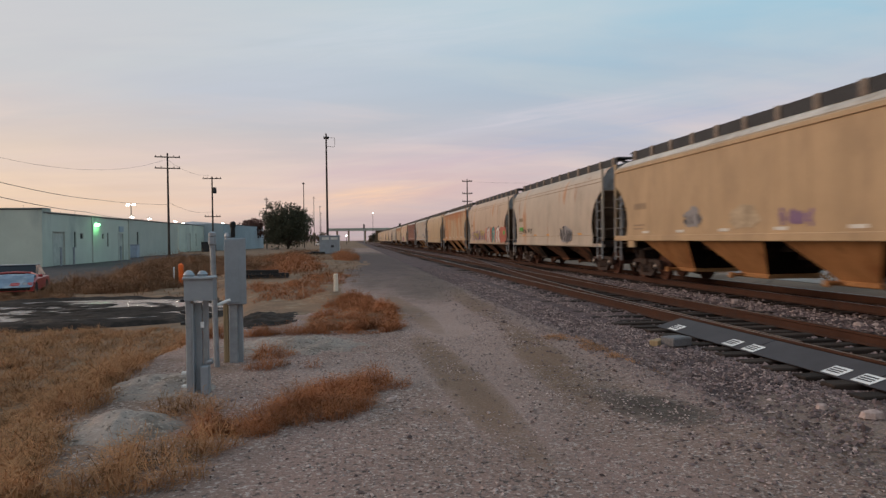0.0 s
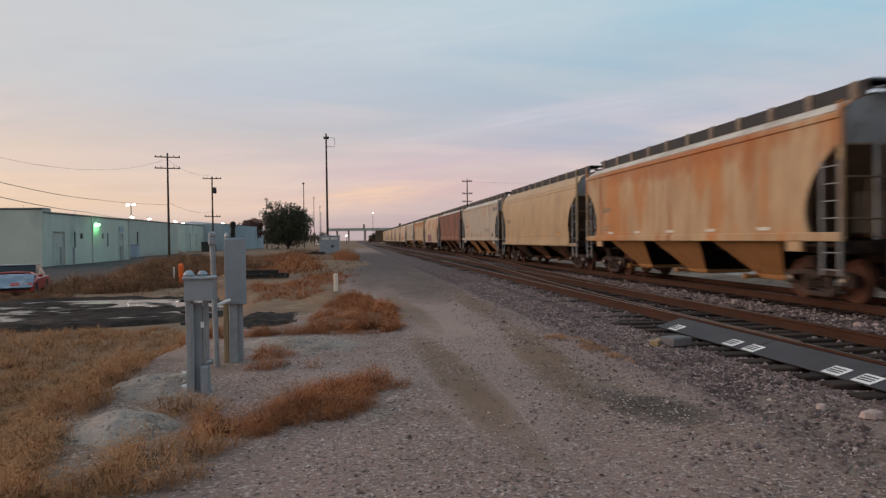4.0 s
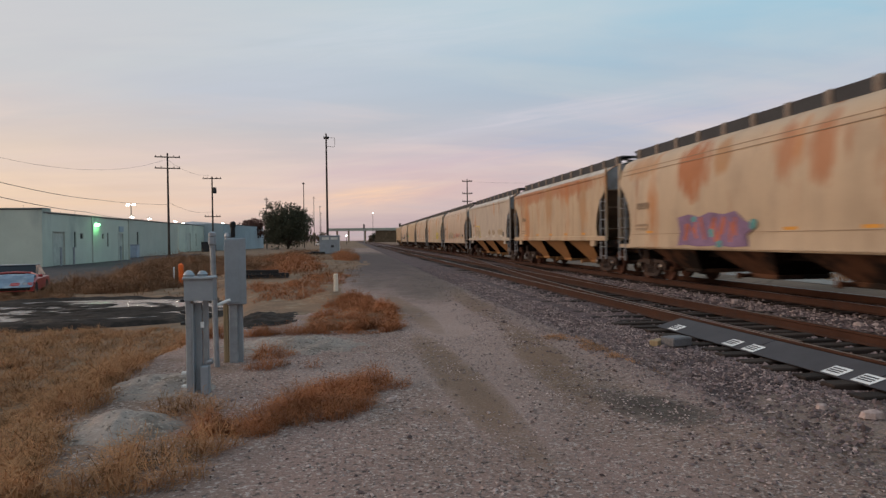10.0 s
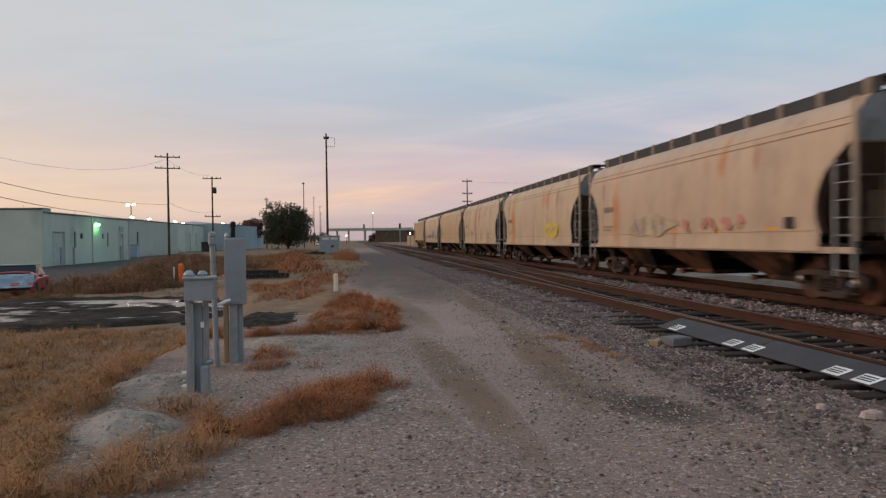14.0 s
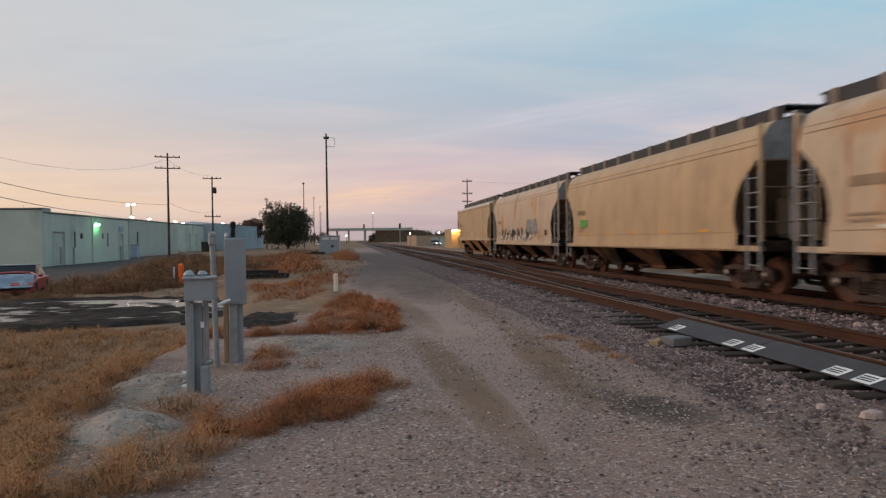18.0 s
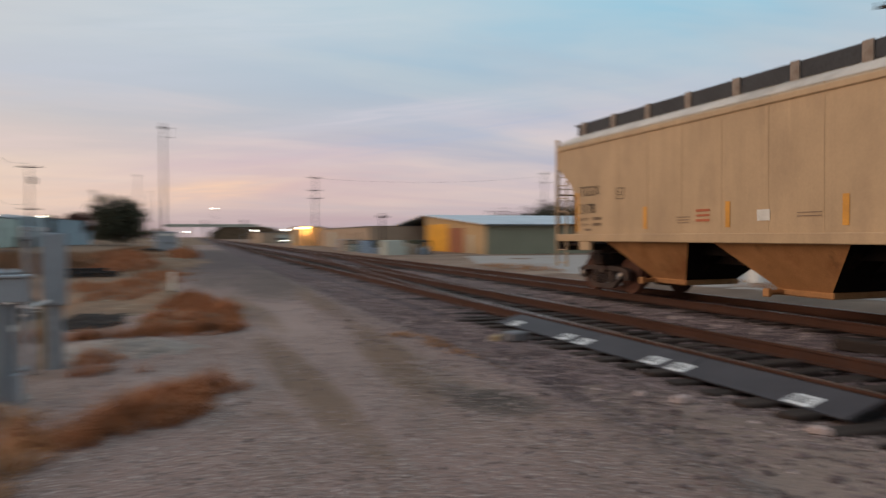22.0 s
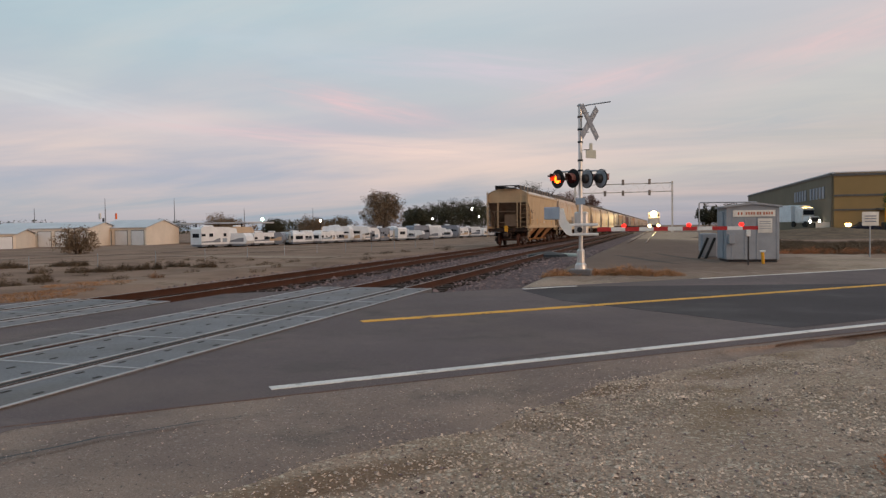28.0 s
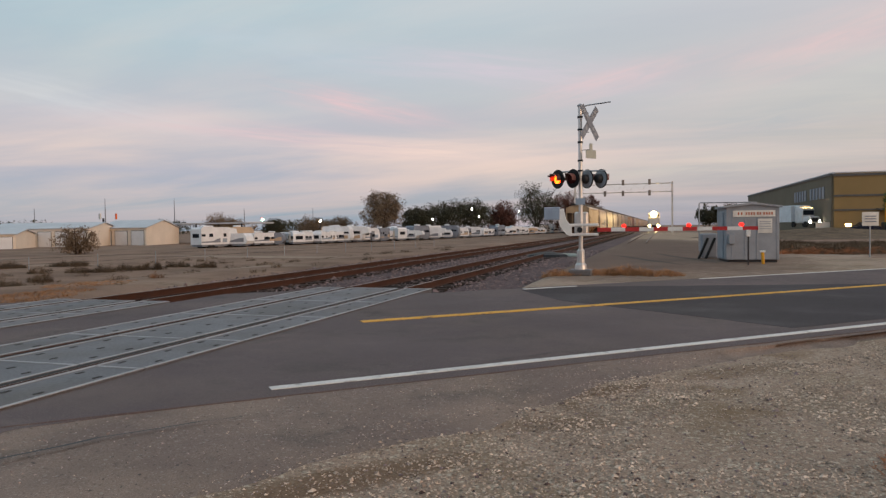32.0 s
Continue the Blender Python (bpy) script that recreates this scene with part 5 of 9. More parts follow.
            for y in (-0.89, 0.89):
                part("axle_cap", CAP, None, truck, at=pose(s * 1.09, y, WHEEL_R, 0, 0, 180 if s > 0 else 0))
        part("bolster", shared("bolster", lambda: Mesh().box((0, 0, 0.62), (2.3, 0.36, 0.26), bev=0.03), "truck_iron"), None, truck)
    return car


PLAN = [("paint_tan", "flat", "tan covered hopper car, plain and dusty, last of the train"),
        ("paint_run", "round", "sand-coloured hopper car with dark spray lettering low on its side"),
        ("paint_tan", "round", "tan round-sided hopper car with a small green patch"),
        ("paint_column", "round", "pale hopper car with rust runs down its side"),
        ("paint_streak", "round", "pale hopper car with a yellow sprayed patch"),
        ("paint_sand", "round", "sand-coloured hopper car with faded spray paint"),
        ("paint_pale", "flat", "pale dusty hopper car with a taped grey patch"),
        ("paint_rusty", "flat", "pale hopper car with heavy orange rust along its top"),
        ("paint_patch", "round", "pale hopper car, rust streaked, with a violet sprayed patch"),
        ("paint_brown", "flat", "red-brown covered hopper car with faded panels"),
        ("paint_grey", "flat", "pale weathered hopper car with grey sprayed scrawls"),
        ("paint_tan", "round", "plain tan round-sided hopper car"),
        ("paint_orange", "flat", "pale hopper car largely covered by orange rust"),
        ("paint_sand", "round", "sand-coloured hopper car with large bright spray painting"),
        ("paint_pale", "round", "pale hopper car with grey sprayed scrawls low down"),
        ("paint_tan", "flat", "tan covered hopper car with orange hopper bays")]
PLAN += [(("paint_tan", "paint_pale", "paint_sand", "paint_grey")[i % 4], ("flat", "round", "flat")[i % 3], "dusty tan covered hopper car") for i in range(12)]
PITCH, SPEED, TAIL0 = 16.8, 11.80, 277.90  # car pitch, metres a second, tail coupler at the start
XT = 11.29
train = []
for i, (paint, kind, label) in enumerate(PLAN):
    car = hopper(paint, kind, label)
    train.append(car)


# paint and marks on the cars, a hand's width of colour on the sheet
def side_mark(car, name, polys, mat, x=-1.592, label=""):
    sh = Mesh()
    for k, poly in enumerate(polys):
        xx = x - 0.0015 * k
        sh.prism(poly, lambda y, z: (xx, y, z), lambda y, z: (xx + 0.006, y, z))
    return part(name, sh, mat, car, label)


def rect(y, z, w, h):
    return [(y - w / 2, z - h / 2), (y + w / 2, z - h / 2), (y + w / 2, z + h / 2), (y - w / 2, z + h / 2)]


last = train[0]
LET = Matrix.Rotation(radians(90), 4, "X")
# the cars run towards -y, so the tail is at +y; letters face -x
def side_text(car, txt, size, y, z, mat="mark_black", name="reporting_mark"):
    m = Matrix.Translation((-1.590, y, z)) @ Matrix.Rotation(radians(-90), 4, "Z") @ Matrix.Rotation(radians(90), 4, "X")
    return lettering(txt, size, mat, m, car, name, "black painted lettering")


side_text(last, "TGSX", 0.37, 6.45, 2.50)
side_text(last, "3178", 0.36, 6.45, 2.05)
side_text(last, "LD LMT", 0.105, 6.43, 1.87, "end_sheet", "small_print")
side_text(last, "LT  WT", 0.105, 6.43, 1.72, "end_sheet", "small_print")
for z in (1.91, 1.76):
    for q in range(5):
        side_mark(last, "small_print", [rect(5.78 - 0.075 * q, z, 0.05, 0.08)], "end_sheet", label="small dark figure, unreadable")
side_mark(last, "small_print", [rect(6.08, 1.63, 0.3, 0.06)], "end_sheet", label="small dark print")
for y, z, h in ((6.59, 2.10, 1.02), (3.62, 1.88, 0.5), (1.0, 1.88, 0.5), (-1.6, 1.88, 0.5), (-4.2, 1.88, 0.5)):
    side_mark(last, "reflector", [rect(y, z, 0.12, h)], "mark_orange", label="orange reflective strip")
side_mark(last, "stencil", [rect(4.745, 2.49, 0.015, 0.27), rect(4.475, 2.49, 0.015, 0.27), rect(4.61, 2.62, 0.27, 0.015), rect(4.61, 2.36, 0.27, 0.015), rect(4.61, 2.46, 0.10, 0.015), rect(4.61, 2.52, 0.10, 0.015)], "mark_black", label="small boxed stencil")
side_mark(last, "faded_stencil", [rect(1.7, 1.98, 0.4, 0.05), rect(1.7, 1.88, 0.4, 0.04), rect(1.7, 1.78, 0.4, 0.05)], "mark_rust", label="faded red stencil")
for y, z, w in ((2.3, 1.86, 0.42), (2.3, 1.80, 0.42), (2.3, 1.74, 0.36), (-0.9, 1.86, 0.5), (-0.9, 1.80, 0.5)):
    side_mark(last, "dark_print", [rect(y, z, w, 0.016)], "end_sheet", label="row of dark print")
side_mark(last, "white_plate", [rect(0.1, 1.84, 0.3, 0.2)], "mark_white", label="white plate")
# end-of-train device on the rear coupler
eot = thing("end_of_train_device", "yellow end-of-train box on the rear coupler", "rail equipment")
part("housing", Mesh().box((0, 8.22, 1.30), (0.24, 0.16, 0.46), bev=0.03), "yellow_paint", eot)
part("clamp", Mesh().box((0, 8.25, 1.02), (0.16, 0.12, 0.14), bev=0.02), "black_plastic", eot)
part("antenna", Mesh().rod((0.08, 8.22, 1.5), (0.08, 8.22, 1.85), 0.008), "black_plastic", eot)


def blob(rng_, cy, cz, w, h, n=14, rough_=0.3):
    return [(cy + w / 2 * math.cos(2 * math.pi * i / n) * (1 + rng_.uniform(-rough_, rough_)), cz + h / 2 * math.sin(2 * math.pi * i / n) * (1 + rng_.uniform(-rough_, rough_))) for i in range(n)]


def stroke(pts, w):
    """A thick brush stroke through points, as a row of quads."""
    out = []
    for (a, b), (c, d) in zip(pts, pts[1:]):
        L_ = math.hypot(c - a, d - b) or 1
        nx, nz = -(d - b) / L_ * w / 2, (c - a) / L_ * w / 2
        out.append([(a + nx, b + nz), (c + nx, d + nz), (c - nx, d - nz), (a - nx, b - nz)])
    return out


def scrawl(rng_, y0, y1, z0, z1, n, w):
    """Angular wild-style scrawl, no letters."""
    out = []
    for i in range(n):
        cy = y0 + (y1 - y0) * (i + 0.5) / n
        dy = (y1 - y0) / n * 0.45
        pts = [(cy + rng_.uniform(-1, 1) * dy, z0 + (z1 - z0) * q) for q in (rng_.uniform(0, 0.2), rng_.uniform(0.5, 1.0), rng_.uniform(0.1, 0.5), rng_.uniform(0.6, 1.0))]
        out += stroke(pts, w * rng_.uniform(0.7, 1.3))
    return out


XR = -1.664


def spray(i, colour, polys, k=0):
    flat_ = PLAN[i][1] == "flat"
    for n_, poly in enumerate(polys):
        side_mark(train[i], "spray_paint", [poly], colour, (-1.592 if flat_ else XR) - 0.004 * k - 0.0004 * n_, "sprayed paint on the car's side")


r_ = random.Random(11)
for q in (-3.6, -2.9, -2.2):
    spray(1, "spray_grey", [blob(r_, q, 2.1, 0.9, 0.8, 24, 0.2)])
spray(1, "spray_black", scrawl(r_, -3.2, 5.0, 1.35, 2.1, 9, 0.16), 1)
spray(1, "spray_white", scrawl(r_, -3.0, 4.8, 1.3, 1.7, 9, 0.12), 2)
spray(2, "spray_green", [rect(5.2, 2.05, 0.9, 0.3)])
spray(4, "spray_yellow", [blob(r_, -3.5, 1.85, 2.4, 0.8, 26, 0.14)])
spray(4, "spray_grey", scrawl(r_, -4.4, -2.6, 1.6, 2.2, 4, 0.06), 1)
spray(3, "spray_grey", scrawl(r_, 2.0, 3.4, 1.7, 2.1, 3, 0.07))
spray(5, "spray_tan", [blob(r_, 1.6, 1.8, 3.5, 0.7)])
spray(5, "spray_grey", scrawl(r_, 0.4, 3.0, 1.5, 2.1, 4, 0.10), 1)
spray(5, "spray_pinkred", scrawl(r_, -4.2, -0.6, 1.6, 2.0, 5, 0.14), 1)
spray(6, "spray_tan", [rect(3.7, 2.02, 1.9, 0.75)])
spray(6, "mark_faint", scrawl(r_, 2.9, 4.5, 1.75, 2.3, 4, 0.05), 1)
spray(6, "spray_yellow", stroke([(4.6, 2.45), (2.8, 2.40), (2.4, 1.6), (2.9, 1.58)], 0.09), 1)
for q, w_ in ((-1.0, 0.9), (-2.5, 0.9), (-4.4, 0.9), (-5.1, 1.0)):
    spray(6, "spray_tan", [blob(r_, q, 1.9, w_, 0.42, 20, 0.2)])
    spray(6, "mark_faint", scrawl(r_, q - 0.4, q + 0.4, 1.75, 2.05, 2, 0.05), 1)
spray(8, "spray_violet", [[(2.9, 2.02), (2.2, 2.10), (1.6, 2.00), (1.0, 2.12), (0.3, 2.03), (-0.3, 2.1), (-0.7, 1.85), (-1.2, 1.7), (-0.8, 1.5), (-0.9, 1.2), (-0.2, 1.17), (0.6, 1.21), (1.6, 1.17), (2.5, 1.22), (2.9, 1.18), (2.75, 1.6)]])
spray(8, "spray_red", scrawl(r_, -0.4, 2.6, 1.3, 2.0, 6, 0.14), 1)
spray(8, "spray_teal", [blob(r_, 1.9, 1.95, 0.25, 0.2, 10), blob(r_, 0.9, 1.55, 0.25, 0.25, 10), blob(r_, -1.1, 1.75, 0.3, 0.25, 10), blob(r_, 0.5, 1.25, 0.3, 0.2, 10)], 2)
spray(10, "spray_grey", scrawl(r_, -4.7, -2.7, 1.85, 2.3, 5, 0.09))
spray(10, "spray_black", scrawl(r_, -7.4, -6.0, 3.35, 3.7, 3, 0.12))
spray(10, "mark_faint", scrawl(r_, -1.6, 3.6, 1.6, 2.0, 6, 0.04))
for q in (1, 5, 6, 10):
    spray(q, "mark_black", [rect(-5.7, 1.74, 0.32, 0.26)])
spray(13, "spray_violet", scrawl(r_, 0.0, 5.2, 1.3, 2.1, 10, 0.17))
spray(13, "spray_yellow", scrawl(r_, 0.2, 5.0, 1.4, 2.15, 8, 0.15), 1)
for q, col, w_ in ((-0.9, "spray_pinkred", 1.4), (-2.4, "spray_red", 1.2), (-4.1, "spray_pinkred", 1.5), (-5.9, "spray_red", 1.7), (-6.8, "spray_red", 1.1)):
    spray(13, col, [blob(r_, q, 1.72, w_, 1.05, 26, 0.12)])
for q, col in ((-1.55, "spray_white"), (-3.3, "spray_teal"), (-4.85, "spray_white")):
    spray(13, col, stroke([(q + 0.5, 1.2), (q + 0.45, 2.05), (q - 0.2, 2.15), (q - 0.4, 1.85), (q + 0.1, 1.7), (q - 0.45, 1.25)], 0.26), 1)
    spray(13, "spray_black", stroke([(q + 0.66, 1.2), (q + 0.62, 2.12), (q - 0.2, 2.28), (q - 0.55, 1.85)], 0.05), 2)
spray(13, "spray_red", stroke([(-6.0, 1.5), (-6.1, 2.1), (-7.2, 2.05), (-7.1, 1.6), (-6.2, 1.5)], 0.2), 1)
spray(13, "spray_green", [blob(r_, -6.7, 1.85, 0.6, 0.3, 12)], 2)
spray(14, "spray_black", scrawl(r_, 3.0, 5.2, 1.7, 2.1, 4, 0.05))
spray(14, "spray_grey", [blob(r_, -3.1, 1.6, 1.7, 0.8, 22, 0.2)])
spray(14, "spray_black", scrawl(r_, -3.9, -2.3, 1.2, 2.0, 4, 0.16), 1)
spray(14, "spray_green", [rect(5.4, 1.95, 0.8, 0.26)], 1)
spray(15, "spray_grey", [blob(r_, 1.7, 1.98, 1.0, 0.6, 16, 0.3)])
spray(15, "spray_black", scrawl(r_, 1.0, 2.3, 1.75, 2.1, 3, 0.06), 1)
spray(15, "spray_tan", [blob(r_, -1.0, 1.92, 1.4, 0.6, 18, 0.2)])
spray(15, "spray_violet", scrawl(r_, -3.7, -2.4, 1.65, 2.1, 4, 0.13))
for i, car in enumerate(train):
    if i:
        rr = random.Random(i)
        flat_ = PLAN[i][1] == "flat"
        x_ = -1.594 if flat_ else XR - 0.006
        y0 = 6.0
        side_mark(car, "reporting_mark", [rect(y0 - 0.14 - 0.26 * q, 2.50, 0.17, 0.20) for q in range(4)], "mark_faint", x_, "dark painted mark, unreadable")
        side_mark(car, "small_print", [rect(y0 - 0.45, 1.86, 0.9, 0.05), rect(y0 - 0.40, 1.74, 0.8, 0.05)], "mark_faint", x_, "rows of small print")
        for q in (-5, -2.5, 0, 2.5, 5):
            side_mark(car, "reflector", [rect(q, 1.62, 0.5, 0.08)], "mark_orange" if i % 3 else "mark_white", x_ + (0 if flat_ else 0.05))


# ---- plants and stones ----
def blades(sh, rng_, x, y, z, n, spread_, h, lean=0.5, w=0.012):
    """Dry stalks that arch over from one foot."""
    for _ in range(n):
        a, r = rng_.uniform(0, 6.283), spread_ * math.sqrt(rng_.random())
        bx, by = x + r * math.cos(a), y + r * math.sin(a)
        hh = h * rng_.uniform(0.35, 1.1)
        la, ll = rng_.uniform(0, 6.283), hh * lean * rng_.uniform(0.3, 1.3)
        lb = la + rng_.uniform(-0.8, 0.8)
        mx, my = bx + ll * 0.4 * math.cos(la), by + ll * 0.4 * math.sin(la)
        tx, ty = mx + ll * 0.8 * math.cos(lb), my + ll * 0.8 * math.sin(lb)
        wa = la + 1.57 + rng_.uniform(-0.6, 0.6)
        ux, uy = w * math.cos(wa), w * math.sin(wa)
        sh.add([(bx - ux, by - uy, z - 0.02), (bx + ux, by + uy, z - 0.02), (mx + ux * 0.8, my + uy * 0.8, z + hh * 0.75), (mx - ux * 0.8, my - uy * 0.8, z + hh * 0.75), (tx, ty, z + hh * rng_.uniform(0.45, 1.0))],
               [(0, 1, 2, 3), (3, 2, 4)])


def twigs(sh, rng_, x, y, z, n, spread_, h, w):
    """Short broken stems that lie across each other within a clump."""
    for _ in range(n):
        a, r = rng_.uniform(0, 6.283), spread_ * math.sqrt(rng_.random())
        px, py, pz = x + r * math.cos(a), y + r * math.sin(a), z + h * rng_.random() ** 1.4
        b, e = rng_.uniform(0, 6.283), rng_.uniform(-0.5, 0.9)
        L_ = h * rng_.uniform(0.25, 0.8) + 0.03
        dx, dy, dz = L_ * math.cos(b) * math.cos(e), L_ * math.sin(b) * math.cos(e), L_ * math.sin(e)
        sh.add([(px - w * math.sin(b), py + w * math.cos(b), pz), (px + w * math.sin(b), py - w * math.cos(b), pz + w), (px + dx, py + dy, max(z, pz + dz))], [(0, 1, 2)])


def quick(name, sh, mat, label, category, kind=""):
    me = bpy.data.meshes.new(name)
    me.from_pydata(sh.v, [], sh.f)
    me.materials.append(M[mat])
    return tagged(new(name, me), label, category, kind=kind)


def tangle(name, spots_, mat, label, seed, h=0.28, dens=260, w=0.006, lean=1.3, category="dry weeds"):
    """Low tangled weeds over round spots (x, y, rx, ry)."""
    rng_ = random.Random(seed)
    sh = Mesh()
    for x, y, rx, ry in spots_:
        n = int(dens * rx * ry * 3.1)
        for _ in range(n):
            a, r = rng_.uniform(0, 6.283), math.sqrt(rng_.random())
            r *= 1 + 0.25 * noise.noise((math.cos(a) * 2 + x, math.sin(a) * 2 + y, 3.0))
            px, py = x + rx * r * math.cos(a), y + ry * r * math.sin(a)
            g_ = noise.noise((px * 2.3, py * 2.3, seed)) + 0.6 * noise.noise((px * 6, py * 6, seed + 3))
            if g_ < -0.12:
                continue
            k = (0.45 + 0.6 * (1 - r * r)) * (0.75 + 1.3 * g_)
            hk = h * max(0.15, k)
            z = ground_z(px, py)
            blades(sh, rng_, px, py, z, 1, 0.05, hk * 1.1, lean, w)
            twigs(sh, rng_, px, py, z, 6, 0.09, hk * 0.9, w * 0.75)
    return quick(name, sh, mat, label, category, "stuff")


tangle("field_grass", [(-5.2, 8.5, 2.6, 3.6), (-8.5, 11.5, 3.8, 4.6), (-5.0, 13.0, 2.6, 4.2), (-11.5, 14.5, 3.5, 4.0), (-3.9, 7.0, 1.2, 2.6), (-7.5, 16.2, 3.5, 1.4)], "grass_dry", "matted dry yellow grass of the low field", 1, 0.16, 170, 0.0045, 2.2)
tangle("bank_grass", [(-2.75, 5.6, 0.55, 0.9), (-2.2, 5.0, 0.5, 0.6), (-2.9, 7.4, 0.5, 1.0), (-1.55, 6.75, 0.35, 0.35), (-3.0, 9.4, 0.4, 1.0), (-1.55, 5.35, 0.55, 0.3), (-2.4, 4.3, 0.6, 0.5), (-1.95, 4.75, 0.5, 0.4), (-1.45, 4.85, 0.45, 0.3), (-1.0, 5.5, 0.22, 0.12), (-2.75, 8.3, 0.35, 0.4)], "grass_dry", "tufts of dry grass on the bank", 2, 0.24, 620, 0.0028, 1.7)
tangle("weed_mat", [(-0.85, 6.1, 0.40, 0.28), (-0.35, 6.6, 0.42, 0.38), (-1.2, 6.0, 0.28, 0.22), (0.15, 7.6, 0.42, 0.26), (-0.2, 7.2, 0.38, 0.36), (-0.05, 6.75, 0.22, 0.16)], "grass_rust", "rust-brown tangled dry weed mat on gravel", 3, 0.20, 1700, 0.0024, 2.0)
tangle("weed_hummock", [(0.15, 12.6, 0.75, 0.6), (-0.35, 12.5, 0.6, 0.5), (0.0, 14.2, 0.9, 0.9), (0.45, 15.6, 0.6, 1.0), (-0.1, 16.8, 0.6, 1.0), (0.0, 18.5, 0.5, 1.2)], "grass_rust", "large rust-orange hummock of dried weeds", 4, 0.22, 800, 0.0036, 1.9)
tangle("bank_weeds", [(-2.2, 12.2, 0.9, 0.35), (-1.1, 12.2, 0.7, 0.3), (-1.3, 9.9, 0.5, 0.35), (-0.9, 9.0, 0.45, 0.2), (-2.8, 12.6, 0.8, 0.4)], "grass_rust", "rust-brown dry weeds along the bank", 5, 0.16, 700, 0.003, 1.8)
tangle("ballast_weeds", [(3.55, 9.4, 0.45, 0.75), (3.9, 8.3, 0.35, 0.5), (3.3, 10.6, 0.4, 0.5), (4.6, 7.2, 0.2, 0.3), (4.3, 6.5, 0.2, 0.25)], "grass_dry", "low dry weeds at the foot of the ballast", 6, 0.07, 420, 0.003, 2.4)
tangle("low_weeds", [(-1.6, 20.5, 1.2, 1.8), (-2.6, 24.0, 1.6, 2.2), (-1.4, 27.0, 1.2, 2.0), (-3.0, 12.2, 0.8, 0.6), (-1.2, 31.0, 1.0, 3.0)], "grass_rust", "low brown weeds on the dirt", 17, 0.18, 90, 0.006, 1.8)
for sx, sy, rx, ry, h in ((-11.3, 31.3, 1.7, 1.4, 1.0), (-9.8, 31.6, 1.6, 1.5, 1.25), (-9.2, 33.4, 1.5, 1.3, 1.0), (-10.9, 39.5, 2.2, 2.0, 1.5), (-5.6, 39.5, 1.8, 1.6, 1.0), (-11.0, 47.0, 3.6, 4.0, 1.8), (-8.0, 42.0, 2.4, 3.0, 1.1), (-11.6, 27.6, 1.6, 0.9, 0.5), (-14.6, 29.4, 1.4, 0.8, 0.5), (-12.6, 34.5, 1.4, 1.2, 0.7)):
    tangle("scrub_bush", [(sx, sy, rx, ry)], "grass_far", "rounded brown dry bush on waste ground", int(-sx * 10), h * 0.56, 300, 0.007, 0.7, "shrub")
tangle("far_hummock", [(-0.6, 60.0, 1.2, 7.0), (-1.2, 72.0, 1.0, 4.0), (-3.2, 40.0, 1.8, 6.0), (-5.0, 56.0, 2.0, 8.0)], "grass_rust", "rust-orange dry weeds along the dirt lane", 37, 0.5, 45, 0.014, 1.6)
far_rng = random.Random(8)
far = Mesh()
for _ in range(11000):
    y = far_rng.uniform(24, 95)
    x = far_rng.uniform(-34, -4.0 - (y - 24) * 0.02)
    if x < -14 and y < 36 and x < -10.5 - (y - 26):
        continue
    k = noise.noise((x * 0.16, y * 0.12, 4.0)) + 0.5 * noise.noise((x * 0.6, y * 0.5, 6.0)) + (0.2 if y > 34 else 0.05)
    if k < 0.0 or (y < 34 and x > -16) or x < np.interp(y, [24, 40, 44, 70, 118], [-15, -14, -10, -19.5, -28]):
        continue
    hk = min(0.75, 0.2 + 0.8 * k)
    blades(far, far_rng, x, y, ground_z(x, y), 1, 0.4, hk, 1.6, 0.006)
    twigs(far, far_rng, x, y, ground_z(x, y), 15, 0.6, hk * 0.8, 0.010)
for _ in range(2600):
    y = far_rng.uniform(26, 120)
    x = far_rng.uniform(-9, 0.2)
    if noise.noise((x * 0.4, y * 0.2, 9.0)) > -0.05:
        blades(far, far_rng, x, y, ground_z(x, y), 2, 0.3, 0.3, 1.3, 0.012)
        twigs(far, far_rng, x, y, ground_z(x, y), 4, 0.4, 0.25, 0.014)
quick("tall_weeds", far, "grass_far", "tall brown dry weeds on waste ground", "dry weeds", "stuff")


def pebbles(name, n, xr, yr, size, mat, label, seed, zf=ground_z, keep=None):
    rng_ = random.Random(seed)
    sh = Mesh()
    for _ in range(n):
        x, y = rng_.uniform(*xr), rng_.uniform(*yr)
        if keep and not keep(x, y, rng_):
            continue
        s = size * rng_.uniform(0.4, 1.3) * (1.7 if rng_.random() < 0.06 else 1)
        z = zf(x, y) + s * 0.25
        a = rng_.uniform(0, 6.283)
        c, q = math.cos(a), math.sin(a)
        sx, sy, sz = s * rng_.uniform(0.7, 1.3), s * rng_.uniform(0.6, 1.1), s * rng_.uniform(0.45, 0.85)
        t_ = rng_.uniform(-0.3, 0.3)
        vs = [(sx, 0, t_ * sz), (0.2 * sx, sy, -0.2 * sz), (-sx, 0.1 * sy, t_ * -sz), (-0.1 * sx, -sy, 0.2 * sz), (0.25 * sx * t_, 0.2 * sy, sz), (0.5 * sx, 0.5 * sy, sz * 0.75)]
        sh.add([(x + u * c - w * q, y + u * q + w * c, z + h_) for u, w, h_ in vs], [(0, 1, 5), (1, 4, 5), (5, 4, 0), (1, 2, 4), (2, 3, 4), (3, 0, 4)])
    return quick(name, sh, mat, label, "stones", "stuff")


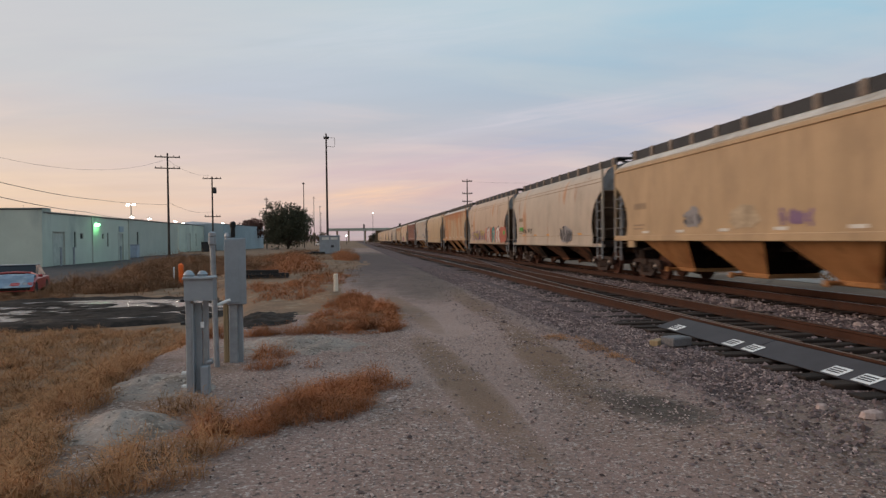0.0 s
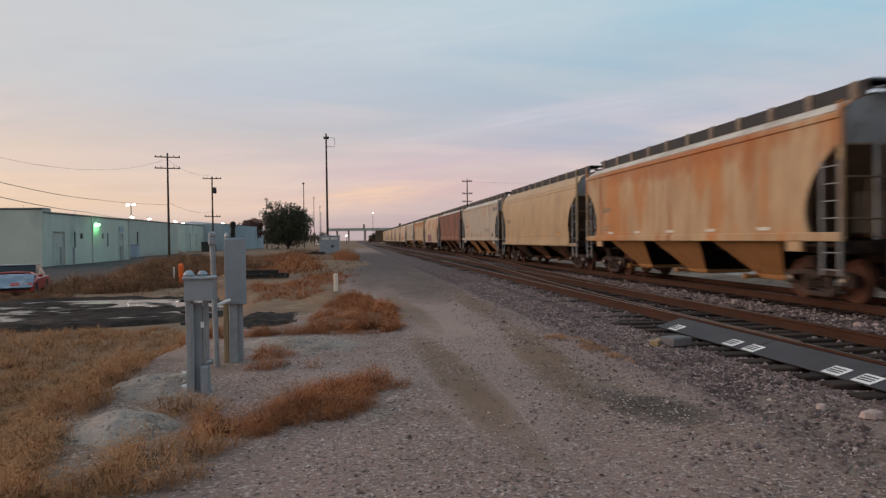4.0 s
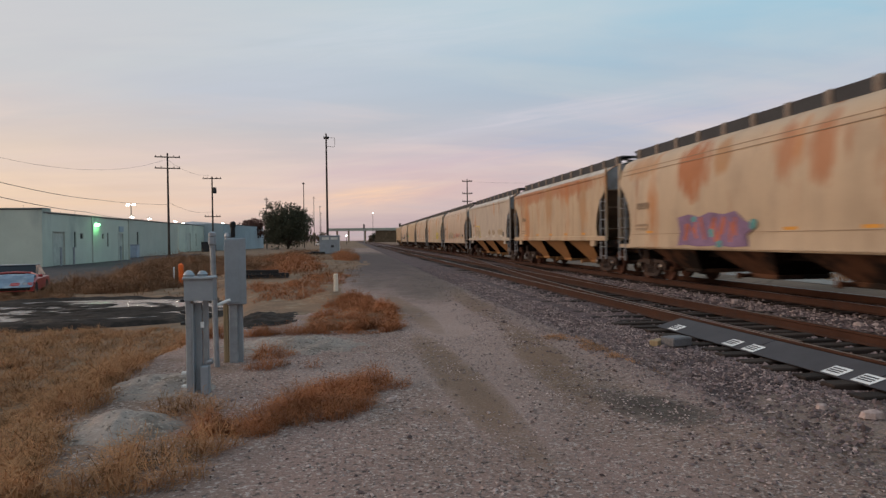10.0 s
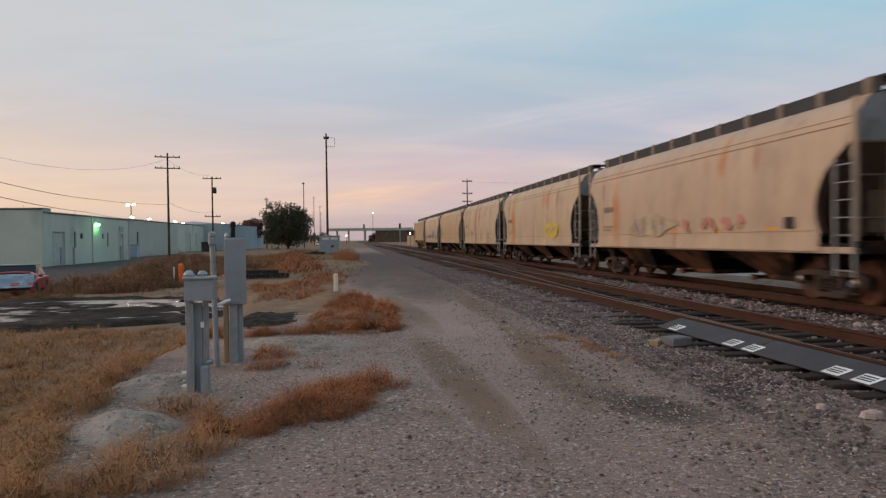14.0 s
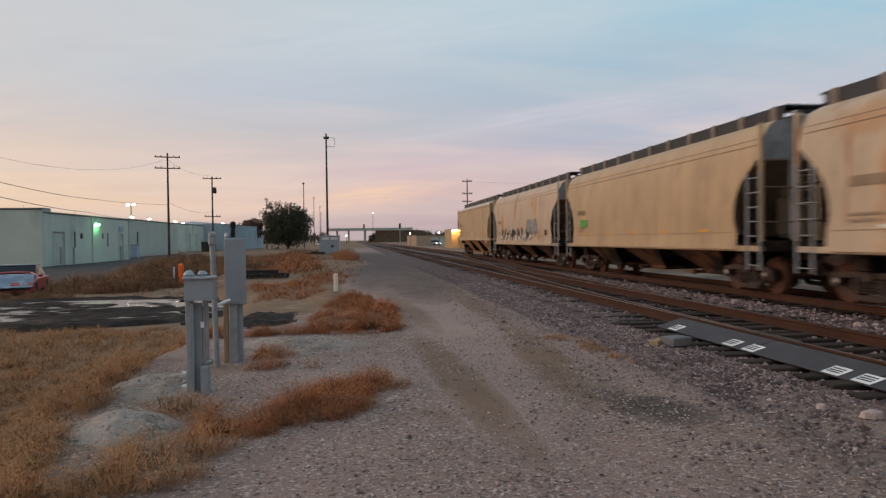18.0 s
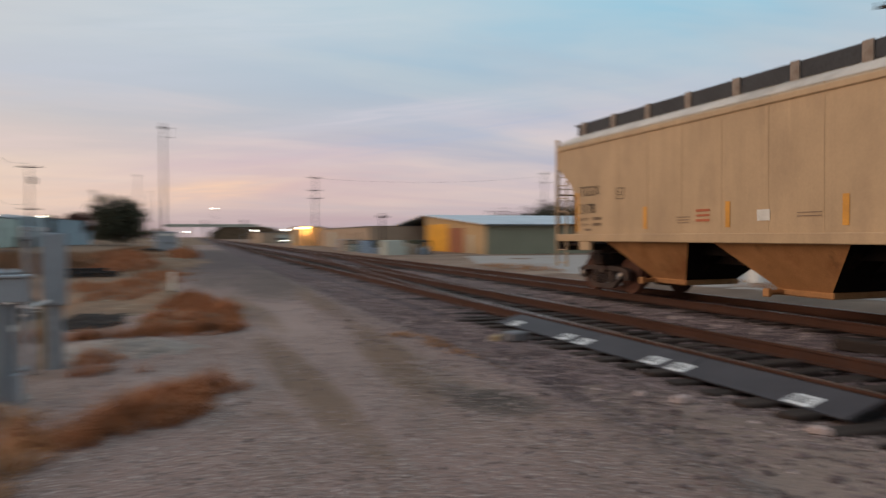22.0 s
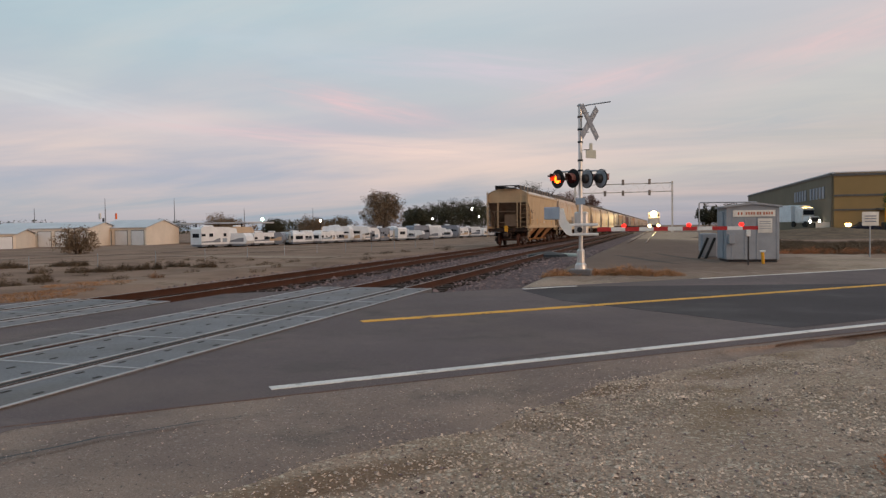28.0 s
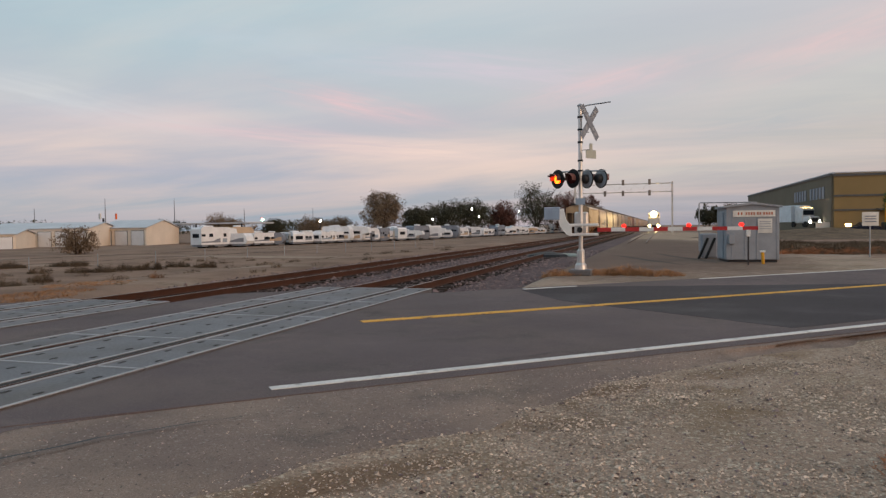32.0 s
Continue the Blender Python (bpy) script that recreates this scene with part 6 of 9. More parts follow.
def bed_z(x, y):
    return float(np.interp(x, [3.35, 3.8, 4.5, 5.2, 5.6, 8.1, 8.7, 9.2, 9.8, 13.4], [-0.2, -0.19, -0.17, -0.22, -0.24, -0.22, -0.20, -0.19, -0.22, -0.2])) + (0.05 * smooth01((y - 12.5) / 2.0) if 5.0 < x < 6.5 else 0)


def not_rail(x, y, r):
    return all(abs(x - q) > 0.10 for q in (XN1, XN2, XF1, XF2))


def fade(x, y, r):
    return r.random() < max(0.05, 1 - y / 40)


pebbles("ballast_stones", 42000, (3.3, 5.5), (2.7, 42), 0.024, "stone", "loose crushed ballast stones", 21, bed_z, lambda x, y, r: r.random() < max(0.12, 1.15 - y / 36) * (0.35 + 0.65 * smooth01((y - 4.5) / 2.5)))
pebbles("ballast_spill", 16000, (1.6, 3.9), (2.7, 30), 0.020, "stone", "ballast stones spilt on the gravel", 29, ground_z, lambda x, y, r: r.random() < ((x - 1.5) / 2.4) ** 2 * max(0.15, 1.15 - y / 30))
pebbles("ballast_stones_pale", 16000, (3.0, 5.5), (2.2, 26), 0.017, "stone_pale", "loose pale ballast stones", 22, bed_z)
pebbles("track_stones", 15000, (5.5, 13.4), (2.9, 34), 0.040, "stone", "crushed stones between the rails", 23, bed_z, not_rail)
pebbles("track_stones_pale", 2600, (8.1, 10.2), (3.4, 34), 0.036, "stone_pale", "pale stones between the tracks", 27, bed_z, not_rail)
pebbles("gravel_stones", 24000, (-1.2, 5.2), (2.6, 15), 0.012, "stone_pale", "loose gravel on the dirt road", 24, ground_z, lambda x, y, r: y > 3.2 and noise.noise((x * 0.9, y * 0.5, 2.0)) > -0.25)
pebbles("gravel_stones_back", 76000, (-5.5, 3.2), (-10.5, -1.7), 0.0115, "stone_cream", "loose pale gravel beside the road", 25, ground_z, lambda x, y, r: road_off(x, y) > -6.4 + 0.2 * (x < 0) and r.random() < 1.2 - max(0.0, (x - 1.6 + 0.3 * (-2.6 - y)) * 0.9) and noise.noise((x * 0.8, y * 0.8, 6.0)) > -0.12)
def shoulder_edge(x, y):
    q = x * ROAD.x + y * ROAD.y
    return float(np.interp(q, [-10, -8.1, -4.9, -2.0, -0.6, 0.3, 1.7, 3.9], [-6.6, -6.5, -6.1, -5.2, -4.42, -3.77, -2.88, -2.0]))


def shoulder_z(x, y):
    o, e = road_off(x, y), shoulder_edge(x, y)
    if o > e + 0.1:
        return max(ground_z(x, y), -0.13)
    return -0.034 - 0.05 * smooth01((o + 6.45) / max(0.3, e + 6.45))


pebbles("shoulder_gravel", 46000, (-4.0, 5.0), (-8.8, 0.6), 0.0070, "stone_cream", "pale gravel strewn over the crumbled shoulder", 35, shoulder_z,
        lambda x, y, r: road_off(x, y) > -6.45 and y < 0.9 * x - 1.8 + 2.0 * r.random() and r.random() < 0.04 + 0.96 * smooth01((road_off(x, y) - shoulder_edge(x, y) + 1.5 + 0.8 * noise.noise((x * 1.4, y * 1.4, 2))) / 2.0) ** 2)
pebbles("shoulder_grit", 9000, (-2.0, 5.0), (-8.5, 0.6), 0.0065, "stone_pale", "loose grit on the crumbled shoulder", 33, shoulder_z, lambda x, y, r: road_off(x, y) > -6.5 and y < 0.9 * x - 4.0)
pebbles("gravel_stones_dark", 18000, (-5.5, 4.6), (-9.5, 11), 0.013, "stone", "dark grit in the gravel", 26, ground_z, lambda x, y, r: abs(y) > 1.8 and not (x > 1.8 and y < 0) and r.random() < (0.4 if y > 0 else 0.6))
pebbles("back_ballast_stones", 9000, (2.6, 14), (-48, -16.8), 0.05, "stone", "crushed stones along the tracks", 28, lambda x, y: -0.2, lambda x, y, r: not_rail(x, y, r) and (x > 3.4 or y < -20))

# pale earth mounds on the bank
def mound(name, x, y, rx, ry, h, mat, label, seed):
    n, m_ = 48, 18
    vs = []
    for j in range(m_ + 1):
        r = j / m_
        for i in range(n):
            a = 2 * math.pi * i / n
            k = 1 + 0.22 * noise.noise((math.cos(a) * 1.3 + seed, math.sin(a) * 1.3, 0.0))
            px, py = x + rx * r * k * math.cos(a), y + ry * r * k * math.sin(a)
            vs.append((px, py, ground_z(px, py) + h * (1 - smooth01(r)) * (1 + 0.3 * noise.noise((px * 2.2, py * 2.2, seed))) - 0.03 * r + 0.055 * noise.noise((px * 4, py * 4, seed)) + 0.025 * noise.noise((px * 11, py * 11, seed))))
    fs = [(j * n + i, j * n + (i + 1) % n, (j + 1) * n + (i + 1) % n, (j + 1) * n + i) for j in range(1, m_) for i in range(n)] + [(0, n + (i + 1) % n, n + i) for i in range(n)]
    sh = Mesh().add(vs, fs)
    return solid(name, sh, mat, label, "earth mound", kind="structure", smooth=True)


mound("earth_mound_a", -1.98, 6.25, 0.70, 0.62, 0.15, "earth_pale", "pale caked earth mound on the bank", 1)
mound("earth_mound_b", -2.15, 8.1, 0.75, 1.0, 0.12, "earth_pale", "pale caked earth mound on the bank", 2)
mound("earth_mound_c", -0.9, 10.8, 1.5, 1.2, 0.10, "earth_pale", "pale gravelly earth mound", 3)
mound("earth_mound_d", 0.0, 14.2, 1.3, 2.0, 0.12, "field_soil", "low mound under dried weeds", 4)
mound("earth_mound_e", -0.7, 19.5, 0.8, 2.5, 0.16, "field_soil", "low brown earth mound", 5)
mound("earth_mound_f", -2.5, 46.0, 4.0, 14.0, 0.25, "field_soil", "low brown earth mound", 6)

# ---- wet ground: dark soil with puddles ----
def soil_sheet(name, label, cx, cy, rx, ry, level, swell, stretch_, seed):
    """Churned soil over an uneven round outline; its hollows reach below the level."""
    n, m_ = 110, 64
    vs = []
    for j in range(m_ + 1):
        r = j / m_
        for i in range(n):
            a = 2 * math.pi * i / n
            k = 1 + 0.30 * noise.noise((math.cos(a) * 1.5 + seed, math.sin(a) * 1.5, 0.0)) + 0.10 * noise.noise((math.cos(a) * 5, math.sin(a) * 5, seed))
            px, py = cx + rx * r * k * math.cos(a), cy + ry * r * k * math.sin(a)
            z = level + swell * (noise.noise((px * stretch_, py * 0.75, seed)) + 0.75 * noise.noise((px * 1.1, py * 3.0, seed + 4)) + 0.55 * noise.noise((px * 1.8, py * 5.5, seed)) + 0.15)
            e = smooth01((r - 0.86) / 0.14)
            vs.append((px, py, z * (1 - e) + (ground_z(px, py) - 0.04) * e))
    fs = [(j * n + i, j * n + (i + 1) % n, (j + 1) * n + (i + 1) % n, (j + 1) * n + i) for j in range(1, m_) for i in range(n)] + [(0, n + (i + 1) % n, n + i) for i in range(n)]
    return solid(name, Mesh().add(vs, fs), "soil_dark", label, "ground", kind="structure", smooth=True)


soil_sheet("wet_soil", "dark wet churned soil", -8.6, 21.9, 6.6, 4.9, -0.43, 0.085, 0.22, 3)
mound("burnt_patch", -1.85, 14.7, 1.05, 2.0, 0.07, "soil_dark", "patch of dark burnt soil", 9)
pool = [(-8.6 + 5.4 * math.cos(2 * math.pi * i / 40) * (1 + 0.12 * math.sin(3 * i)), 21.6 + 3.3 * math.sin(2 * math.pi * i / 40)) for i in range(40)]
solid("puddle", Mesh().flat(pool, -0.50, -0.417), "water", "shallow puddles reflecting the pale sky", "puddle", kind="structure")

# ---- signal boxes on posts beside the road ----
ped = thing("junction_box", "grey metal junction box on two galvanised posts", "junction box")
bx, by, bz = -1.62, 7.68, ground_z(-1.62, 7.68)
part("channel_post", Mesh().box((bx - 0.10, by, bz + 0.58), (0.065, 0.11, 1.28), bev=0.008), "galvanised", ped)
part("post_cap", Mesh().lathe([(0.055, 0), (0.06, 0.03), (0.04, 0.06), (0.015, 0.075)], Matrix.Translation((bx - 0.10, by, bz + 1.22)), 14), "galvanised", ped, smooth=True)
part("web_plate", Mesh().box((bx - 0.02, by + 0.03, bz + 0.45), (0.08, 0.05, 1.0), bev=0.005).box((bx - 0.055, by - 0.03, bz + 0.45), (0.02, 0.12, 1.0)), "cabinet_grey", ped)
part("post", Mesh().box((bx + 0.055, by + 0.05, bz + 0.5), (0.055, 0.05, 1.05), bev=0.006), "galvanised", ped)
part("label_plate", Mesh().box((bx + 0.03, by - 0.01, bz + 0.72), (0.035, 0.01, 0.06)), "label_white", ped)
bxp = part("box", Mesh().add([(bx + u * 0.145 + 0.015, by + w * 0.10, bz + z) for z, in ((0.98,), (1.20,)) for u, w in ((-1, -1), (1, -1), (1, 1), (-1, 1))], [(3, 2, 1, 0), (4, 5, 6, 7), (0, 1, 5, 4), (1, 2, 6, 5), (2, 3, 7, 6), (3, 0, 4, 7)]), "cabinet_grey", ped)
part("lid", Mesh().box((bx + 0.015, by, bz + 1.215), (0.315, 0.25, 0.03), bev=0.008), "galvanised", bxp)
part("dome_cap", Mesh().lathe([(0.05, 0), (0.055, 0.025), (0.03, 0.055), (0.0, 0.06)], Matrix.Translation((bx + 0.03, by + 0.04, bz + 1.23)), 14), "galvanised", ped, smooth=True)
for z in (0.98, 0.86, 0.74, 0.22, 0.08):
    part("bolt", Mesh().box((bx - 0.15, by - 0.02, bz + z), (0.07, 0.05, 0.03), bev=0.006), "label_white" if z < 0.3 else "dark_metal", ped)
part("conduit_box", Mesh().box((bx + 0.055, by - 0.02, bz + 0.14), (0.085, 0.12, 0.30), bev=0.01), "cabinet_grey", ped)
part("elbow", Mesh().rod((bx + 0.08, by - 0.02, bz + 0.32), (bx + 0.135, by - 0.02, bz + 0.34), 0.03), "galvanised", ped)

pip = thing("conduit_pipe", "thin galvanised conduit pipe with a small head", "conduit")
px_, py_ = -1.74, 9.22
pz_ = ground_z(px_, py_)
part("pipe", Mesh().rod((px_, py_, pz_ - 0.05), (px_ - 0.03, py_, pz_ + 1.55), 0.035, n=12), "galvanised", pip, smooth=True)
part("head", Mesh().box((px_ - 0.03, py_, pz_ + 1.60), (0.09, 0.10, 0.12), bev=0.02), "cabinet_grey", pip)
part("cap", Mesh().lathe([(0.05, 0), (0.05, 0.04), (0.02, 0.06)], Matrix.Translation((px_ - 0.03, py_, pz_ + 1.66)), 10), "galvanised", pip)
part("bracket", Mesh().rod((px_, py_, pz_ + 0.78), (px_ + 0.16, py_ + 0.1, pz_ + 0.84), 0.02), "label_white", pip)

cab = thing("signal_cabinet", "grey steel signal cabinet on posts with a black antenna", "cabinet")
cx_, cy_ = -1.56, 9.50
cz_ = ground_z(cx_, cy_)
part("cabinet", Mesh().box((cx_ + 0.025, cy_, cz_ + 1.20), (0.25, 0.20, 0.87), rz=radians(14), bev=0.012), "cabinet_grey", cab)
dr = part("cabinet_door", Mesh().box((cx_ + 0.0, cy_ - 0.112, cz_ + 1.20), (0.19, 0.02, 0.82), rz=radians(14), bev=0.006), "cabinet_grey", cab)
part("placard", Mesh().box((cx_ + 0.152, cy_ - 0.0, cz_ + 1.24), (0.006, 0.06, 0.13), rz=radians(14)), "label_white", cab)
part("angle_post", Mesh().box((cx_ - 0.01, cy_, cz_ + 0.36), (0.11, 0.09, 0.90), bev=0.008), "galvanised", cab)
part("angle_post", Mesh().box((cx_ + 0.07, cy_ + 0.05, cz_ + 0.36), (0.06, 0.06, 0.90), bev=0.006), "cabinet_grey", cab)
part("timber_post", Mesh().box((cx_ - 0.115, cy_ + 0.06, cz_ + 0.36), (0.06, 0.09, 0.86), bev=0.006), "wood_post", cab)
part("antenna", Mesh().lathe([(0.03, 0), (0.03, 0.13), (0.04, 0.14), (0.04, 0.19), (0.02, 0.21)], Matrix.Translation((cx_ + 0.0, cy_, cz_ + 1.64)), 12), "black_plastic", cab, "black stub antenna")
part("lifting_eye", Mesh().lathe([(0.04, 0), (0.045, 0.03), (0.03, 0.07), (0.0, 0.075)], Matrix.Translation((cx_ - 0.07, cy_, cz_ + 1.63)), 12), "galvanised", cab)

# ---- small things on the ground ----
mk = thing("marker_post", "short cream plastic marker post", "marker post")
part("tube", Mesh().rod((-0.55, 22, ground_z(-0.55, 22) - 0.05), (-0.55, 22, 0.43), 0.07, n=14), "wall_cream", mk, smooth=True)
part("cap", Mesh().lathe([(0.075, 0), (0.075, 0.02), (0.04, 0.04)], Matrix.Translation((-0.55, 22, 0.42)), 12), "wall_cream", mk)
om = thing("cable_marker", "orange cable marker with a white stake", "marker post")
part("marker", Mesh().lathe([(0.11, 0), (0.11, 0.75), (0.12, 0.8), (0.12, 1.02), (0.04, 1.10)], Matrix.Translation((-8.1, 34.6, -0.6)), 12), "orange_plastic", om)
part("stake", Mesh().box((-8.4, 34.5, -0.15), (0.06, 0.04, 1.0)), "label_white", om)
rp = thing("rail_stack", "stack of dark steel rails on the ground", "rail stack")
for i in range(4):
    part("rail_length", Mesh().along_x([(u * 1.2 + 30.9 + 0.16 * (i % 3), w * 1.2 + (0.12 if i < 3 else 0.26)) for u, w in RAIL], -5.2, -2.75 - 0.15 * i), "dark_metal", rp)
bl_ = thing("concrete_block", "broken grey concrete block on wooden scraps", "concrete block")
part("block", Mesh().box((4.80, 10.05, -0.10), (0.36, 0.30, 0.14), rz=0.3, bev=0.02), "panel_concrete", bl_)
part("timber_scrap", Mesh().box((4.58, 10.2, -0.14), (0.30, 0.14, 0.10), rz=0.7, bev=0.01), "wood_post", bl_)
for k, (x, y, s) in enumerate(((4.55, 5.7, 0.11), (4.35, 6.1, 0.08), (5.0, 4.5, 0.10), (4.9, 3.6, 0.12), (9.1, 15.9, 0.16), (9.0, 11.6, 0.10), (9.3, 9.6, 0.09), (0.35, 6.9, 0.06), (5.05, 2.0, 0.08))):
    m = Matrix.Translation((x, y, bed_z(x, y) + s * 0.35 if x > 3.4 else ground_z(x, y) + s * 0.3)) @ Matrix.Rotation(k, 4, "Z")
    solid("rock", Mesh().lathe([(0.3 * s, -0.5 * s), (0.9 * s, -0.2 * s), (0.75 * s, 0.35 * s), (0.3 * s, 0.55 * s)], m @ Matrix.Diagonal((1.2, 0.8, 0.8, 1)), 7), "stone_pale", "loose pale rock beside the track", "rock", "loose rocks")
# spare ties and plates between the tracks
for k, (x, y, a) in enumerate(((9.0, 7.2, 0.15), (9.2, 6.3, -0.2), (8.9, 5.4, 0.3))):
    solid("scrap_tie", Mesh().box((x, y, -0.10), (0.34, 1.1, 0.17), rz=a, bev=0.02), "tie_wood", "dark scrap timber between the tracks", "timber", "scrap timbers")


# ---- poles and wires ----
def utility_pole(x, y, h, arms=((0.4, 1.2),), label="dark wooden utility pole with crossarms", lean=0.0, drum=False, r=0.16, rz=0.0):
    z0 = ground_z(x, y)
    p = thing("utility_pole", label, "utility pole", group="utility poles")
    part("shaft", Mesh().rod((x, y, z0 - 0.2), (x + lean, y, z0 + h), r, r * 0.6, n=10), "pole_wood", p, smooth=True)
    for drop, half in arms:
        c_, s_ = math.cos(rz), math.sin(rz)
        a = part("crossarm", Mesh().box((x + lean, y, z0 + h - drop), (half * 2, 0.12, 0.13), rz=rz), "pole_wood", p)
        for q in (-0.92, -0.5, 0.5, 0.92):
            part("insulator", Mesh().lathe([(0.04, 0), (0.07, 0.04), (0.05, 0.10), (0.06, 0.15), (0.02, 0.19)], Matrix.Translation((x + lean + q * half * c_, y + q * half * s_, z0 + h - drop + 0.06)), 8), "dark_metal", a)
    if drum:
        part("transformer", Mesh().lathe([(0.26, 0), (0.3, 0.05), (0.3, 0.85), (0.2, 0.95)], Matrix.Translation((x + 0.35, y, z0 + h - 2.6)), 14), "dark_metal", p, "grey transformer can")
    return p


utility_pole(-22.96, 92.18, 13.3, ((0.5, 1.5), (1.9, 1.5)), rz=0.25)
utility_pole(-21.56, 112.96, 12.2, ((0.3, 1.4), (6.2, 1.2)), "wooden utility pole with a transformer can", drum=True)
utility_pole(-3.0, 84.95, 14.3, ((0.6, 0.3),), "tall slim wooden pole with a side bracket", r=0.15)
utility_pole(-14.8, 219.5, 20.0, ((0.5, 0.4),))
utility_pole(-22.4, 188.7, 13.6, ((0.6, 0.5),))
utility_pole(-16.1, 299.6, 20.5, ((0.6, 0.5),))
utility_pole(-15.9, 349.6, 19.0, ((0.6, 0.5),))
utility_pole(-19.0, 430.0, 19.0, ((0.6, 0.5),))
utility_pole(20.2, 123.4, 12.3, ((0.4, 0.9), (2.6, 0.9), (4.0, 0.9)), "wooden utility pole with three crossarms")
utility_pole(21.5, 82.2, 4.5, ((0.5, 0.6),), drum=False)
utility_pole(69.9, 132.8, 15.2, ((0.5, 0.8), (2.4, 0.8), (7.0, 0.8)))
PA = utility_pole(28.7, 21.8, 12.0, ((0.45, 1.05),), "thick wooden utility pole with one crossarm", r=0.22, rz=-0.9)
utility_pole(28.2, 22.6, 10.0, ((0.2, 0.2),), "stub wooden pole beside the power pole", r=0.2)
utility_pole(62.0, 36.0, 9.0, ((0.4, 1.4),), "far wooden pole with a wide crossarm", rz=-0.9)
bk = part("side_bracket", Mesh().tube([(-3.0, 84.95, 13.7), (-2.0, 84.95, 13.7), (-2.0, 84.95, 12.6), (-3.0, 84.95, 12.7)], 0.03), "pole_wood", bpy.data.objects["utility_pole.002"])


def sag(a, b, drop, n=12):
    return [(a[0] + (b[0] - a[0]) * t, a[1] + (b[1] - a[1]) * t, a[2] + (b[2] - a[2]) * t - drop * 4 * t * (1 - t)) for t in (i / n for i in range(n + 1))]


wires = thing("overhead_wires", "thin dark overhead wires between the poles", "wires")
for a, b, dr_, rad in (((-21.0, 40.0, 5.5), (-26.8, 79.1, 6.16), 0.25, 0.026), ((-26.8, 79.1, 6.16), (-22.96, 92.18, 6.3), 0.15, 0.02), ((-21.0, 40.0, 4.7), (-28.3, 79.3, 4.9), 0.2, 0.028), ((-28.3, 79.3, 4.9), (-31.0, 110.0, 5.0), 0.2, 0.02), ((-26.0, 55.0, 8.0), (-22.96, 92.18, 12.0), 1.2, 0.012), ((-22.96, 92.18, 11.9), (-21.56, 112.96, 11.9), 0.7, 0.014), ((-22.96, 92.18, 6.6), (-21.56, 112.96, 6.2), 0.6, 0.016), ((20.2, 123.4, 11.6), (69.9, 132.8, 14), 1.0, 0.012),
                       ((28.7, 21.8, 11.6), (62, 36, 8.4), 0.8, 0.010), ((28.2, 22.6, 9.6), (62, 36, 8.0), 0.8, 0.010)):
    part("wire", Mesh().tube(sag(a, b, dr_), rad, 4), "wire", wires)


# ---- trees ----
def tree(x, y, h, w, leaf, label, seed, base=None, clumps=60, leaves=34, size=0.5, trunk=0.25, bare=False, boxy=2.0):
    rng_ = random.Random(seed)
    z0 = ground_z(x, y) if base is None else base
    t = thing("tree", label, "tree")
    wood = Mesh()
    wood.rod((x, y, z0 - 0.3), (x + 0.1, y, z0 + h * trunk), 0.035 * h, 0.024 * h, n=8)
    tips = []
    for i in range(9):
        a = 6.283 * i / 9 + rng_.uniform(-0.3, 0.3)
        r = w * 0.34 * rng_.uniform(0.5, 1.0)
        q = (x + r * math.cos(a), y + r * math.sin(a), z0 + h * rng_.uniform(0.55, 0.85))
        wood.rod((x + 0.1, y, z0 + h * trunk * rng_.uniform(0.75, 1)), q, 0.016 * h, 0.005 * h, n=6)
        for _ in range(3):
            e = (q[0] + rng_.uniform(-1, 1) * w * 0.14, q[1] + rng_.uniform(-1, 1) * w * 0.14, q[2] + rng_.uniform(0.0, 0.16) * h)
            wood.rod(q, e, 0.006 * h, 0.002 * h, n=5)
            tips.append(e)
    part("trunk", wood, "bark", t)
    crown = Mesh()
    for i in range(clumps):
        a, u = rng_.uniform(0, 6.283), rng_.uniform(-1, 1)
        rr = rng_.random() ** 0.4
        s = (1 - abs(u) ** boxy) ** (1 / boxy)
        k = 1 + 0.45 * noise.noise((math.cos(a) * 1.6 + seed, math.sin(a) * 1.6, u * 1.6))
        cx, cy, cz = x + 0.5 * w * 0.86 * rr * s * math.cos(a) * k, y + 0.5 * w * 0.86 * rr * s * math.sin(a) * k, z0 + h * (0.5 + trunk * 0.42) + (0.5 - trunk * 0.42) * h * 0.9 * rr * u * k
        cr = w * 0.10 * rng_.uniform(0.6, 1.25)
        for _ in range(leaves if not bare else leaves // 4):
            p_ = Vector([max(-1.3, min(1.3, rng_.gauss(0, s_))) for s_ in (1, 1, 0.8)]) * cr * 0.6
            d1 = Vector((rng_.uniform(-1, 1), rng_.uniform(-1, 1), rng_.uniform(-1, 1))).normalized() * size * rng_.uniform(0.5, 1)
            d2 = Vector((rng_.uniform(-1, 1), rng_.uniform(-1, 1), rng_.uniform(-1, 1))).normalized() * size * 0.6
            c = Vector((cx, cy, cz)) + p_
            crown.add([c - d1, c + d2 * 0.5, c + d1, c - d2 * 0.5], [(0, 1, 2, 3)])
    me = bpy.data.meshes.new("crown")
    me.from_pydata(crown.v, [], crown.f)
    me.materials.append(M[leaf])
    part("crown", me, None, t)
    return t


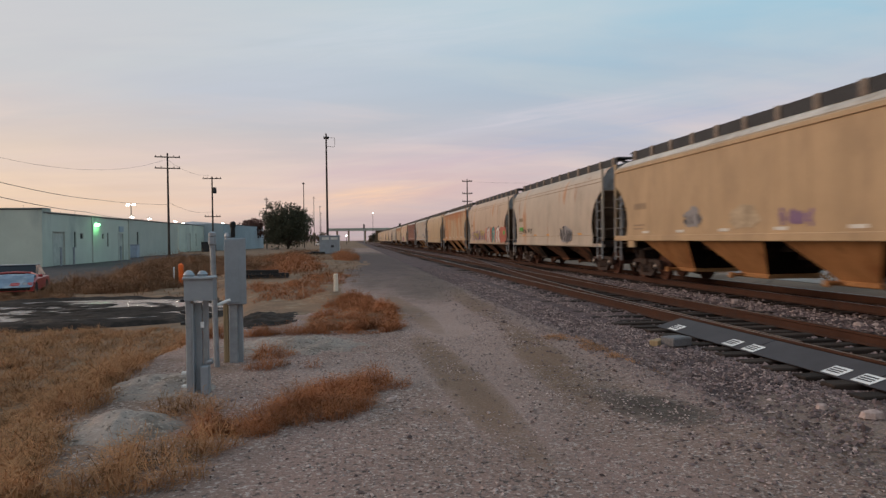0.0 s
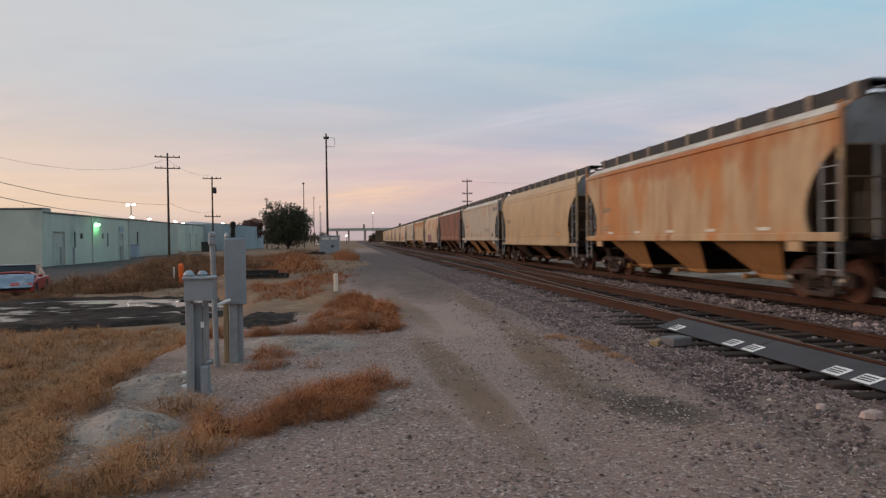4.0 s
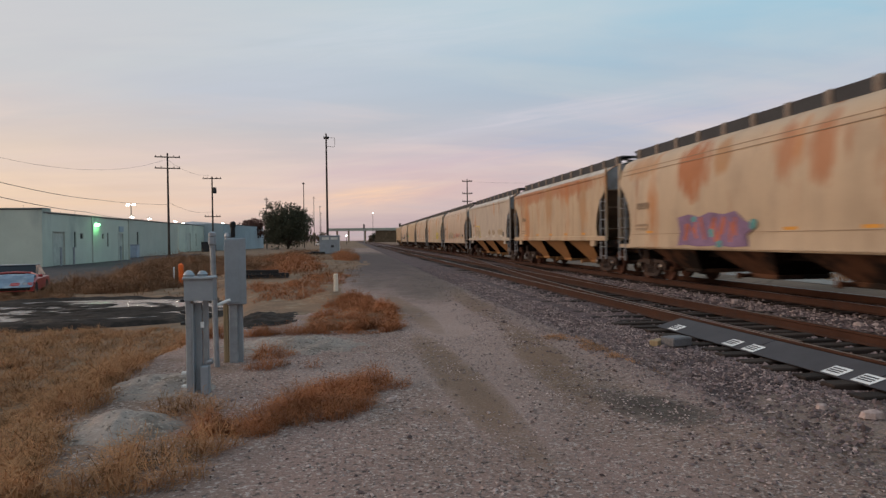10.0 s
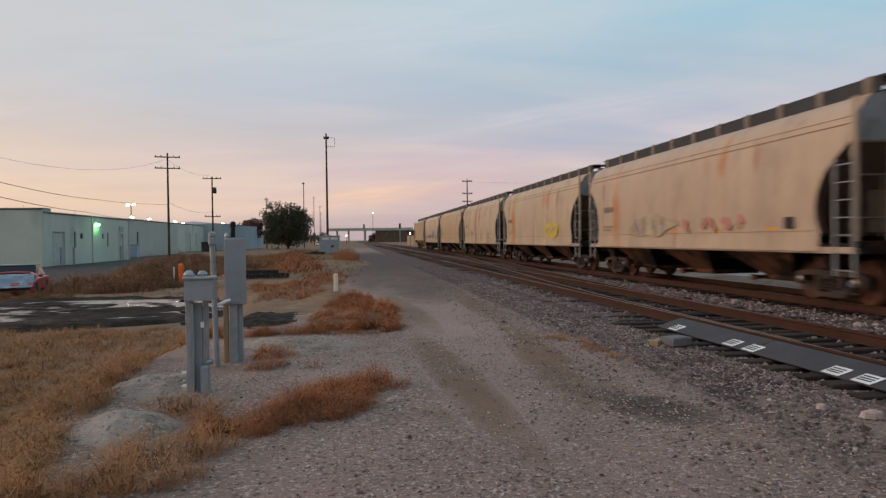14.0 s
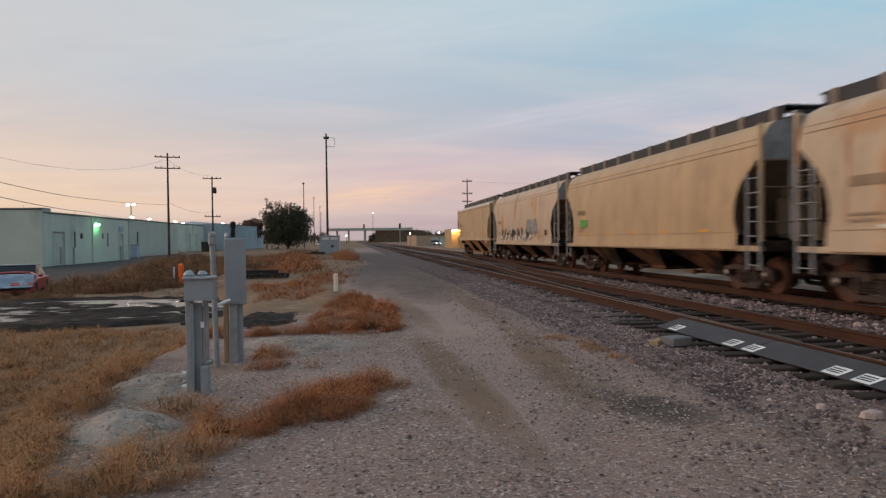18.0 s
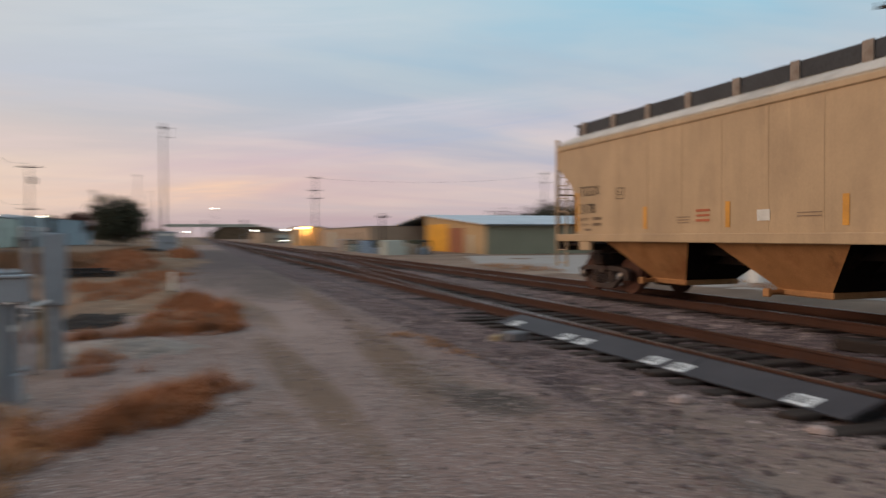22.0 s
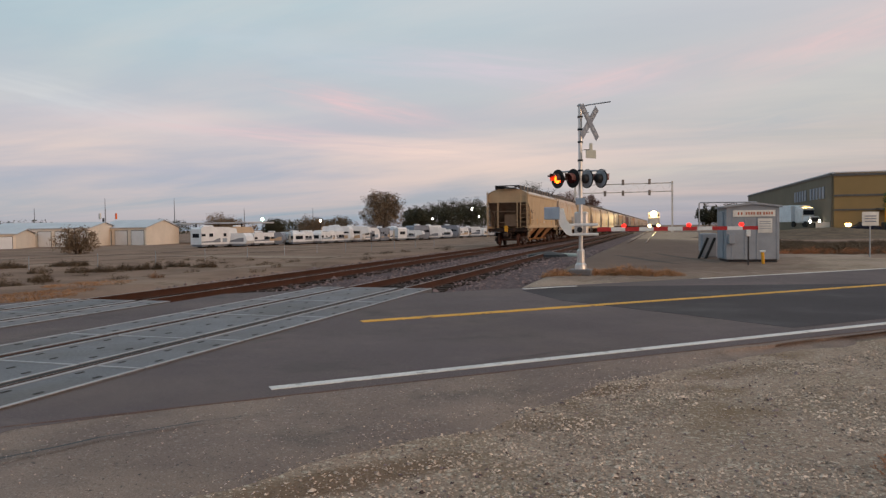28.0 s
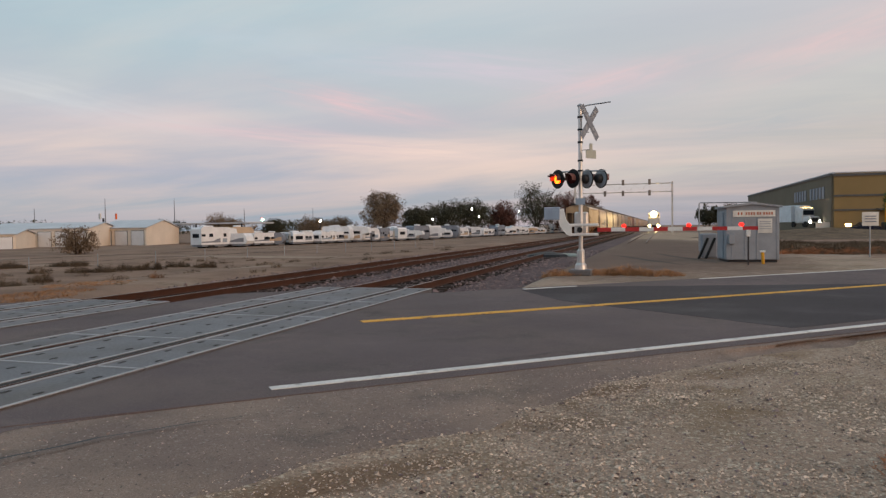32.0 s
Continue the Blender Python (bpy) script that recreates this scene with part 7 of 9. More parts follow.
tree(-16.2, 179.3, 11.6, 12.6, "leaf_dark", "broad dark bushy tree at the edge of the yard", 1, clumps=330, leaves=50, size=0.42, trunk=0.03, boxy=4.0)
tree(-28.6, 208.0, 9.0, 10.0, "leaf_red", "dark red-leaved tree beside a warehouse", 2, clumps=70, size=0.6)
tree(-50.0, 120.0, 8.5, 6.0, "leaf_tan", "bare thin tree behind the warehouse", 3, clumps=30, leaves=10, size=0.4, bare=True)
tree(-47.0, 124.0, 7.5, 5.0, "leaf_tan", "bare thin tree behind the warehouse", 4, clumps=30, leaves=10, size=0.4, bare=True)
for k, (x, y, h, w) in enumerate(((112, 189, 12, 22), (122, 180, 10.5, 18), (96, 195, 9, 16), (104, 192, 11, 16), (130, 170, 9, 14))):
    tree(x, y, h, w * 1.5, "leaf_dark", "dark broad trees behind the storage sheds", 20 + k, clumps=150, leaves=34, size=0.7, trunk=0.05, boxy=3.0)
for k, (x, y, h, w) in enumerate(((132, 150, 15, 24), (146, 140, 13, 22), (156, 131, 12, 20), (120, 158, 9, 14))):
    tree(x, y, h, w, "leaf_dark", "tall dark tree behind the storage sheds", 30 + k, clumps=150, leaves=34, size=0.7, trunk=0.05, boxy=3.0)
for k, (x, h, w) in enumerate(((-62, 8, 26), (-44, 9, 22), (-28, 8, 18), (22, 9.5, 20), (36, 8.5, 24), (56, 9, 26), (78, 8, 26), (100, 9, 28), (18, 6.5, 12))):
    tree(x, 560 + 14 * (k % 3), h, w, ("leaf_dark", "leaf_red", "leaf_tan")[k % 3], "dark trees far down the line", 520 + k, base=-0.3, clumps=60, leaves=16, size=1.3, trunk=0.04, boxy=3.0)
tree(75.2, 49.5, 7.0, 6.5, "leaf_dark", "dark tree beside the road", 40, clumps=70)
tree(107, 53.7, 6.0, 14, "leaf_red", "reddish autumn trees beyond the road", 41, clumps=80, size=0.7)
tree(118, 44, 5.5, 12, "leaf_red", "reddish autumn trees beyond the road", 42, clumps=70, size=0.7)
for k, (x, y, h) in enumerate(((31.5, -3.5, 3.4), (31.0, -7.3, 3.0))):
    tree(x, y, h, h * 0.62, "leaf_green", "small green conifer on the verge", 43 + k, clumps=90, leaves=26, size=0.13, trunk=0.05)
for k in range(14):
    x, y = 85 + 9 * k, 26 - 7 * k
    tree(x, y, 4.5 + (k * 37 % 5) * 0.6, 13, ("leaf_tan", "leaf_dark", "leaf_red")[k % 3], "autumn trees in the distance beyond the road", 60 + k, clumps=40, leaves=22, size=0.8)


# ---- warehouses across the waste ground ----
def frame_at(x, y, z, dx, dy):
    """A pose whose local x runs along (dx, dy)."""
    return Matrix.Translation((x, y, z)) @ Matrix.Rotation(math.atan2(dy, dx), 4, "Z")


def warehouse(name, label, x, y, dx, dy, length, depth, h, wall, doors=(), windows=(), roof="roof_metal", z=-0.5, coping=0.25, ridge=0.0):
    """Front wall along local x at local y = 0, body behind it (local +y), openings cut as recessed leaves and panes."""
    b = thing(name, label, "warehouse", frame_at(x, y, z, dx, dy))
    cuts = sorted([(u - w / 2, u + w / 2, 0.0, hh) for u, w, hh in doors] + [(u - w / 2, u + w / 2, zz, zz + hh) for u, w, zz, hh in windows])
    wsh = Mesh()
    u0 = 0.0
    for a, c, zb, zt in cuts:
        if a > u0:
            wsh.box(((u0 + a) / 2, 0.12, h / 2), (a - u0, 0.24, h))
        wsh.box(((a + c) / 2, 0.12, (zt + h) / 2), (c - a, 0.24, h - zt))
        if zb > 0:
            wsh.box(((a + c) / 2, 0.12, zb / 2), (c - a, 0.24, zb))
        u0 = c
    wsh.box(((u0 + length) / 2, 0.12, h / 2), (length - u0, 0.24, h))
    part("front_wall", wsh, wall, b)
    part("side_wall", Mesh().box((0.12, depth / 2, h / 2), (0.24, depth - 0.5, h)), wall, b)
    part("side_wall", Mesh().box((length - 0.12, depth / 2, h / 2), (0.24, depth - 0.5, h)), wall, b)
    part("rear_wall", Mesh().box((length / 2, depth - 0.12, h / 2), (length, 0.24, h)), wall, b)
    part("roof", Mesh().add([(-0.1, -0.1, h + 0.02), (length + 0.1, -0.1, h + 0.02), (length + 0.1, depth + 0.1, h + 0.02), (-0.1, depth + 0.1, h + 0.02), (0.0, depth / 2, h + 0.05 + ridge), (length, depth / 2, h + 0.05 + ridge)],
                         [(0, 1, 5, 4), (2, 3, 4, 5), (1, 2, 5), (3, 0, 4)]), roof, b)
    part("coping", Mesh().box((length / 2, -0.02, h - coping / 2 + 0.03), (length + 0.1, 0.08, 0.10)), "trim_dark", b)
    for u, w, hh in doors:
        d = part("door", Mesh().box((u, 0.16, hh / 2), (w - 0.06, 0.06, hh - 0.04)), "door_pale", b)
        part("door_frame", Mesh().box((u - w / 2 + 0.03, 0.05, hh / 2), (0.07, 0.14, hh)).box((u + w / 2 - 0.03, 0.05, hh / 2), (0.07, 0.14, hh)).box((u, 0.05, hh - 0.03), (w, 0.14, 0.07)), "wall_side", d)
    for u, w, zz, hh in windows:
        g_ = part("window", Mesh().box((u, 0.14, zz + hh / 2), (w, 0.03, hh)), "glass_dark", b)
        part("window_frame", Mesh().box((u, 0.06, zz + 0.03), (w, 0.12, 0.06)).box((u, 0.06, zz + hh - 0.03), (w, 0.12, 0.06)), "trim_dark", g_)
    return b


def wall_lamp(x, y, z, mat="lamp_white", label="wall lamp with a bright lens", s=0.35):
    l_ = thing("wall_lamp", label, "lamp", group="yard lamps")
    part("housing", Mesh().box((x, y, z + 0.12), (0.35, 0.2, 0.14), bev=0.03), "dark_metal", l_)
    part("lens", Mesh().lathe([(0.05, 0), (s * 0.5, 0.08), (s * 0.5, 0.2), (0.06, 0.3)], Matrix.Translation((x, y, z - 0.22)), 12), mat, l_, smooth=True)
    return l_


# the nearest one: its front runs away from the road on the waste ground
w1 = warehouse("warehouse", "long pale green-grey concrete warehouse with doors", -27.15, 66.2, 0.0, 1.0, 24.0, 20.0, 4.9, "wall_pale",
               doors=((3.3, 2.8, 3.2), (20.9, 1.9, 3.2)), windows=((7.2, 0.55, 1.65, 1.55), (16.5, 0.45, 1.65, 1.55), (8.9, 0.8, 2.5, 0.55), (15.0, 0.6, 2.5, 0.55)))
w1.location.z = -0.5
part("pilaster", Mesh().box((11.7, -0.05, 2.45), (0.14, 0.10, 4.9)), "wall_side", w1)
part("pilaster", Mesh().box((23.8, -0.06, 2.45), (0.3, 0.14, 4.9)), "wall_side", w1)
part("sign_panel", Mesh().box((20.95, -0.06, 3.65), (1.6, 0.06, 0.66)), "wall_blue", w1, "small blue and white sign board")
part("bollard", Mesh().rod((1.9, -0.7, 0), (1.9, -0.7, 1.7), 0.10), "galvanised", w1)
part("bollard", Mesh().rod((4.9, -0.7, 0), (4.9, -0.7, 1.7), 0.10), "galvanised", w1)
part("bollard", Mesh().rod((18.6, -0.7, 0), (18.6, -0.7, 1.7), 0.10), "galvanised", w1)
part("roof_vent", Mesh().box((6.0, 6.0, 5.1), (1.6, 1.2, 0.6), bev=0.05), "wall_side", w1)
part("roof_vent", Mesh().box((20.0, 6.0, 5.1), (1.6, 1.2, 0.5), bev=0.05), "wall_side", w1)
w1b = warehouse("warehouse", "pale wing of the warehouse facing the road", -40.0, 65.6, 1.0, 0.02, 12.9, 2.0, 5.2, "wall_pale")
w2 = warehouse("warehouse", "far pale warehouse with narrow doors", -31.0, 103.0, 0.0, 1.0, 27.5, 24.0, 5.4, "wall_side", windows=((4.0, 0.8, 1.0, 2.6),))
w3 = warehouse("warehouse", "far pale warehouse with narrow doors", -35.0, 148.0, 0.0, 1.0, 40.0, 24.0, 5.9, "wall_pale", doors=((9.0, 3.0, 4.0),), windows=((16.0, 0.8, 1.2, 2.8), (30.0, 0.8, 1.2, 2.8)))
w4 = warehouse("warehouse", "blue-grey metal shed with a low roof", -30.5, 172.0, 0.1, 1.0, 42.0, 14.0, 6.3, "wall_blue", ridge=0.6)
wall_lamp(-27.0, 79.0, 3.6, "lamp_green", "wall lamp with a green glow", 0.5)
for x, y, z in ((-31.0, 104.5, 5.25), (-31.0, 113.0, 5.25), (-31.0, 129.0, 5.25), (-35.4, 154, 5.65), (-35.4, 176, 5.65), (-32.0, 180, 6.2)):
    wall_lamp(x, y, z, s=0.5)
lm = thing("yard_light_mast", "slim yard light mast with two lamps", "light mast")
part("pole", Mesh().rod((-39.0, 131, -0.5), (-39.0, 131, 8.3), 0.08), "dark_metal", lm)
part("lamp_head", Mesh().box((-39.5, 131, 8.3), (0.5, 0.3, 0.25), bev=0.05).box((-38.5, 131, 8.3), (0.5, 0.3, 0.25), bev=0.05), "lamp_white", lm)
yard = Mesh().flat([(-13, 35), (-40, 35), (-40, 66), (-31, 90), (-31, 128), (-26, 128), (-19, 70), (-9, 44)], -0.62, -0.515)
solid("yard_paving", yard, "asphalt_new", "grey asphalt yard before the warehouses", "pavement", kind="structure")
bin_ = thing("rubbish_bin", "blue steel rubbish container", "container")
part("body", Mesh().box((-30.1, 101.6, 0.35), (1.4, 1.4, 1.7), bev=0.06), "car_bluegrey", bin_)
part("lid", Mesh().box((-30.1, 101.6, 1.25), (1.5, 1.5, 0.12), bev=0.03), "rv_grey", bin_)
db = thing("rubbish_bin", "dark steel rubbish container", "container")
part("body", Mesh().box((-29.5, 150.0, 0.5), (2.6, 2.0, 1.9), bev=0.06), "dark_metal", db)
part("lid", Mesh().box((-29.5, 150.0, 1.5), (2.7, 2.1, 0.12), bev=0.03), "black_plastic", db)


# ---- vehicles ----
def wheel_me(r, w):
    m = Matrix.Rotation(radians(90), 4, "Y")
    ty = Mesh().lathe([(r * 0.62, -w / 2), (r * 0.95, -w / 2), (r, -w * 0.3), (r, w * 0.3), (r * 0.95, w / 2), (r * 0.62, w / 2)], m, 18).done("tyre", "rubber", True)
    rim = Mesh().lathe([(0.06, -w * 0.3), (r * 0.58, -w * 0.36), (r * 0.63, -w * 0.48), (r * 0.63, w * 0.48), (r * 0.58, w * 0.36), (0.06, w * 0.3)], m, 14).done("rim", "aluminium", True)
    return ty, rim


def vehicle(label, at, paint, length=4.6, width=1.82, high=1.48, kind="sedan", head="lamp_car", tail="lens_dark", hood=None, category="car"):
    """A road vehicle that faces local -y."""
    v = thing("car" if category == "car" else category, label, category, at)
    L_, W_ = length / 2, width / 2
    belt = high * 0.60
    if kind == "sedan":
        prof = [(-L_, 0.30), (-L_ - 0.02, 0.55), (-L_ + 0.15, belt * 0.82), (-L_ * 0.42, belt), (L_ * 0.55, belt + 0.02), (L_ - 0.12, belt * 0.98), (L_, 0.6), (L_ - 0.03, 0.30)]
        cab_ = [(-L_ * 0.46, belt - 0.02), (-L_ * 0.10, high - 0.03), (L_ * 0.10, high), (L_ * 0.42, high - 0.06), (L_ * 0.74, belt)]
    else:
        prof = [(-L_, 0.36), (-L_ - 0.02, 0.62), (-L_ + 0.12, belt * 0.92), (-L_ * 0.5, belt), (L_ * 0.9, belt + 0.02), (L_, belt), (L_ + 0.02, 0.6), (L_ - 0.02, 0.36)]
        cab_ = [(-L_ * 0.52, belt - 0.02), (-L_ * 0.25, high - 0.03), (0.0, high), (L_ * 0.85, high - 0.05), (L_ * 0.97, belt)]
    body = Mesh()
    n = len(prof)
    vs = []
    for x, k in ((-W_, 0.9), (-W_ * 0.93, 1.0), (W_ * 0.93, 1.0), (W_, 0.9)):
        vs += [(x, y * (0.985 if k < 1 else 1), 0.30 + (z - 0.30) * k) for y, z in prof]
    fs = [(j * n + i, j * n + (i + 1) % n, (j + 1) * n + (i + 1) % n, (j + 1) * n + i) for j in range(3) for i in range(n)] + [tuple(range(n - 1, -1, -1)), tuple(range(3 * n, 4 * n))]
    part("body", body.add(vs, fs), paint, v, smooth=True)
    if hood:
        part("hood", Mesh().add([(-W_ * 0.86, -L_ + 0.05, belt * 0.80), (W_ * 0.86, -L_ + 0.05, belt * 0.80), (W_ * 0.86, -L_ * 0.42, belt + 0.015), (-W_ * 0.86, -L_ * 0.42, belt + 0.015), (-W_ * 0.86, -L_ - 0.04, 0.35), (W_ * 0.86, -L_ - 0.04, 0.35)], [(0, 1, 2, 3), (4, 5, 1, 0)]), hood, v, "pale blue-grey crumpled hood panel")
    roof = Mesh()
    m_ = len(cab_)
    top = [(x * W_ * (0.93 if z < high * 0.8 else 0.78), y, z) for x in (-1, 1) for y, z in cab_]
    roof.add(top, [(i, i + 1, m_ + i + 1, m_ + i) for i in range(m_ - 1)] + [tuple(range(m_)), tuple(range(2 * m_ - 1, m_ - 1, -1))])
    part("cabin_glass", roof, "glass_dark", v)
    r2 = Mesh()
    top_pts = [q for q in cab_ if q[1] > high * 0.9]
    for (ya, za), (yb, zb) in zip(top_pts, top_pts[1:]):
        r2.box((0, (ya + yb) / 2, (za + zb) / 2 + 0.012), (W_ * 1.58, abs(yb - ya) + 0.04, 0.04), bev=0.01)
    part("roof", r2, paint, v)
    wr = 0.33 if kind == "sedan" else 0.38
    ty, rim = wheel_me(wr, 0.22)
    for sx in (-1, 1):
        for sy in (-0.62, 0.60):
            w_ = new("wheel")
            w_.parent = v
            w_.matrix_local = pose(sx * (W_ - 0.10), sy * L_, wr)
            part("tyre", ty, None, w_)
            part("rim", rim, None, w_)
    for sx in (-1, 1):
        part("headlight", Mesh().lathe([(0.03, 0), (0.10, 0.0), (0.09, 0.04), (0.02, 0.05)], Matrix.Translation((sx * W_ * 0.68, -L_ + 0.0, belt * 0.72)) @ Matrix.Rotation(radians(90), 4, "X"), 12), head, v)
        part("taillight", Mesh().box((sx * W_ * 0.74, L_ - 0.01, belt * 0.85), (0.3, 0.06, 0.14), bev=0.02), tail, v)
        part("mirror", Mesh().box((sx * (W_ + 0.08), -L_ * 0.36, belt + 0.08), (0.16, 0.10, 0.12), bev=0.03), paint, v)
    part("bumper", Mesh().box((0, -L_ - 0.01, 0.42), (width * 0.9, 0.10, 0.16), bev=0.03), "black_plastic", v)
    return v


red = vehicle("red car with a pale blue-grey crumpled hood on waste ground", pose(-14.1, 31.9, -0.68, 0, 0, 14), "car_red", 4.3, 1.72, 1.32, head="lens_grey")
hv = [(-0.86 + 1.72 * i / 10, -2.33 + 1.35 * j / 8 - 0.02 * j, 0.47 + 0.42 * smooth01(j / 4.5) + 0.06 * j / 8 + 0.10 * noise.noise((i * 0.55, j * 0.7, 2)) * (1 if 0 < j < 8 else 0.4)) for j in range(9) for i in range(11)]
part("crumpled_hood", Mesh().add(hv, [(j * 11 + i, j * 11 + i + 1, j * 11 + i + 12, j * 11 + i + 11) for j in range(8) for i in range(10)]), "hood_blue", red, "pale blue-grey crumpled hood panel")
part("hood_rim", Mesh().tube([(-0.88, -2.0, 0.62), (-0.90, -1.35, 0.90), (-0.6, -0.92, 1.00), (0.0, -0.85, 1.03), (0.6, -0.92, 1.00), (0.90, -1.35, 0.90), (0.88, -2.0, 0.62)], 0.045), "car_red", red, "buckled red hood edge")
for kid in red.children:
    if kid.name.startswith("roof"):
        kid.data.materials[0] = M["car_silver"]
rdir = math.degrees(math.atan2(ROAD.y, ROAD.x))


def on_road(o, s):
    q = ROADN * o + ROAD * s
    return q.x, q.y


for k, (s, o, paint, kind, lab) in enumerate(((27.2, -7.8, "car_dark", "sedan", "dark blue sedan waiting with lit headlights"), (35.0, -6.6, "car_white", "suv", "white utility car waiting with lit headlights"), (42.2, -6.0, "car_silver", "sedan", "silver sedan waiting with lit headlights"),
                                              (49.5, -5.0, "car_dark", "suv", "dark utility car waiting with lit headlights"), (57.5, -3.2, "car_silver", "sedan", "grey car waiting with lit headlights"), (65.0, -1.2, "car_white", "sedan", "pale car waiting with lit headlights"))):
    x, y = on_road(o, s)
    vehicle(lab, pose(x, y, -0.02 if s < 60 else -0.1, 0, 0, rdir - 90), paint, kind=kind, high=1.45 if kind == "sedan" else 1.75, length=4.6 if kind == "sedan" else 4.8)
vehicle("dark blue utility car with lights on beside the crossing", pose(23.8, -1.0, -0.24, 0, 0, 176), "car_dark", kind="suv", high=1.4, length=4.2, tail="lamp_red")
for k, (x, y) in enumerate(((57.7, 16.6), (66.0, 20.0), (76.4, 24.1))):
    vehicle("far car with red tail lights", pose(x, y, -0.3, 0, 0, 60 - 10 * k), "car_dark", kind="suv", high=1.7, tail="lamp_red", head="lens_grey")
for k, (x, y) in enumerate(((-11, 240), (-8, 260), (22, 190), (26, 160), (30, 152))):
    vehicle("far car with lit headlights", pose(x, y, -0.3, 0, 0, 20), "car_silver", kind="sedan")

# ---- signal bungalow down the line, with its bright metal door ----
bg_ = thing("signal_bungalow", "grey steel signal bungalow beside the line", "signal house")
part("body", Mesh().box((-2.75, 84.2, 0.92), (2.3, 2.2, 2.05), bev=0.03), "cabinet_grey", bg_)
part("roof", Mesh().box((-2.75, 84.2, 2.0), (2.5, 2.4, 0.14), bev=0.03), "galvanised", bg_)
part("base", Mesh().box((-2.75, 84.2, -0.15), (2.4, 2.3, 0.25)), "panel_concrete", bg_)
part("door", Mesh().box((-1.58, 84.0, 0.95), (0.05, 0.9, 1.8), bev=0.01), "aluminium", bg_, "bright metal door")
# the sunset's reflection in the two panes is put in as white paint
for x in (-3.2, -2.2):
    part("upper_pane", Mesh().box((x, 83.07, 1.72), (0.8, 0.04, 0.28)), "mark_white", bg_, "pane painted white for the reflected sunset")
part("vent", Mesh().box((-2.4, 83.08, 0.8), (0.35, 0.04, 0.25)), "dark_metal", bg_)
pl = thing("scrap_pile", "pile of dark scrap beside the bungalow", "scrap")
for k in range(5):
    part("scrap_piece", Mesh().box((-5.2 + 0.4 * k, 82.5 + 0.2 * (k % 2), -0.02 + 0.05 * (k % 3)), (0.9, 0.5, 0.35), rz=0.5 * k, bev=0.05), "black_plastic", pl)

# ---- overpass far down the line ----
ov = thing("overpass", "pale concrete road overpass in the distance", "bridge", kind="structure")
part("deck", Mesh().box((12.0, 500, 8.6), (60, 10, 1.2)), "wall_side", ov)
part("parapet", Mesh().box((12.0, 494.9, 9.5), (60, 0.3, 0.8)), "wall_side", ov)
part("embankment", Mesh().along_y([(15, -1), (16, 8.0), (48, 8.0), (70, -1)], 496, 504), "scrub_dark", ov, "dark weedy embankment")
for x in (-11, -3, 8.5):
    part("pier", Mesh().box((x, 500, 3.7), (1.2, 6, 8.6)), "wall_tan", ov)
ll = thing("far_lamp_post", "far street lamp, lit", "street lamp")
part("pole", Mesh().rod((13.5, 480, -0.2), (13.5, 480, 19.6), 0.12), "dark_metal", ll)
part("lamp_head", Mesh().box((13.5, 480, 19.6), (0.9, 0.6, 0.5), bev=0.1), "lamp_white", ll)
sm = thing("signal_mast", "far grey railway signal mast", "signal")
part("mast", Mesh().rod((11.9, 180, -0.3), (11.9, 180, 5.6), 0.12), "galvanised", sm)
part("signal_head", Mesh().box((11.9, 179.8, 5.0), (0.5, 0.3, 1.2), bev=0.05), "dark_metal", sm)
sm2 = thing("signal_mast", "far grey railway signal mast", "signal")
part("mast", Mesh().rod((6.2, 400, -0.3), (6.2, 400, 10.4), 0.2), "galvanised", sm2)
part("signal_head", Mesh().box((6.2, 399.6, 9.2), (0.9, 0.5, 2.2), bev=0.1), "dark_metal", sm2)

# ---- buildings on the other side of the line ----
tanb = warehouse("workshop", "tan block workshop with a flat roof beside the line", 21.6, 128.0, -0.02, -1.0, 42.0, 24.0, 3.15, "wall_tan", doors=((14, 3.4, 2.6), (22, 1.2, 2.2)), windows=((6, 1.0, 1.4, 1.0), (30, 1.0, 1.4, 1.0), (36, 1.0, 1.4, 1.0)), z=-0.4, roof="trim_dark")
oc = warehouse("workshop", "small ochre workshop lit by a warm lamp", 18.4, 131.5, 1.0, 0.0, 4.6, 10.0, 3.7, "wall_ochre", z=-0.4)
wall_lamp(19.6, 131.35, 3.15, "lamp_warm", "warm orange wall lamp, lit", 1.0)
wall_lamp(18.65, 131.35, 3.05, "lamp_white", "white wall lamp, lit", 0.45)
far_shed = warehouse("workshop", "far low shed with a canopy beside the line", 17.0, 190.0, 1.0, 0.05, 26.0, 20.0, 3.0, "wall_tan", z=-0.4, doors=((6, 4, 2.4), (14, 4, 2.4)))
for x, y in ((-2.2, 242), (21, 172), (15.0, 186)):
    yl = thing("yard_lamp_post", "far yard lamp post, lit", "street lamp", group="yard lamps")
    part("pole", Mesh().rod((x, y, -0.4), (x, y, 2.9), 0.06), "dark_metal", yl)
    part("lamp_head", Mesh().box((x, y, 3.0), (0.45, 0.3, 0.3), bev=0.06), "lamp_white", yl)
rj = random.Random(77)
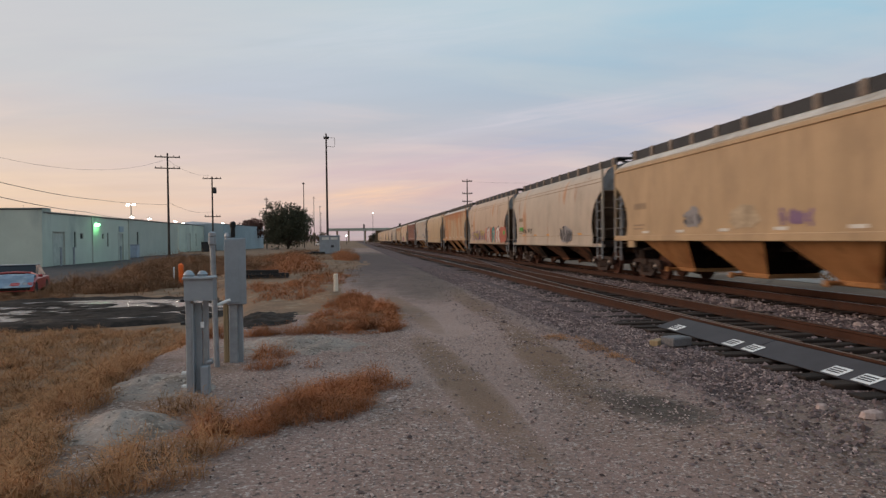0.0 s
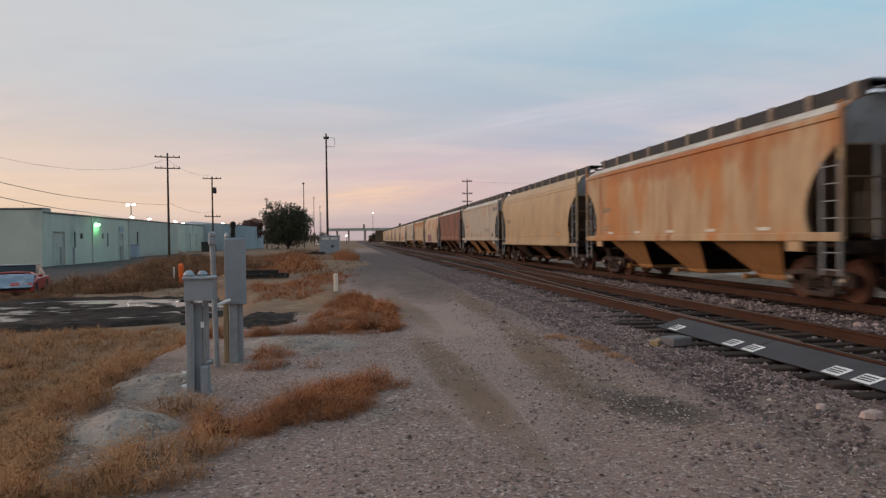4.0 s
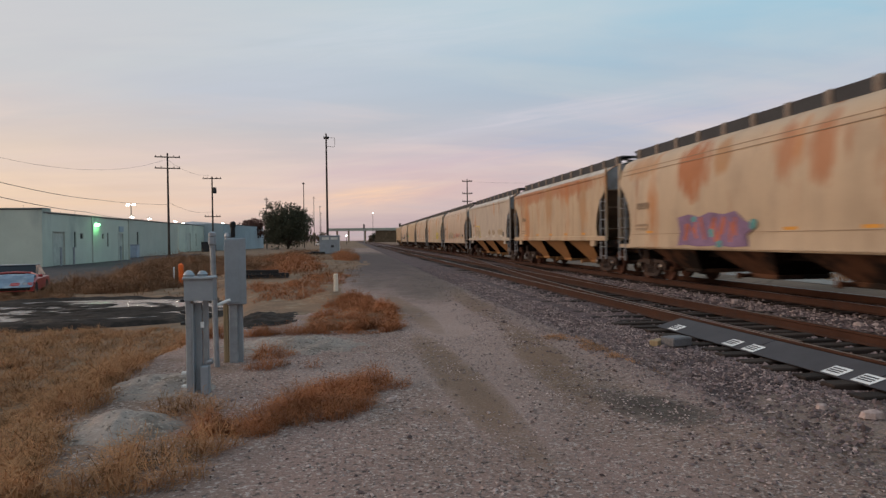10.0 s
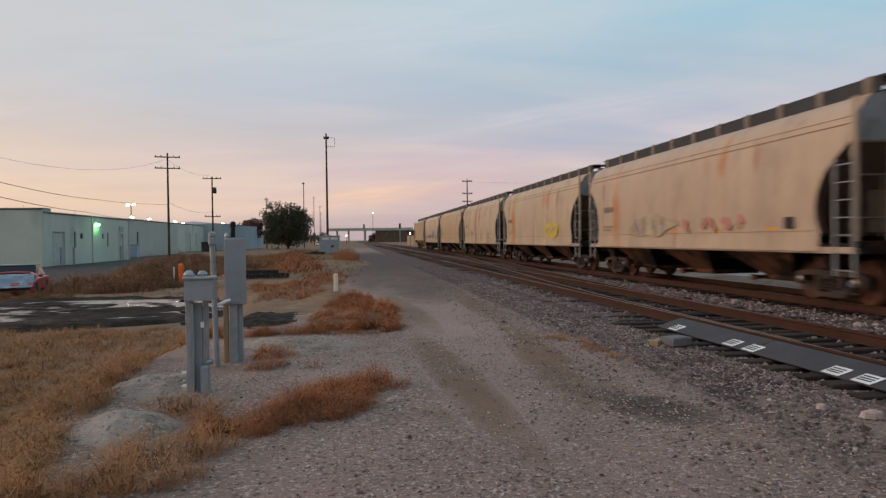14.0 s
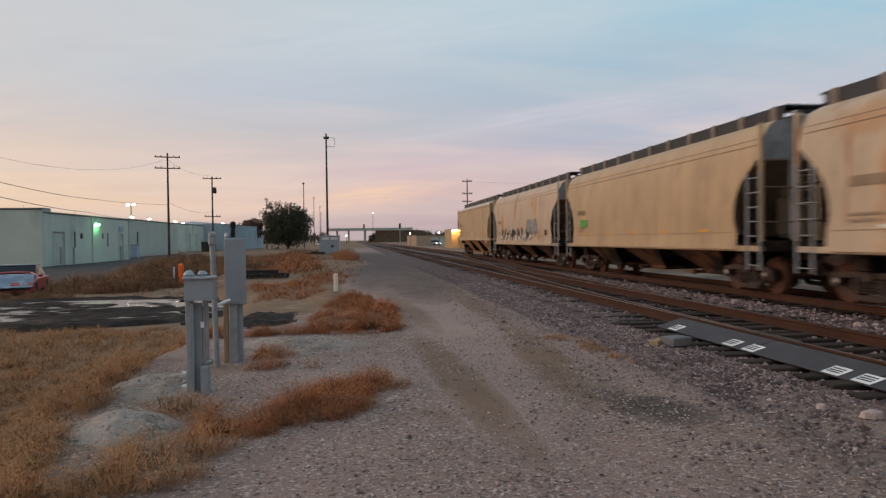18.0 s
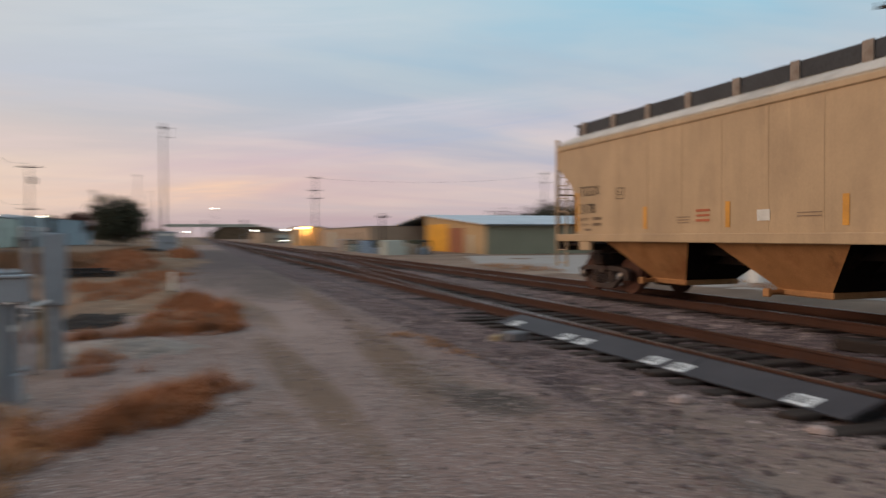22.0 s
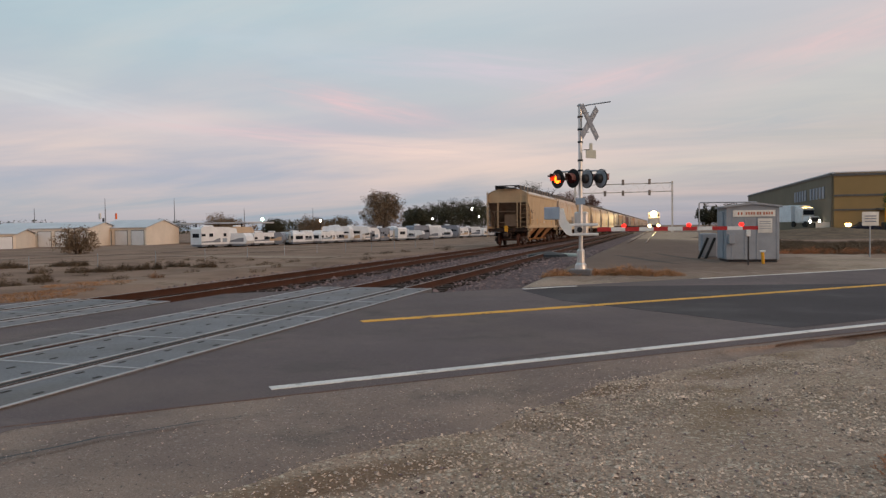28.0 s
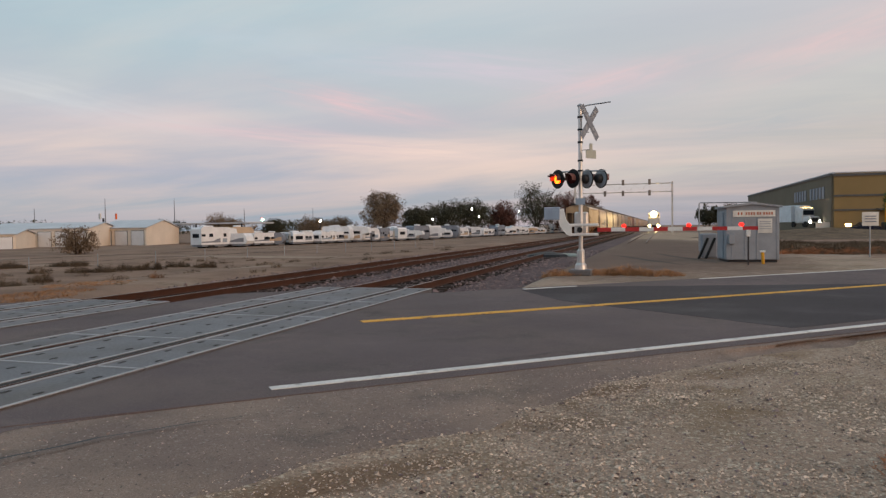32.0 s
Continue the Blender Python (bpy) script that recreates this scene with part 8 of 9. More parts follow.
for k in range(26):
    y = rj.uniform(62, 96)
    x = rj.uniform(16.8, 20.6)
    s = rj.uniform(0.6, 1.9)
    j_ = thing("yard_clutter", "yard clutter of crates, drums and machinery by the workshop", "clutter", group="workshop yard")
    m_ = ("car_bluegrey", "dark_metal", "rv_grey", "wall_side", "leaf_dark", "wall_tan")[k % 6]
    part("crate", Mesh().box((x, y, -0.35 + s * 0.4), (s, s * 0.8, s * 0.8), rz=rj.uniform(0, 1.5), bev=0.05), m_, j_)
    if k % 2:
        part("drum", Mesh().lathe([(0.28, 0), (0.3, 0.03), (0.3, 0.85), (0.27, 0.88)], Matrix.Translation((x + s * 0.7, y + 0.4, -0.35)), 12), m_, j_)
    if k % 3 == 0:
        part("frame", Mesh().box((x - 0.3, y - 0.5, 0.3), (0.12, 0.12, 1.5)).box((x + 0.4, y - 0.5, 0.3), (0.12, 0.12, 1.5)).box((x, y - 0.5, 1.0), (0.9, 0.12, 0.12)), "dark_metal", j_)
solid("pale_lot", Mesh().flat([(17.5, 9.0), (24.0, 14.5), (40.0, 30.0), (46.0, 52.0), (22.0, 56.0), (16.5, 40.0), (15.9, 20.0)], -0.45, -0.235), "lot_grey", "pale packed gravel lot beside the tracks", "pavement", kind="structure")
# long storage building
st = thing("storage_building", "long low storage building, sage steel walls, ochre end", "storage building", frame_at(25.9, 60.7, -0.4, 0.998, -0.03))
LB, DB, E0, E1 = 46.0, 20.0, 2.85, 4.25
part("front_wall", Mesh().box((LB / 2, 0.1, E0 / 2), (LB, 0.2, E0)), "wall_sage", st)
for k in range(46):
    part("wall_rib", Mesh().box((0.5 + k, -0.015, E0 / 2), (0.05, 0.03, E0 - 0.1)), "wall_sage", st)
part("end_wall", Mesh().along_x([(0.2, 0), (DB, 0), (DB, E1), (0.2, E0)], 0.0, 0.2), "wall_ochre", st)
part("far_end_wall", Mesh().along_x([(0.2, 0), (DB, 0), (DB, E1), (0.2, E0)], LB - 0.2, LB), "wall_sage", st)
part("rear_wall", Mesh().box((LB / 2, DB * 2 - 0.1, E0 / 2), (LB, 0.2, E0)), "wall_sage", st)
part("roof", Mesh().along_x([(-0.4, E0 + 0.02), (DB, E1 + 0.05), (DB * 2 + 0.4, E0), (DB * 2 + 0.4, E0 + 0.12), (DB, E1 + 0.17), (-0.4, E0 + 0.14)], -0.4, LB + 0.4), "roof_metal", st, "pale steel roof sheet")
part("gutter", Mesh().box((LB / 2, -0.42, E0 + 0.03), (LB + 0.8, 0.12, 0.14)), "trim_dark", st)
part("roller_door", Mesh().box((-0.03, 8.6, 1.35), (0.08, 4.6, 2.7)), "door_red", st, "red-brown roller door")
part("side_door", Mesh().box((-0.03, 4.2, 1.0), (0.08, 0.5, 2.0)), "door_pale", st)
part("ochre_panel", Mesh().box((-0.04, 15.2, 1.6), (0.06, 8.0, 3.2)), "yellow_paint", st, "brighter yellow wall panel")
for u in (20.0, 36.0):
    part("downpipe", Mesh().box((u, -0.06, E0 / 2), (0.14, 0.12, E0)), "trim_dark", st)
part("canopy", Mesh().box((31.0, -0.5, E0 - 0.25), (9.0, 0.9, 0.12)), "trim_dark", st)
dp = mound("dirt_pile", 36.0, 44.0, 3.0, 2.0, 0.9, "dirt_pale", "pile of pale dirt in the yard", 11)
tangle("verge_weeds", [(17.5, 16.0, 1.0, 3.0), (18.5, 24.0, 1.4, 4.0), (16.5, 34.0, 1.0, 5.0)], "grass_dry", "sparse dry weeds on the verge", 12, 0.2, 40, 0.012)
# hooded utility pedestal on the verge
hp = thing("utility_pedestal", "tall white and brown utility pedestal with a hood", "utility box")
part("column", Mesh().box((18.66, 19.55, 0.15), (0.45, 0.45, 0.75), bev=0.03), "white_paint", hp)
part("cabinet", Mesh().box((18.66, 19.55, 0.95), (0.62, 0.55, 0.9), bev=0.03), "wall_tan", hp)
part("hood", Mesh().along_y([(18.2, 1.42), (19.12, 1.42), (19.05, 1.75), (18.27, 1.75)], 19.2, 19.9), "cabinet_grey", hp)
# verge beyond the road: kerb, grass strip, low hedge line, far houses
kerb = Mesh().flat(road_poly(-15.25, -14.95, 25, 120), -0.25, 0.06)
solid("kerb", kerb, "panel_concrete", "pale concrete kerb along the road", "kerb", kind="structure")
pavement_ = Mesh().flat(road_poly(-16.6, -15.25, 25, 120), -0.25, 0.05)
solid("pavement", pavement_, "lot_grey", "pale concrete pavement beside the road", "pavement", kind="structure")
M["grass_green"] = material("grass_green", (0.07, 0.085, 0.03), 0.95, grain=(9, 0.35), wear=(0.4, 0.25), bump=0.5, bscale=8)
solid("lawn", Mesh().flat(road_poly(-20.0, -16.6, 24, 110), -0.25, -0.02), "grass_green", "strip of green lawn", "lawn", kind="structure")
for k in range(9):
    x, y = 96 + 17 * k, 30 - 13 * k
    warehouse("far_house", "far low pale building beyond the road", x, y, -0.5, 0.85, 18.0, 12.0, 3.6 + (k % 3) * 0.7, ("wall_tan", "wall_cream", "wall_side")[k % 3], windows=((4, 1.4, 1.2, 1.2), (9, 1.4, 1.2, 1.2), (14, 1.4, 1.2, 1.2)), ridge=1.6, roof="wall_tan", z=-0.6)


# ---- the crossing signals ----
SHUTTERS = []  # (blade, phase, rest pose): added blades that cover the lit lenses so they flash by turns


def flasher(parent, m, lit, phase=0):
    """A round black backboard with a hooded lens, grey behind; looks along local -y."""
    f_ = new("lamp_unit")
    f_.parent = parent
    f_.matrix_local = m
    rot = Matrix.Rotation(radians(90), 4, "X")
    part("backboard", Mesh().lathe([(0.02, 0.0), (0.30, 0.0), (0.305, 0.02), (0.30, 0.03), (0.02, 0.03)], rot, 28), "black_plastic", f_)
    part("back_plate", Mesh().lathe([(0.02, -0.03), (0.24, -0.012), (0.275, -0.004), (0.02, -0.004)], rot, 24), "lens_grey", f_, "grey dished back of the backboard", smooth=True)
    part("housing", Mesh().lathe([(0.10, -0.20), (0.14, -0.16), (0.15, -0.02)], rot, 16), "dark_metal", f_)
    part("lens", Mesh().lathe([(0.0, 0.075), (0.10, 0.06), (0.150, 0.032)], rot, 18), lit or "lens_dark", f_, "glowing red lens" if lit else "dark lens", smooth=True)
    hood = Mesh()
    n = 16
    vs = []
    for i in range(n + 1):
        a = radians(-20 + 220 * i / n)
        for r, yy in ((0.165, -0.03), (0.165, -0.36 + 0.16 * abs(math.cos(a)))):
            vs.append((r * math.cos(a), yy, r * math.sin(a)))
    hood.add(vs, [(2 * i, 2 * i + 1, 2 * i + 3, 2 * i + 2) for i in range(n)])
    part("hood", hood, "hood_black", f_)
    # added blade, dark as an unlit lens, hides the constantly glowing one
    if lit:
        blade = part("shutter_blade", Mesh().lathe([(0.005, 0.003), (0.160, 0.003), (0.160, -0.050), (0.155, -0.050), (0.155, -0.003), (0.005, -0.003)], Matrix.Translation((0, 0, -0.152)) @ rot, 20), "lens_dark", f_, "added dark blade that covers the lens")
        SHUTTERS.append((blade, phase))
    return f_


def crossing_mast(x, y, z, face, arm=True, lit=0):
    """face: heading in degrees towards which the front lamps look."""
    s = thing("crossing_signal", "railroad crossing signal with crossbuck, red flashers and lowered gate" if arm else "railroad crossing signal with crossbuck and red flashers", "crossing signal", pose(x, y, z, 0, 0, face))
    part("foundation", Mesh().box((0, 0, 0.06), (0.7, 0.7, 0.2), bev=0.03), "panel_concrete", s)
    part("base_casting", Mesh().lathe([(0.19, 0.16), (0.18, 0.30), (0.13, 0.36), (0.12, 0.75), (0.085, 0.80)], Matrix.Identity(4), 16), "aluminium", s)
    part("mast_tube", Mesh().rod((0, 0, 0.3), (0, 0, 5.35), 0.065, n=14), "aluminium", s, smooth=True)
    part("finial", Mesh().lathe([(0.085, 0), (0.09, 0.05), (0.03, 0.09)], Matrix.Translation((0, 0, 5.33)), 12), "galvanised", s)
    away = Matrix.Translation((0.30 if arm else 0.0, -0.10, 4.80)) @ Matrix.Rotation(radians(62 if arm else 8), 4, "Z")
    for i, a in enumerate((42, -42)):
        m = away @ Matrix.Translation((0, -0.012 * i, 0)) @ Matrix.Rotation(radians(a), 4, "Y")
        # the gate signal's board is darker grey: its backlit shade is in the colour
        b_ = part("crossbuck_board", Mesh().box((0, 0, 0), (0.22, 0.02, 1.30), bev=0.004, m=m), "rv_grey" if arm else "mark_white", s, "grey back of a crossbuck board, darkened for shade" if arm else "white crossbuck board with dark lettering")
        for q in (-0.45, -0.25, 0.25, 0.45):
            part("letter_bar", Mesh().box((0, -0.013, q), (0.10, 0.006, 0.12), m=m), "galvanised" if arm else "mark_black", b_)
    for z_ in (4.5, 5.1):
        part("sign_bracket", Mesh().rod((0, 0, z_), (0.28 if arm else 0.02, -0.09, z_), 0.015, n=6), "dark_metal", s)
    part("bell_bracket", Mesh().tube([(0, 0, 5.30), (0.25, -0.02, 5.36), (0.95, -0.02, 5.42)], 0.02), "galvanised", s)
    tsm = Matrix.Translation((0.34 if arm else 0.0, -0.09, 3.80)) @ Matrix.Rotation(radians(48 if arm else 8), 4, "Z")
    part("track_sign", Mesh().box((0, 0, 0), (0.42, 0.02, 0.26), bev=0.004, m=tsm).box((0, 0, 0.23), (0.12, 0.02, 0.22), m=tsm), "wall_side", s, "small pale number plate, blank")
    part("plate_bracket", Mesh().rod((0, 0, 3.95), (0.33 if arm else 0.02, -0.07, 3.95), 0.012, n=6), "dark_metal", s)
    for z_ in (3.3, 3.62, 4.2, 4.6, 5.0):
        part("clamp", Mesh().lathe([(0.085, -0.03), (0.085, 0.03)], Matrix.Translation((0, 0, z_)), 12), "dark_metal", s)
    part("lamp_crossarm", Mesh().rod((-0.78, 0, 3.28), (0.78, 0, 3.28), 0.025), "galvanised", s)
    # front pair and rear pair of flashers
    turn = -42 if arm else 12
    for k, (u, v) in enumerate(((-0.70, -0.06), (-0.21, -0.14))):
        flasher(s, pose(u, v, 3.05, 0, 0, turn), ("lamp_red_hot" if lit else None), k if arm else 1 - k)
    for u, v in ((0.19, 0.10), (0.62, 0.14)):
        flasher(s, pose(u, v, 3.04, 0, 0, turn + 176), None)
    part("blue_notice", Mesh().box((0, -0.085, 2.32), (0.30, 0.015, 0.2)), "car_bluegrey", s, "small blue notice plate, unreadable")
    if arm:
        part("gate_mechanism", Mesh().box((0.0, 0.22, 1.62), (0.42, 0.36, 0.75), bev=0.05), "aluminium", s)
        for z_ in (1.27, 1.57):
            part("support_arm", Mesh().box((0.12, -0.28, z_), (0.92, 0.06, 0.09), bev=0.02), "white_paint", s)
        part("counterweight", Mesh().along_y([(-0.25, 1.22), (-0.42, 1.28), (-0.62, 1.55), (-0.72, 1.95), (-0.66, 2.1), (-0.50, 2.1), (-0.42, 1.75), (-0.25, 1.52)], -0.33, -0.27), "white_paint", s)
        part("weight_plate", Mesh().box((-0.86, -0.34, 1.95), (0.50, 0.06, 0.40), bev=0.02), "car_bluegrey", s, "blue-grey counterweight block")
        part("socket", Mesh().lathe([(0.08, -0.05), (0.09, 0.0), (0.08, 0.05)], Matrix.Translation((0.0, -0.3, 1.42)) @ Matrix.Rotation(radians(90), 4, "X"), 16), "dark_metal", s)
    return s


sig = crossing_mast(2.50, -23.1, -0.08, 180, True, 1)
# gate arm, lowered over the lane: alternating red and white lengths
gate = new("gate_arm")
gate.parent = sig
gate.matrix_local = pose(0.0, -0.30, 1.42, 0, 0, 0)
L0, step = 0.55, 0.42
for k in range(11):
    part("stripe_length", Mesh().box((L0 + step * (k + 0.5), 0, 0), (step, 0.03, 0.125 - 0.002 * k)), "white_paint" if k % 2 else "red_paint", gate)
for u, mat in ((1.35, "lamp_red"), (3.25, "lamp_red"), (4.72, "lamp_red")):
    part("gate_lamp", Mesh().box((u, 0, 0.11), (0.13, 0.08, 0.11), bev=0.03), mat, gate, "small glowing red gate lamp")
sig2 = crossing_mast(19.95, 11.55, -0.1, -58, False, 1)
rb = thing("roadside_stand", "thin steel stand with a white box", "stand")
part("leg", Mesh().rod((-3.1, -29.2, -0.1), (-3.1, -29.2, 1.05), 0.03), "dark_metal", rb)
part("box", Mesh().box((-3.1, -29.2, 1.12), (0.14, 0.12, 0.26), bev=0.02), "white_paint", rb)
# control house by the crossing
hs = thing("control_house", "grey steel railway control house with white signs", "signal house", frame_at(-2.47, -31.2, -0.1, -0.99, -0.14))
part("shell", Mesh().box((1.03, 0.8, 1.18), (2.06, 1.6, 2.15), bev=0.02), "cabinet_grey", hs)
part("roof", Mesh().along_y([(-0.08, 2.22), (1.03, 2.36), (2.14, 2.22), (2.14, 2.29), (1.03, 2.44), (-0.08, 2.29)], -0.10, 1.72), "galvanised", hs)
part("gable", Mesh().along_y([(0.02, 2.24), (2.04, 2.24), (1.03, 2.37)], 0.0, 0.03), "cabinet_grey", hs)
part("base_skid", Mesh().box((1.03, 0.8, 0.05), (1.9, 1.5, 0.14)), "dark_metal", hs)
sg = part("name_board", Mesh().box((1.08, -0.025, 1.98), (1.62, 0.03, 0.26)), "mark_white", hs, "white name board with dark lettering")
for u in (0.48, 0.60, 0.78, 0.88, 0.98, 1.08, 1.22, 1.32, 1.46, 1.56, 1.66, 1.76):
    part("letter_bar", Mesh().box((u, -0.043, 1.98), (0.06, 0.004, 0.11)), "mark_rust", sg)
nb = part("notice", Mesh().box((1.50, -0.025, 1.48), (0.55, 0.02, 0.58)), "mark_white", hs, "white notice sheet")
for q in (1.64, 1.56, 1.46, 1.36):
    part("print_line", Mesh().box((1.50, -0.038, q), (0.42, 0.004, 0.03)), "galvanised", nb)
for u in (0.25, 0.75, 1.2, 1.98):
    part("wall_rib", Mesh().box((u, -0.008, 1.1), (0.03, 0.02, 2.0)), "galvanised", hs)
part("side_door", Mesh().box((-0.02, 0.8, 1.1), (0.04, 0.8, 1.9), bev=0.01), "cabinet_grey", hs)
part("meter_box", Mesh().box((0.2, -0.08, 0.95), (0.25, 0.16, 0.4), bev=0.02), "cabinet_grey", hs)
yp = thing("bollard", "short yellow and white bollard", "bollard")
part("post", Mesh().rod((-3.75, -30.2, -0.15), (-3.72, -30.2, 0.35), 0.06), "yellow_paint", yp)
part("cap", Mesh().box((-3.72, -30.2, 0.38), (0.2, 0.14, 0.08), bev=0.02), "white_paint", yp)
mc = thing("switch_machine", "grey machine with black struts beside the house", "machine")
part("cover", Mesh().box((-2.0, -34.6, 0.50), (0.7, 0.4, 1.1), rz=0.2, bev=0.05), "cabinet_grey", mc)
for k in range(2):
    part("strut", Mesh().rod((-1.55 - 0.3 * k, -34.1, -0.1), (-1.95 - 0.3 * k, -34.1, 0.85), 0.06), "black_plastic", mc)
fr = thing("portal_frame", "thin steel portal frame behind the house", "frame")
part("portal", Mesh().tube([(-2.1, -45, -0.1), (-2.1, -45, 2.70), (-2.15, -45, 2.75), (-5.35, -46, 2.75), (-5.4, -46, 2.70), (-5.4, -46, -0.1)], 0.04), "galvanised", fr)
rs = thing("road_sign", "white road sign on a post, print unreadable", "sign")
part("post", Mesh().rod((-8.9, -36.2, -0.1), (-8.9, -36.2, 1.95), 0.03), "galvanised", rs)
bd = part("board", Mesh().box((-8.9, -36.16, 1.62), (0.72, 0.02, 0.62), rz=0.25), "mark_white", rs)
part("print", Mesh().box((-8.9, -36.13, 1.74), (0.5, 0.01, 0.05), rz=0.25).box((-8.9, -36.13, 1.62), (0.5, 0.01, 0.05), rz=0.25).box((-8.9, -36.13, 1.5), (0.5, 0.01, 0.05), rz=0.25), "rv_grey", bd)
tangle("roadside_weeds", [(1.2, -23.6, 1.6, 0.9), (3.2, -22.8, 0.7, 0.6), (0.2, -22.9, 0.9, 0.4)], "grass_dry", "dry orange grass round the signal's foot", 13, 0.2, 260, 0.008)
tangle("red_scrub", [(-8.5, -44, 4.5, 5.0), (-14, -52, 6.0, 7.0), (-7.0, -58, 4.0, 7.0)], "scrub_dark", "dark brown low scrub behind the road", 14, 0.30, 90, 0.008, 1.6)
tangle("red_grass", [(-7.5, -40.5, 3.5, 1.6), (-12.5, -43.5, 4.5, 2.0), (-17.0, -47.0, 4.0, 2.0)], "grass_rust", "rust-red dry grass at the roadside", 18, 0.22, 110, 0.008, 1.6)
tangle("corner_tuft", [(-1.35, -5.1, 0.18, 0.22), (-1.6, -5.4, 0.2, 0.2)], "grass_rust", "tuft of dry grass in the gravel", 15, 0.16, 600, 0.004)
tangle("dry_verge", [(15.0, -13.0, 0.8, 2.4), (16.5, -15.5, 0.9, 2.0), (14.6, -9.5, 0.6, 1.6), (18.0, -19.0, 1.2, 1.6)], "grass_dry", "dry yellow grass beside the far track", 16, 0.08, 120, 0.005, 2.0)
scr = random.Random(5)
tangle("lot_tufts", [(scr.uniform(15, 46), scr.uniform(-60, -15), scr.uniform(0.2, 0.7), scr.uniform(0.2, 0.5)) for _ in range(110)], "scrub_dark", "low dark tufts scattered over the dirt lot", 19, 0.2, 60, 0.010, 1.4)
for k, (x, y, r) in enumerate(((36.3, -37.0, 0.9), (35.2, -37.9, 1.0), (34.9, -40.0, 1.1), (33.8, -41.0, 1.0), (34.0, -43.8, 1.0), (31.4, -43.5, 1.0), (31.7, -29.9, 0.9), (30.9, -26.9, 0.8), (17.9, -21.9, 0.4), (22.7, -40.7, 0.5), (38.5, -36.0, 0.8), (44.0, -44.0, 1.6), (47.0, -41.0, 1.5))):
    tangle("sagebrush", [(x, y, r, r * 0.75)], "scrub_dark" if k % 9 != 8 else "grass_far", "low dark sagebrush in the dirt lot", 100 + k, 0.42 if r > 0.5 else 0.22, 150, 0.012, 1.0, "shrub")
bank = mound("gravel_heap", -18, -92, 16, 18, 0.9, "scrub_dark", "low weedy bank before the bakery yard", 12)
jk = thing("tarpaulin", "dark tarpaulin and pipe beside the track", "tarpaulin")
part("sheet", Mesh().lathe([(1.0, 0), (0.8, 0.2), (0.3, 0.32)], Matrix.Translation((5.9, -38.2, -0.25)) @ Matrix.Diagonal((1.3, 1, 1, 1)), 11), "black_plastic", jk)
part("pipe", Mesh().rod((4.2, -38, -0.12), (5.2, -38.6, -0.12), 0.12), "wall_side", jk)

# ---- signal gantry over the tracks ----
gt = thing("signal_gantry", "pale steel signal bridge over the tracks", "signal bridge")
for x in (-2.0, 17.4):
    part("tower", Mesh().box((x, -150, 5.0), (0.35, 0.35, 10.4)).box((x, -149.2, 5.0), (0.2, 0.2, 10.4)), "gantry_pale", gt)
tr = Mesh()
for z in (8.2, 9.9):
    for y in (-150.5, -149.5):
        tr.box((7.7, y, z), (19.6, 0.14, 0.14))
for k in range(16):
    x0 = -2.0 + 19.4 * k / 16
    tr.rod((x0, -149.5, 8.2 if k % 2 else 9.9), (x0 + 19.4 / 16, -149.5, 9.9 if k % 2 else 8.2), 0.022, n=5)
part("truss", tr, "gantry_pale", gt)
for x in (2.4, 7.6, 11.2):
    for z in (8.0, 10.2):
        part("signal_head", Mesh().box((x, -149.2, z), (0.5, 0.4, 1.1), bev=0.05), "bracket", gt)

# ---- a waiting locomotive, far down a siding ----
siding = thing("railway_siding", "rusty siding rails sunk in dirt", "railway track", kind="structure")
for x in (1.27, 2.77):
    rail_line(siding, [x, x], [-900, -62])
lo = thing("locomotive", "distant locomotive with bright headlights on a siding", "locomotive", pose(2.02, -203, 0))
part("underframe", Mesh().box((0, 0, 1.1), (3.0, 20, 0.7)), "underframe", lo)
# nose and cab coloured pale, as if lost in the headlight's glare
part("nose", Mesh().box((0, 9.0, 2.4), (2.2, 2.0, 2.0), bev=0.1), "gantry_pale", lo)
part("cab", Mesh().box((0, 6.8, 3.1), (3.0, 2.6, 3.2), bev=0.1), "gantry_pale", lo)
part("hood", Mesh().box((0, -2.4, 2.9), (2.0, 15.5, 2.6), bev=0.1), "rv_grey", lo)
part("windscreen", Mesh().box((0, 8.12, 4.0), (2.4, 0.06, 0.7)), "glass_dark", lo)
for y in (-6.5, 6.5):
    part("truck", Mesh().box((0, y, 0.55), (2.6, 4.2, 0.8), bev=0.1), "truck_iron", lo)
for y in (-8.2, -6.5, -4.8, 4.8, 6.5, 8.2):
    part("wheelset", Mesh().lathe([(0.1, -0.8), (0.5, -0.8), (0.5, -0.68), (0.1, -0.66), (0.1, 0.66), (0.5, 0.68), (0.5, 0.8), (0.1, 0.8)], Matrix.Translation((0, y, 0.5)) @ Matrix.Rotation(radians(90), 4, "Y"), 16), "wheel_rust", lo)
# headlight and ditch lenses oversized to stand in for their glare
part("headlight", Mesh().lathe([(0.05, 0), (0.80, 0.02), (0.68, 0.1)], Matrix.Translation((0, 10.06, 4.3)) @ Matrix.Rotation(radians(-90), 4, "X"), 16), "lamp_head", lo, "bright headlight, lens enlarged for glare")
for s in (-1, 1):
    part("ditch_light", Mesh().lathe([(0.05, 0), (0.34, 0.02), (0.28, 0.06)], Matrix.Translation((s * 1.1, 10.1, 1.2)) @ Matrix.Rotation(radians(-90), 4, "X"), 12), "lamp_head", lo, "lit ditch light")
rd = thing("dwarf_signal", "far small red signal light", "signal")
part("post", Mesh().rod((12.8, -230, -0.2), (12.8, -230, 2.2), 0.08), "dark_metal", rd)
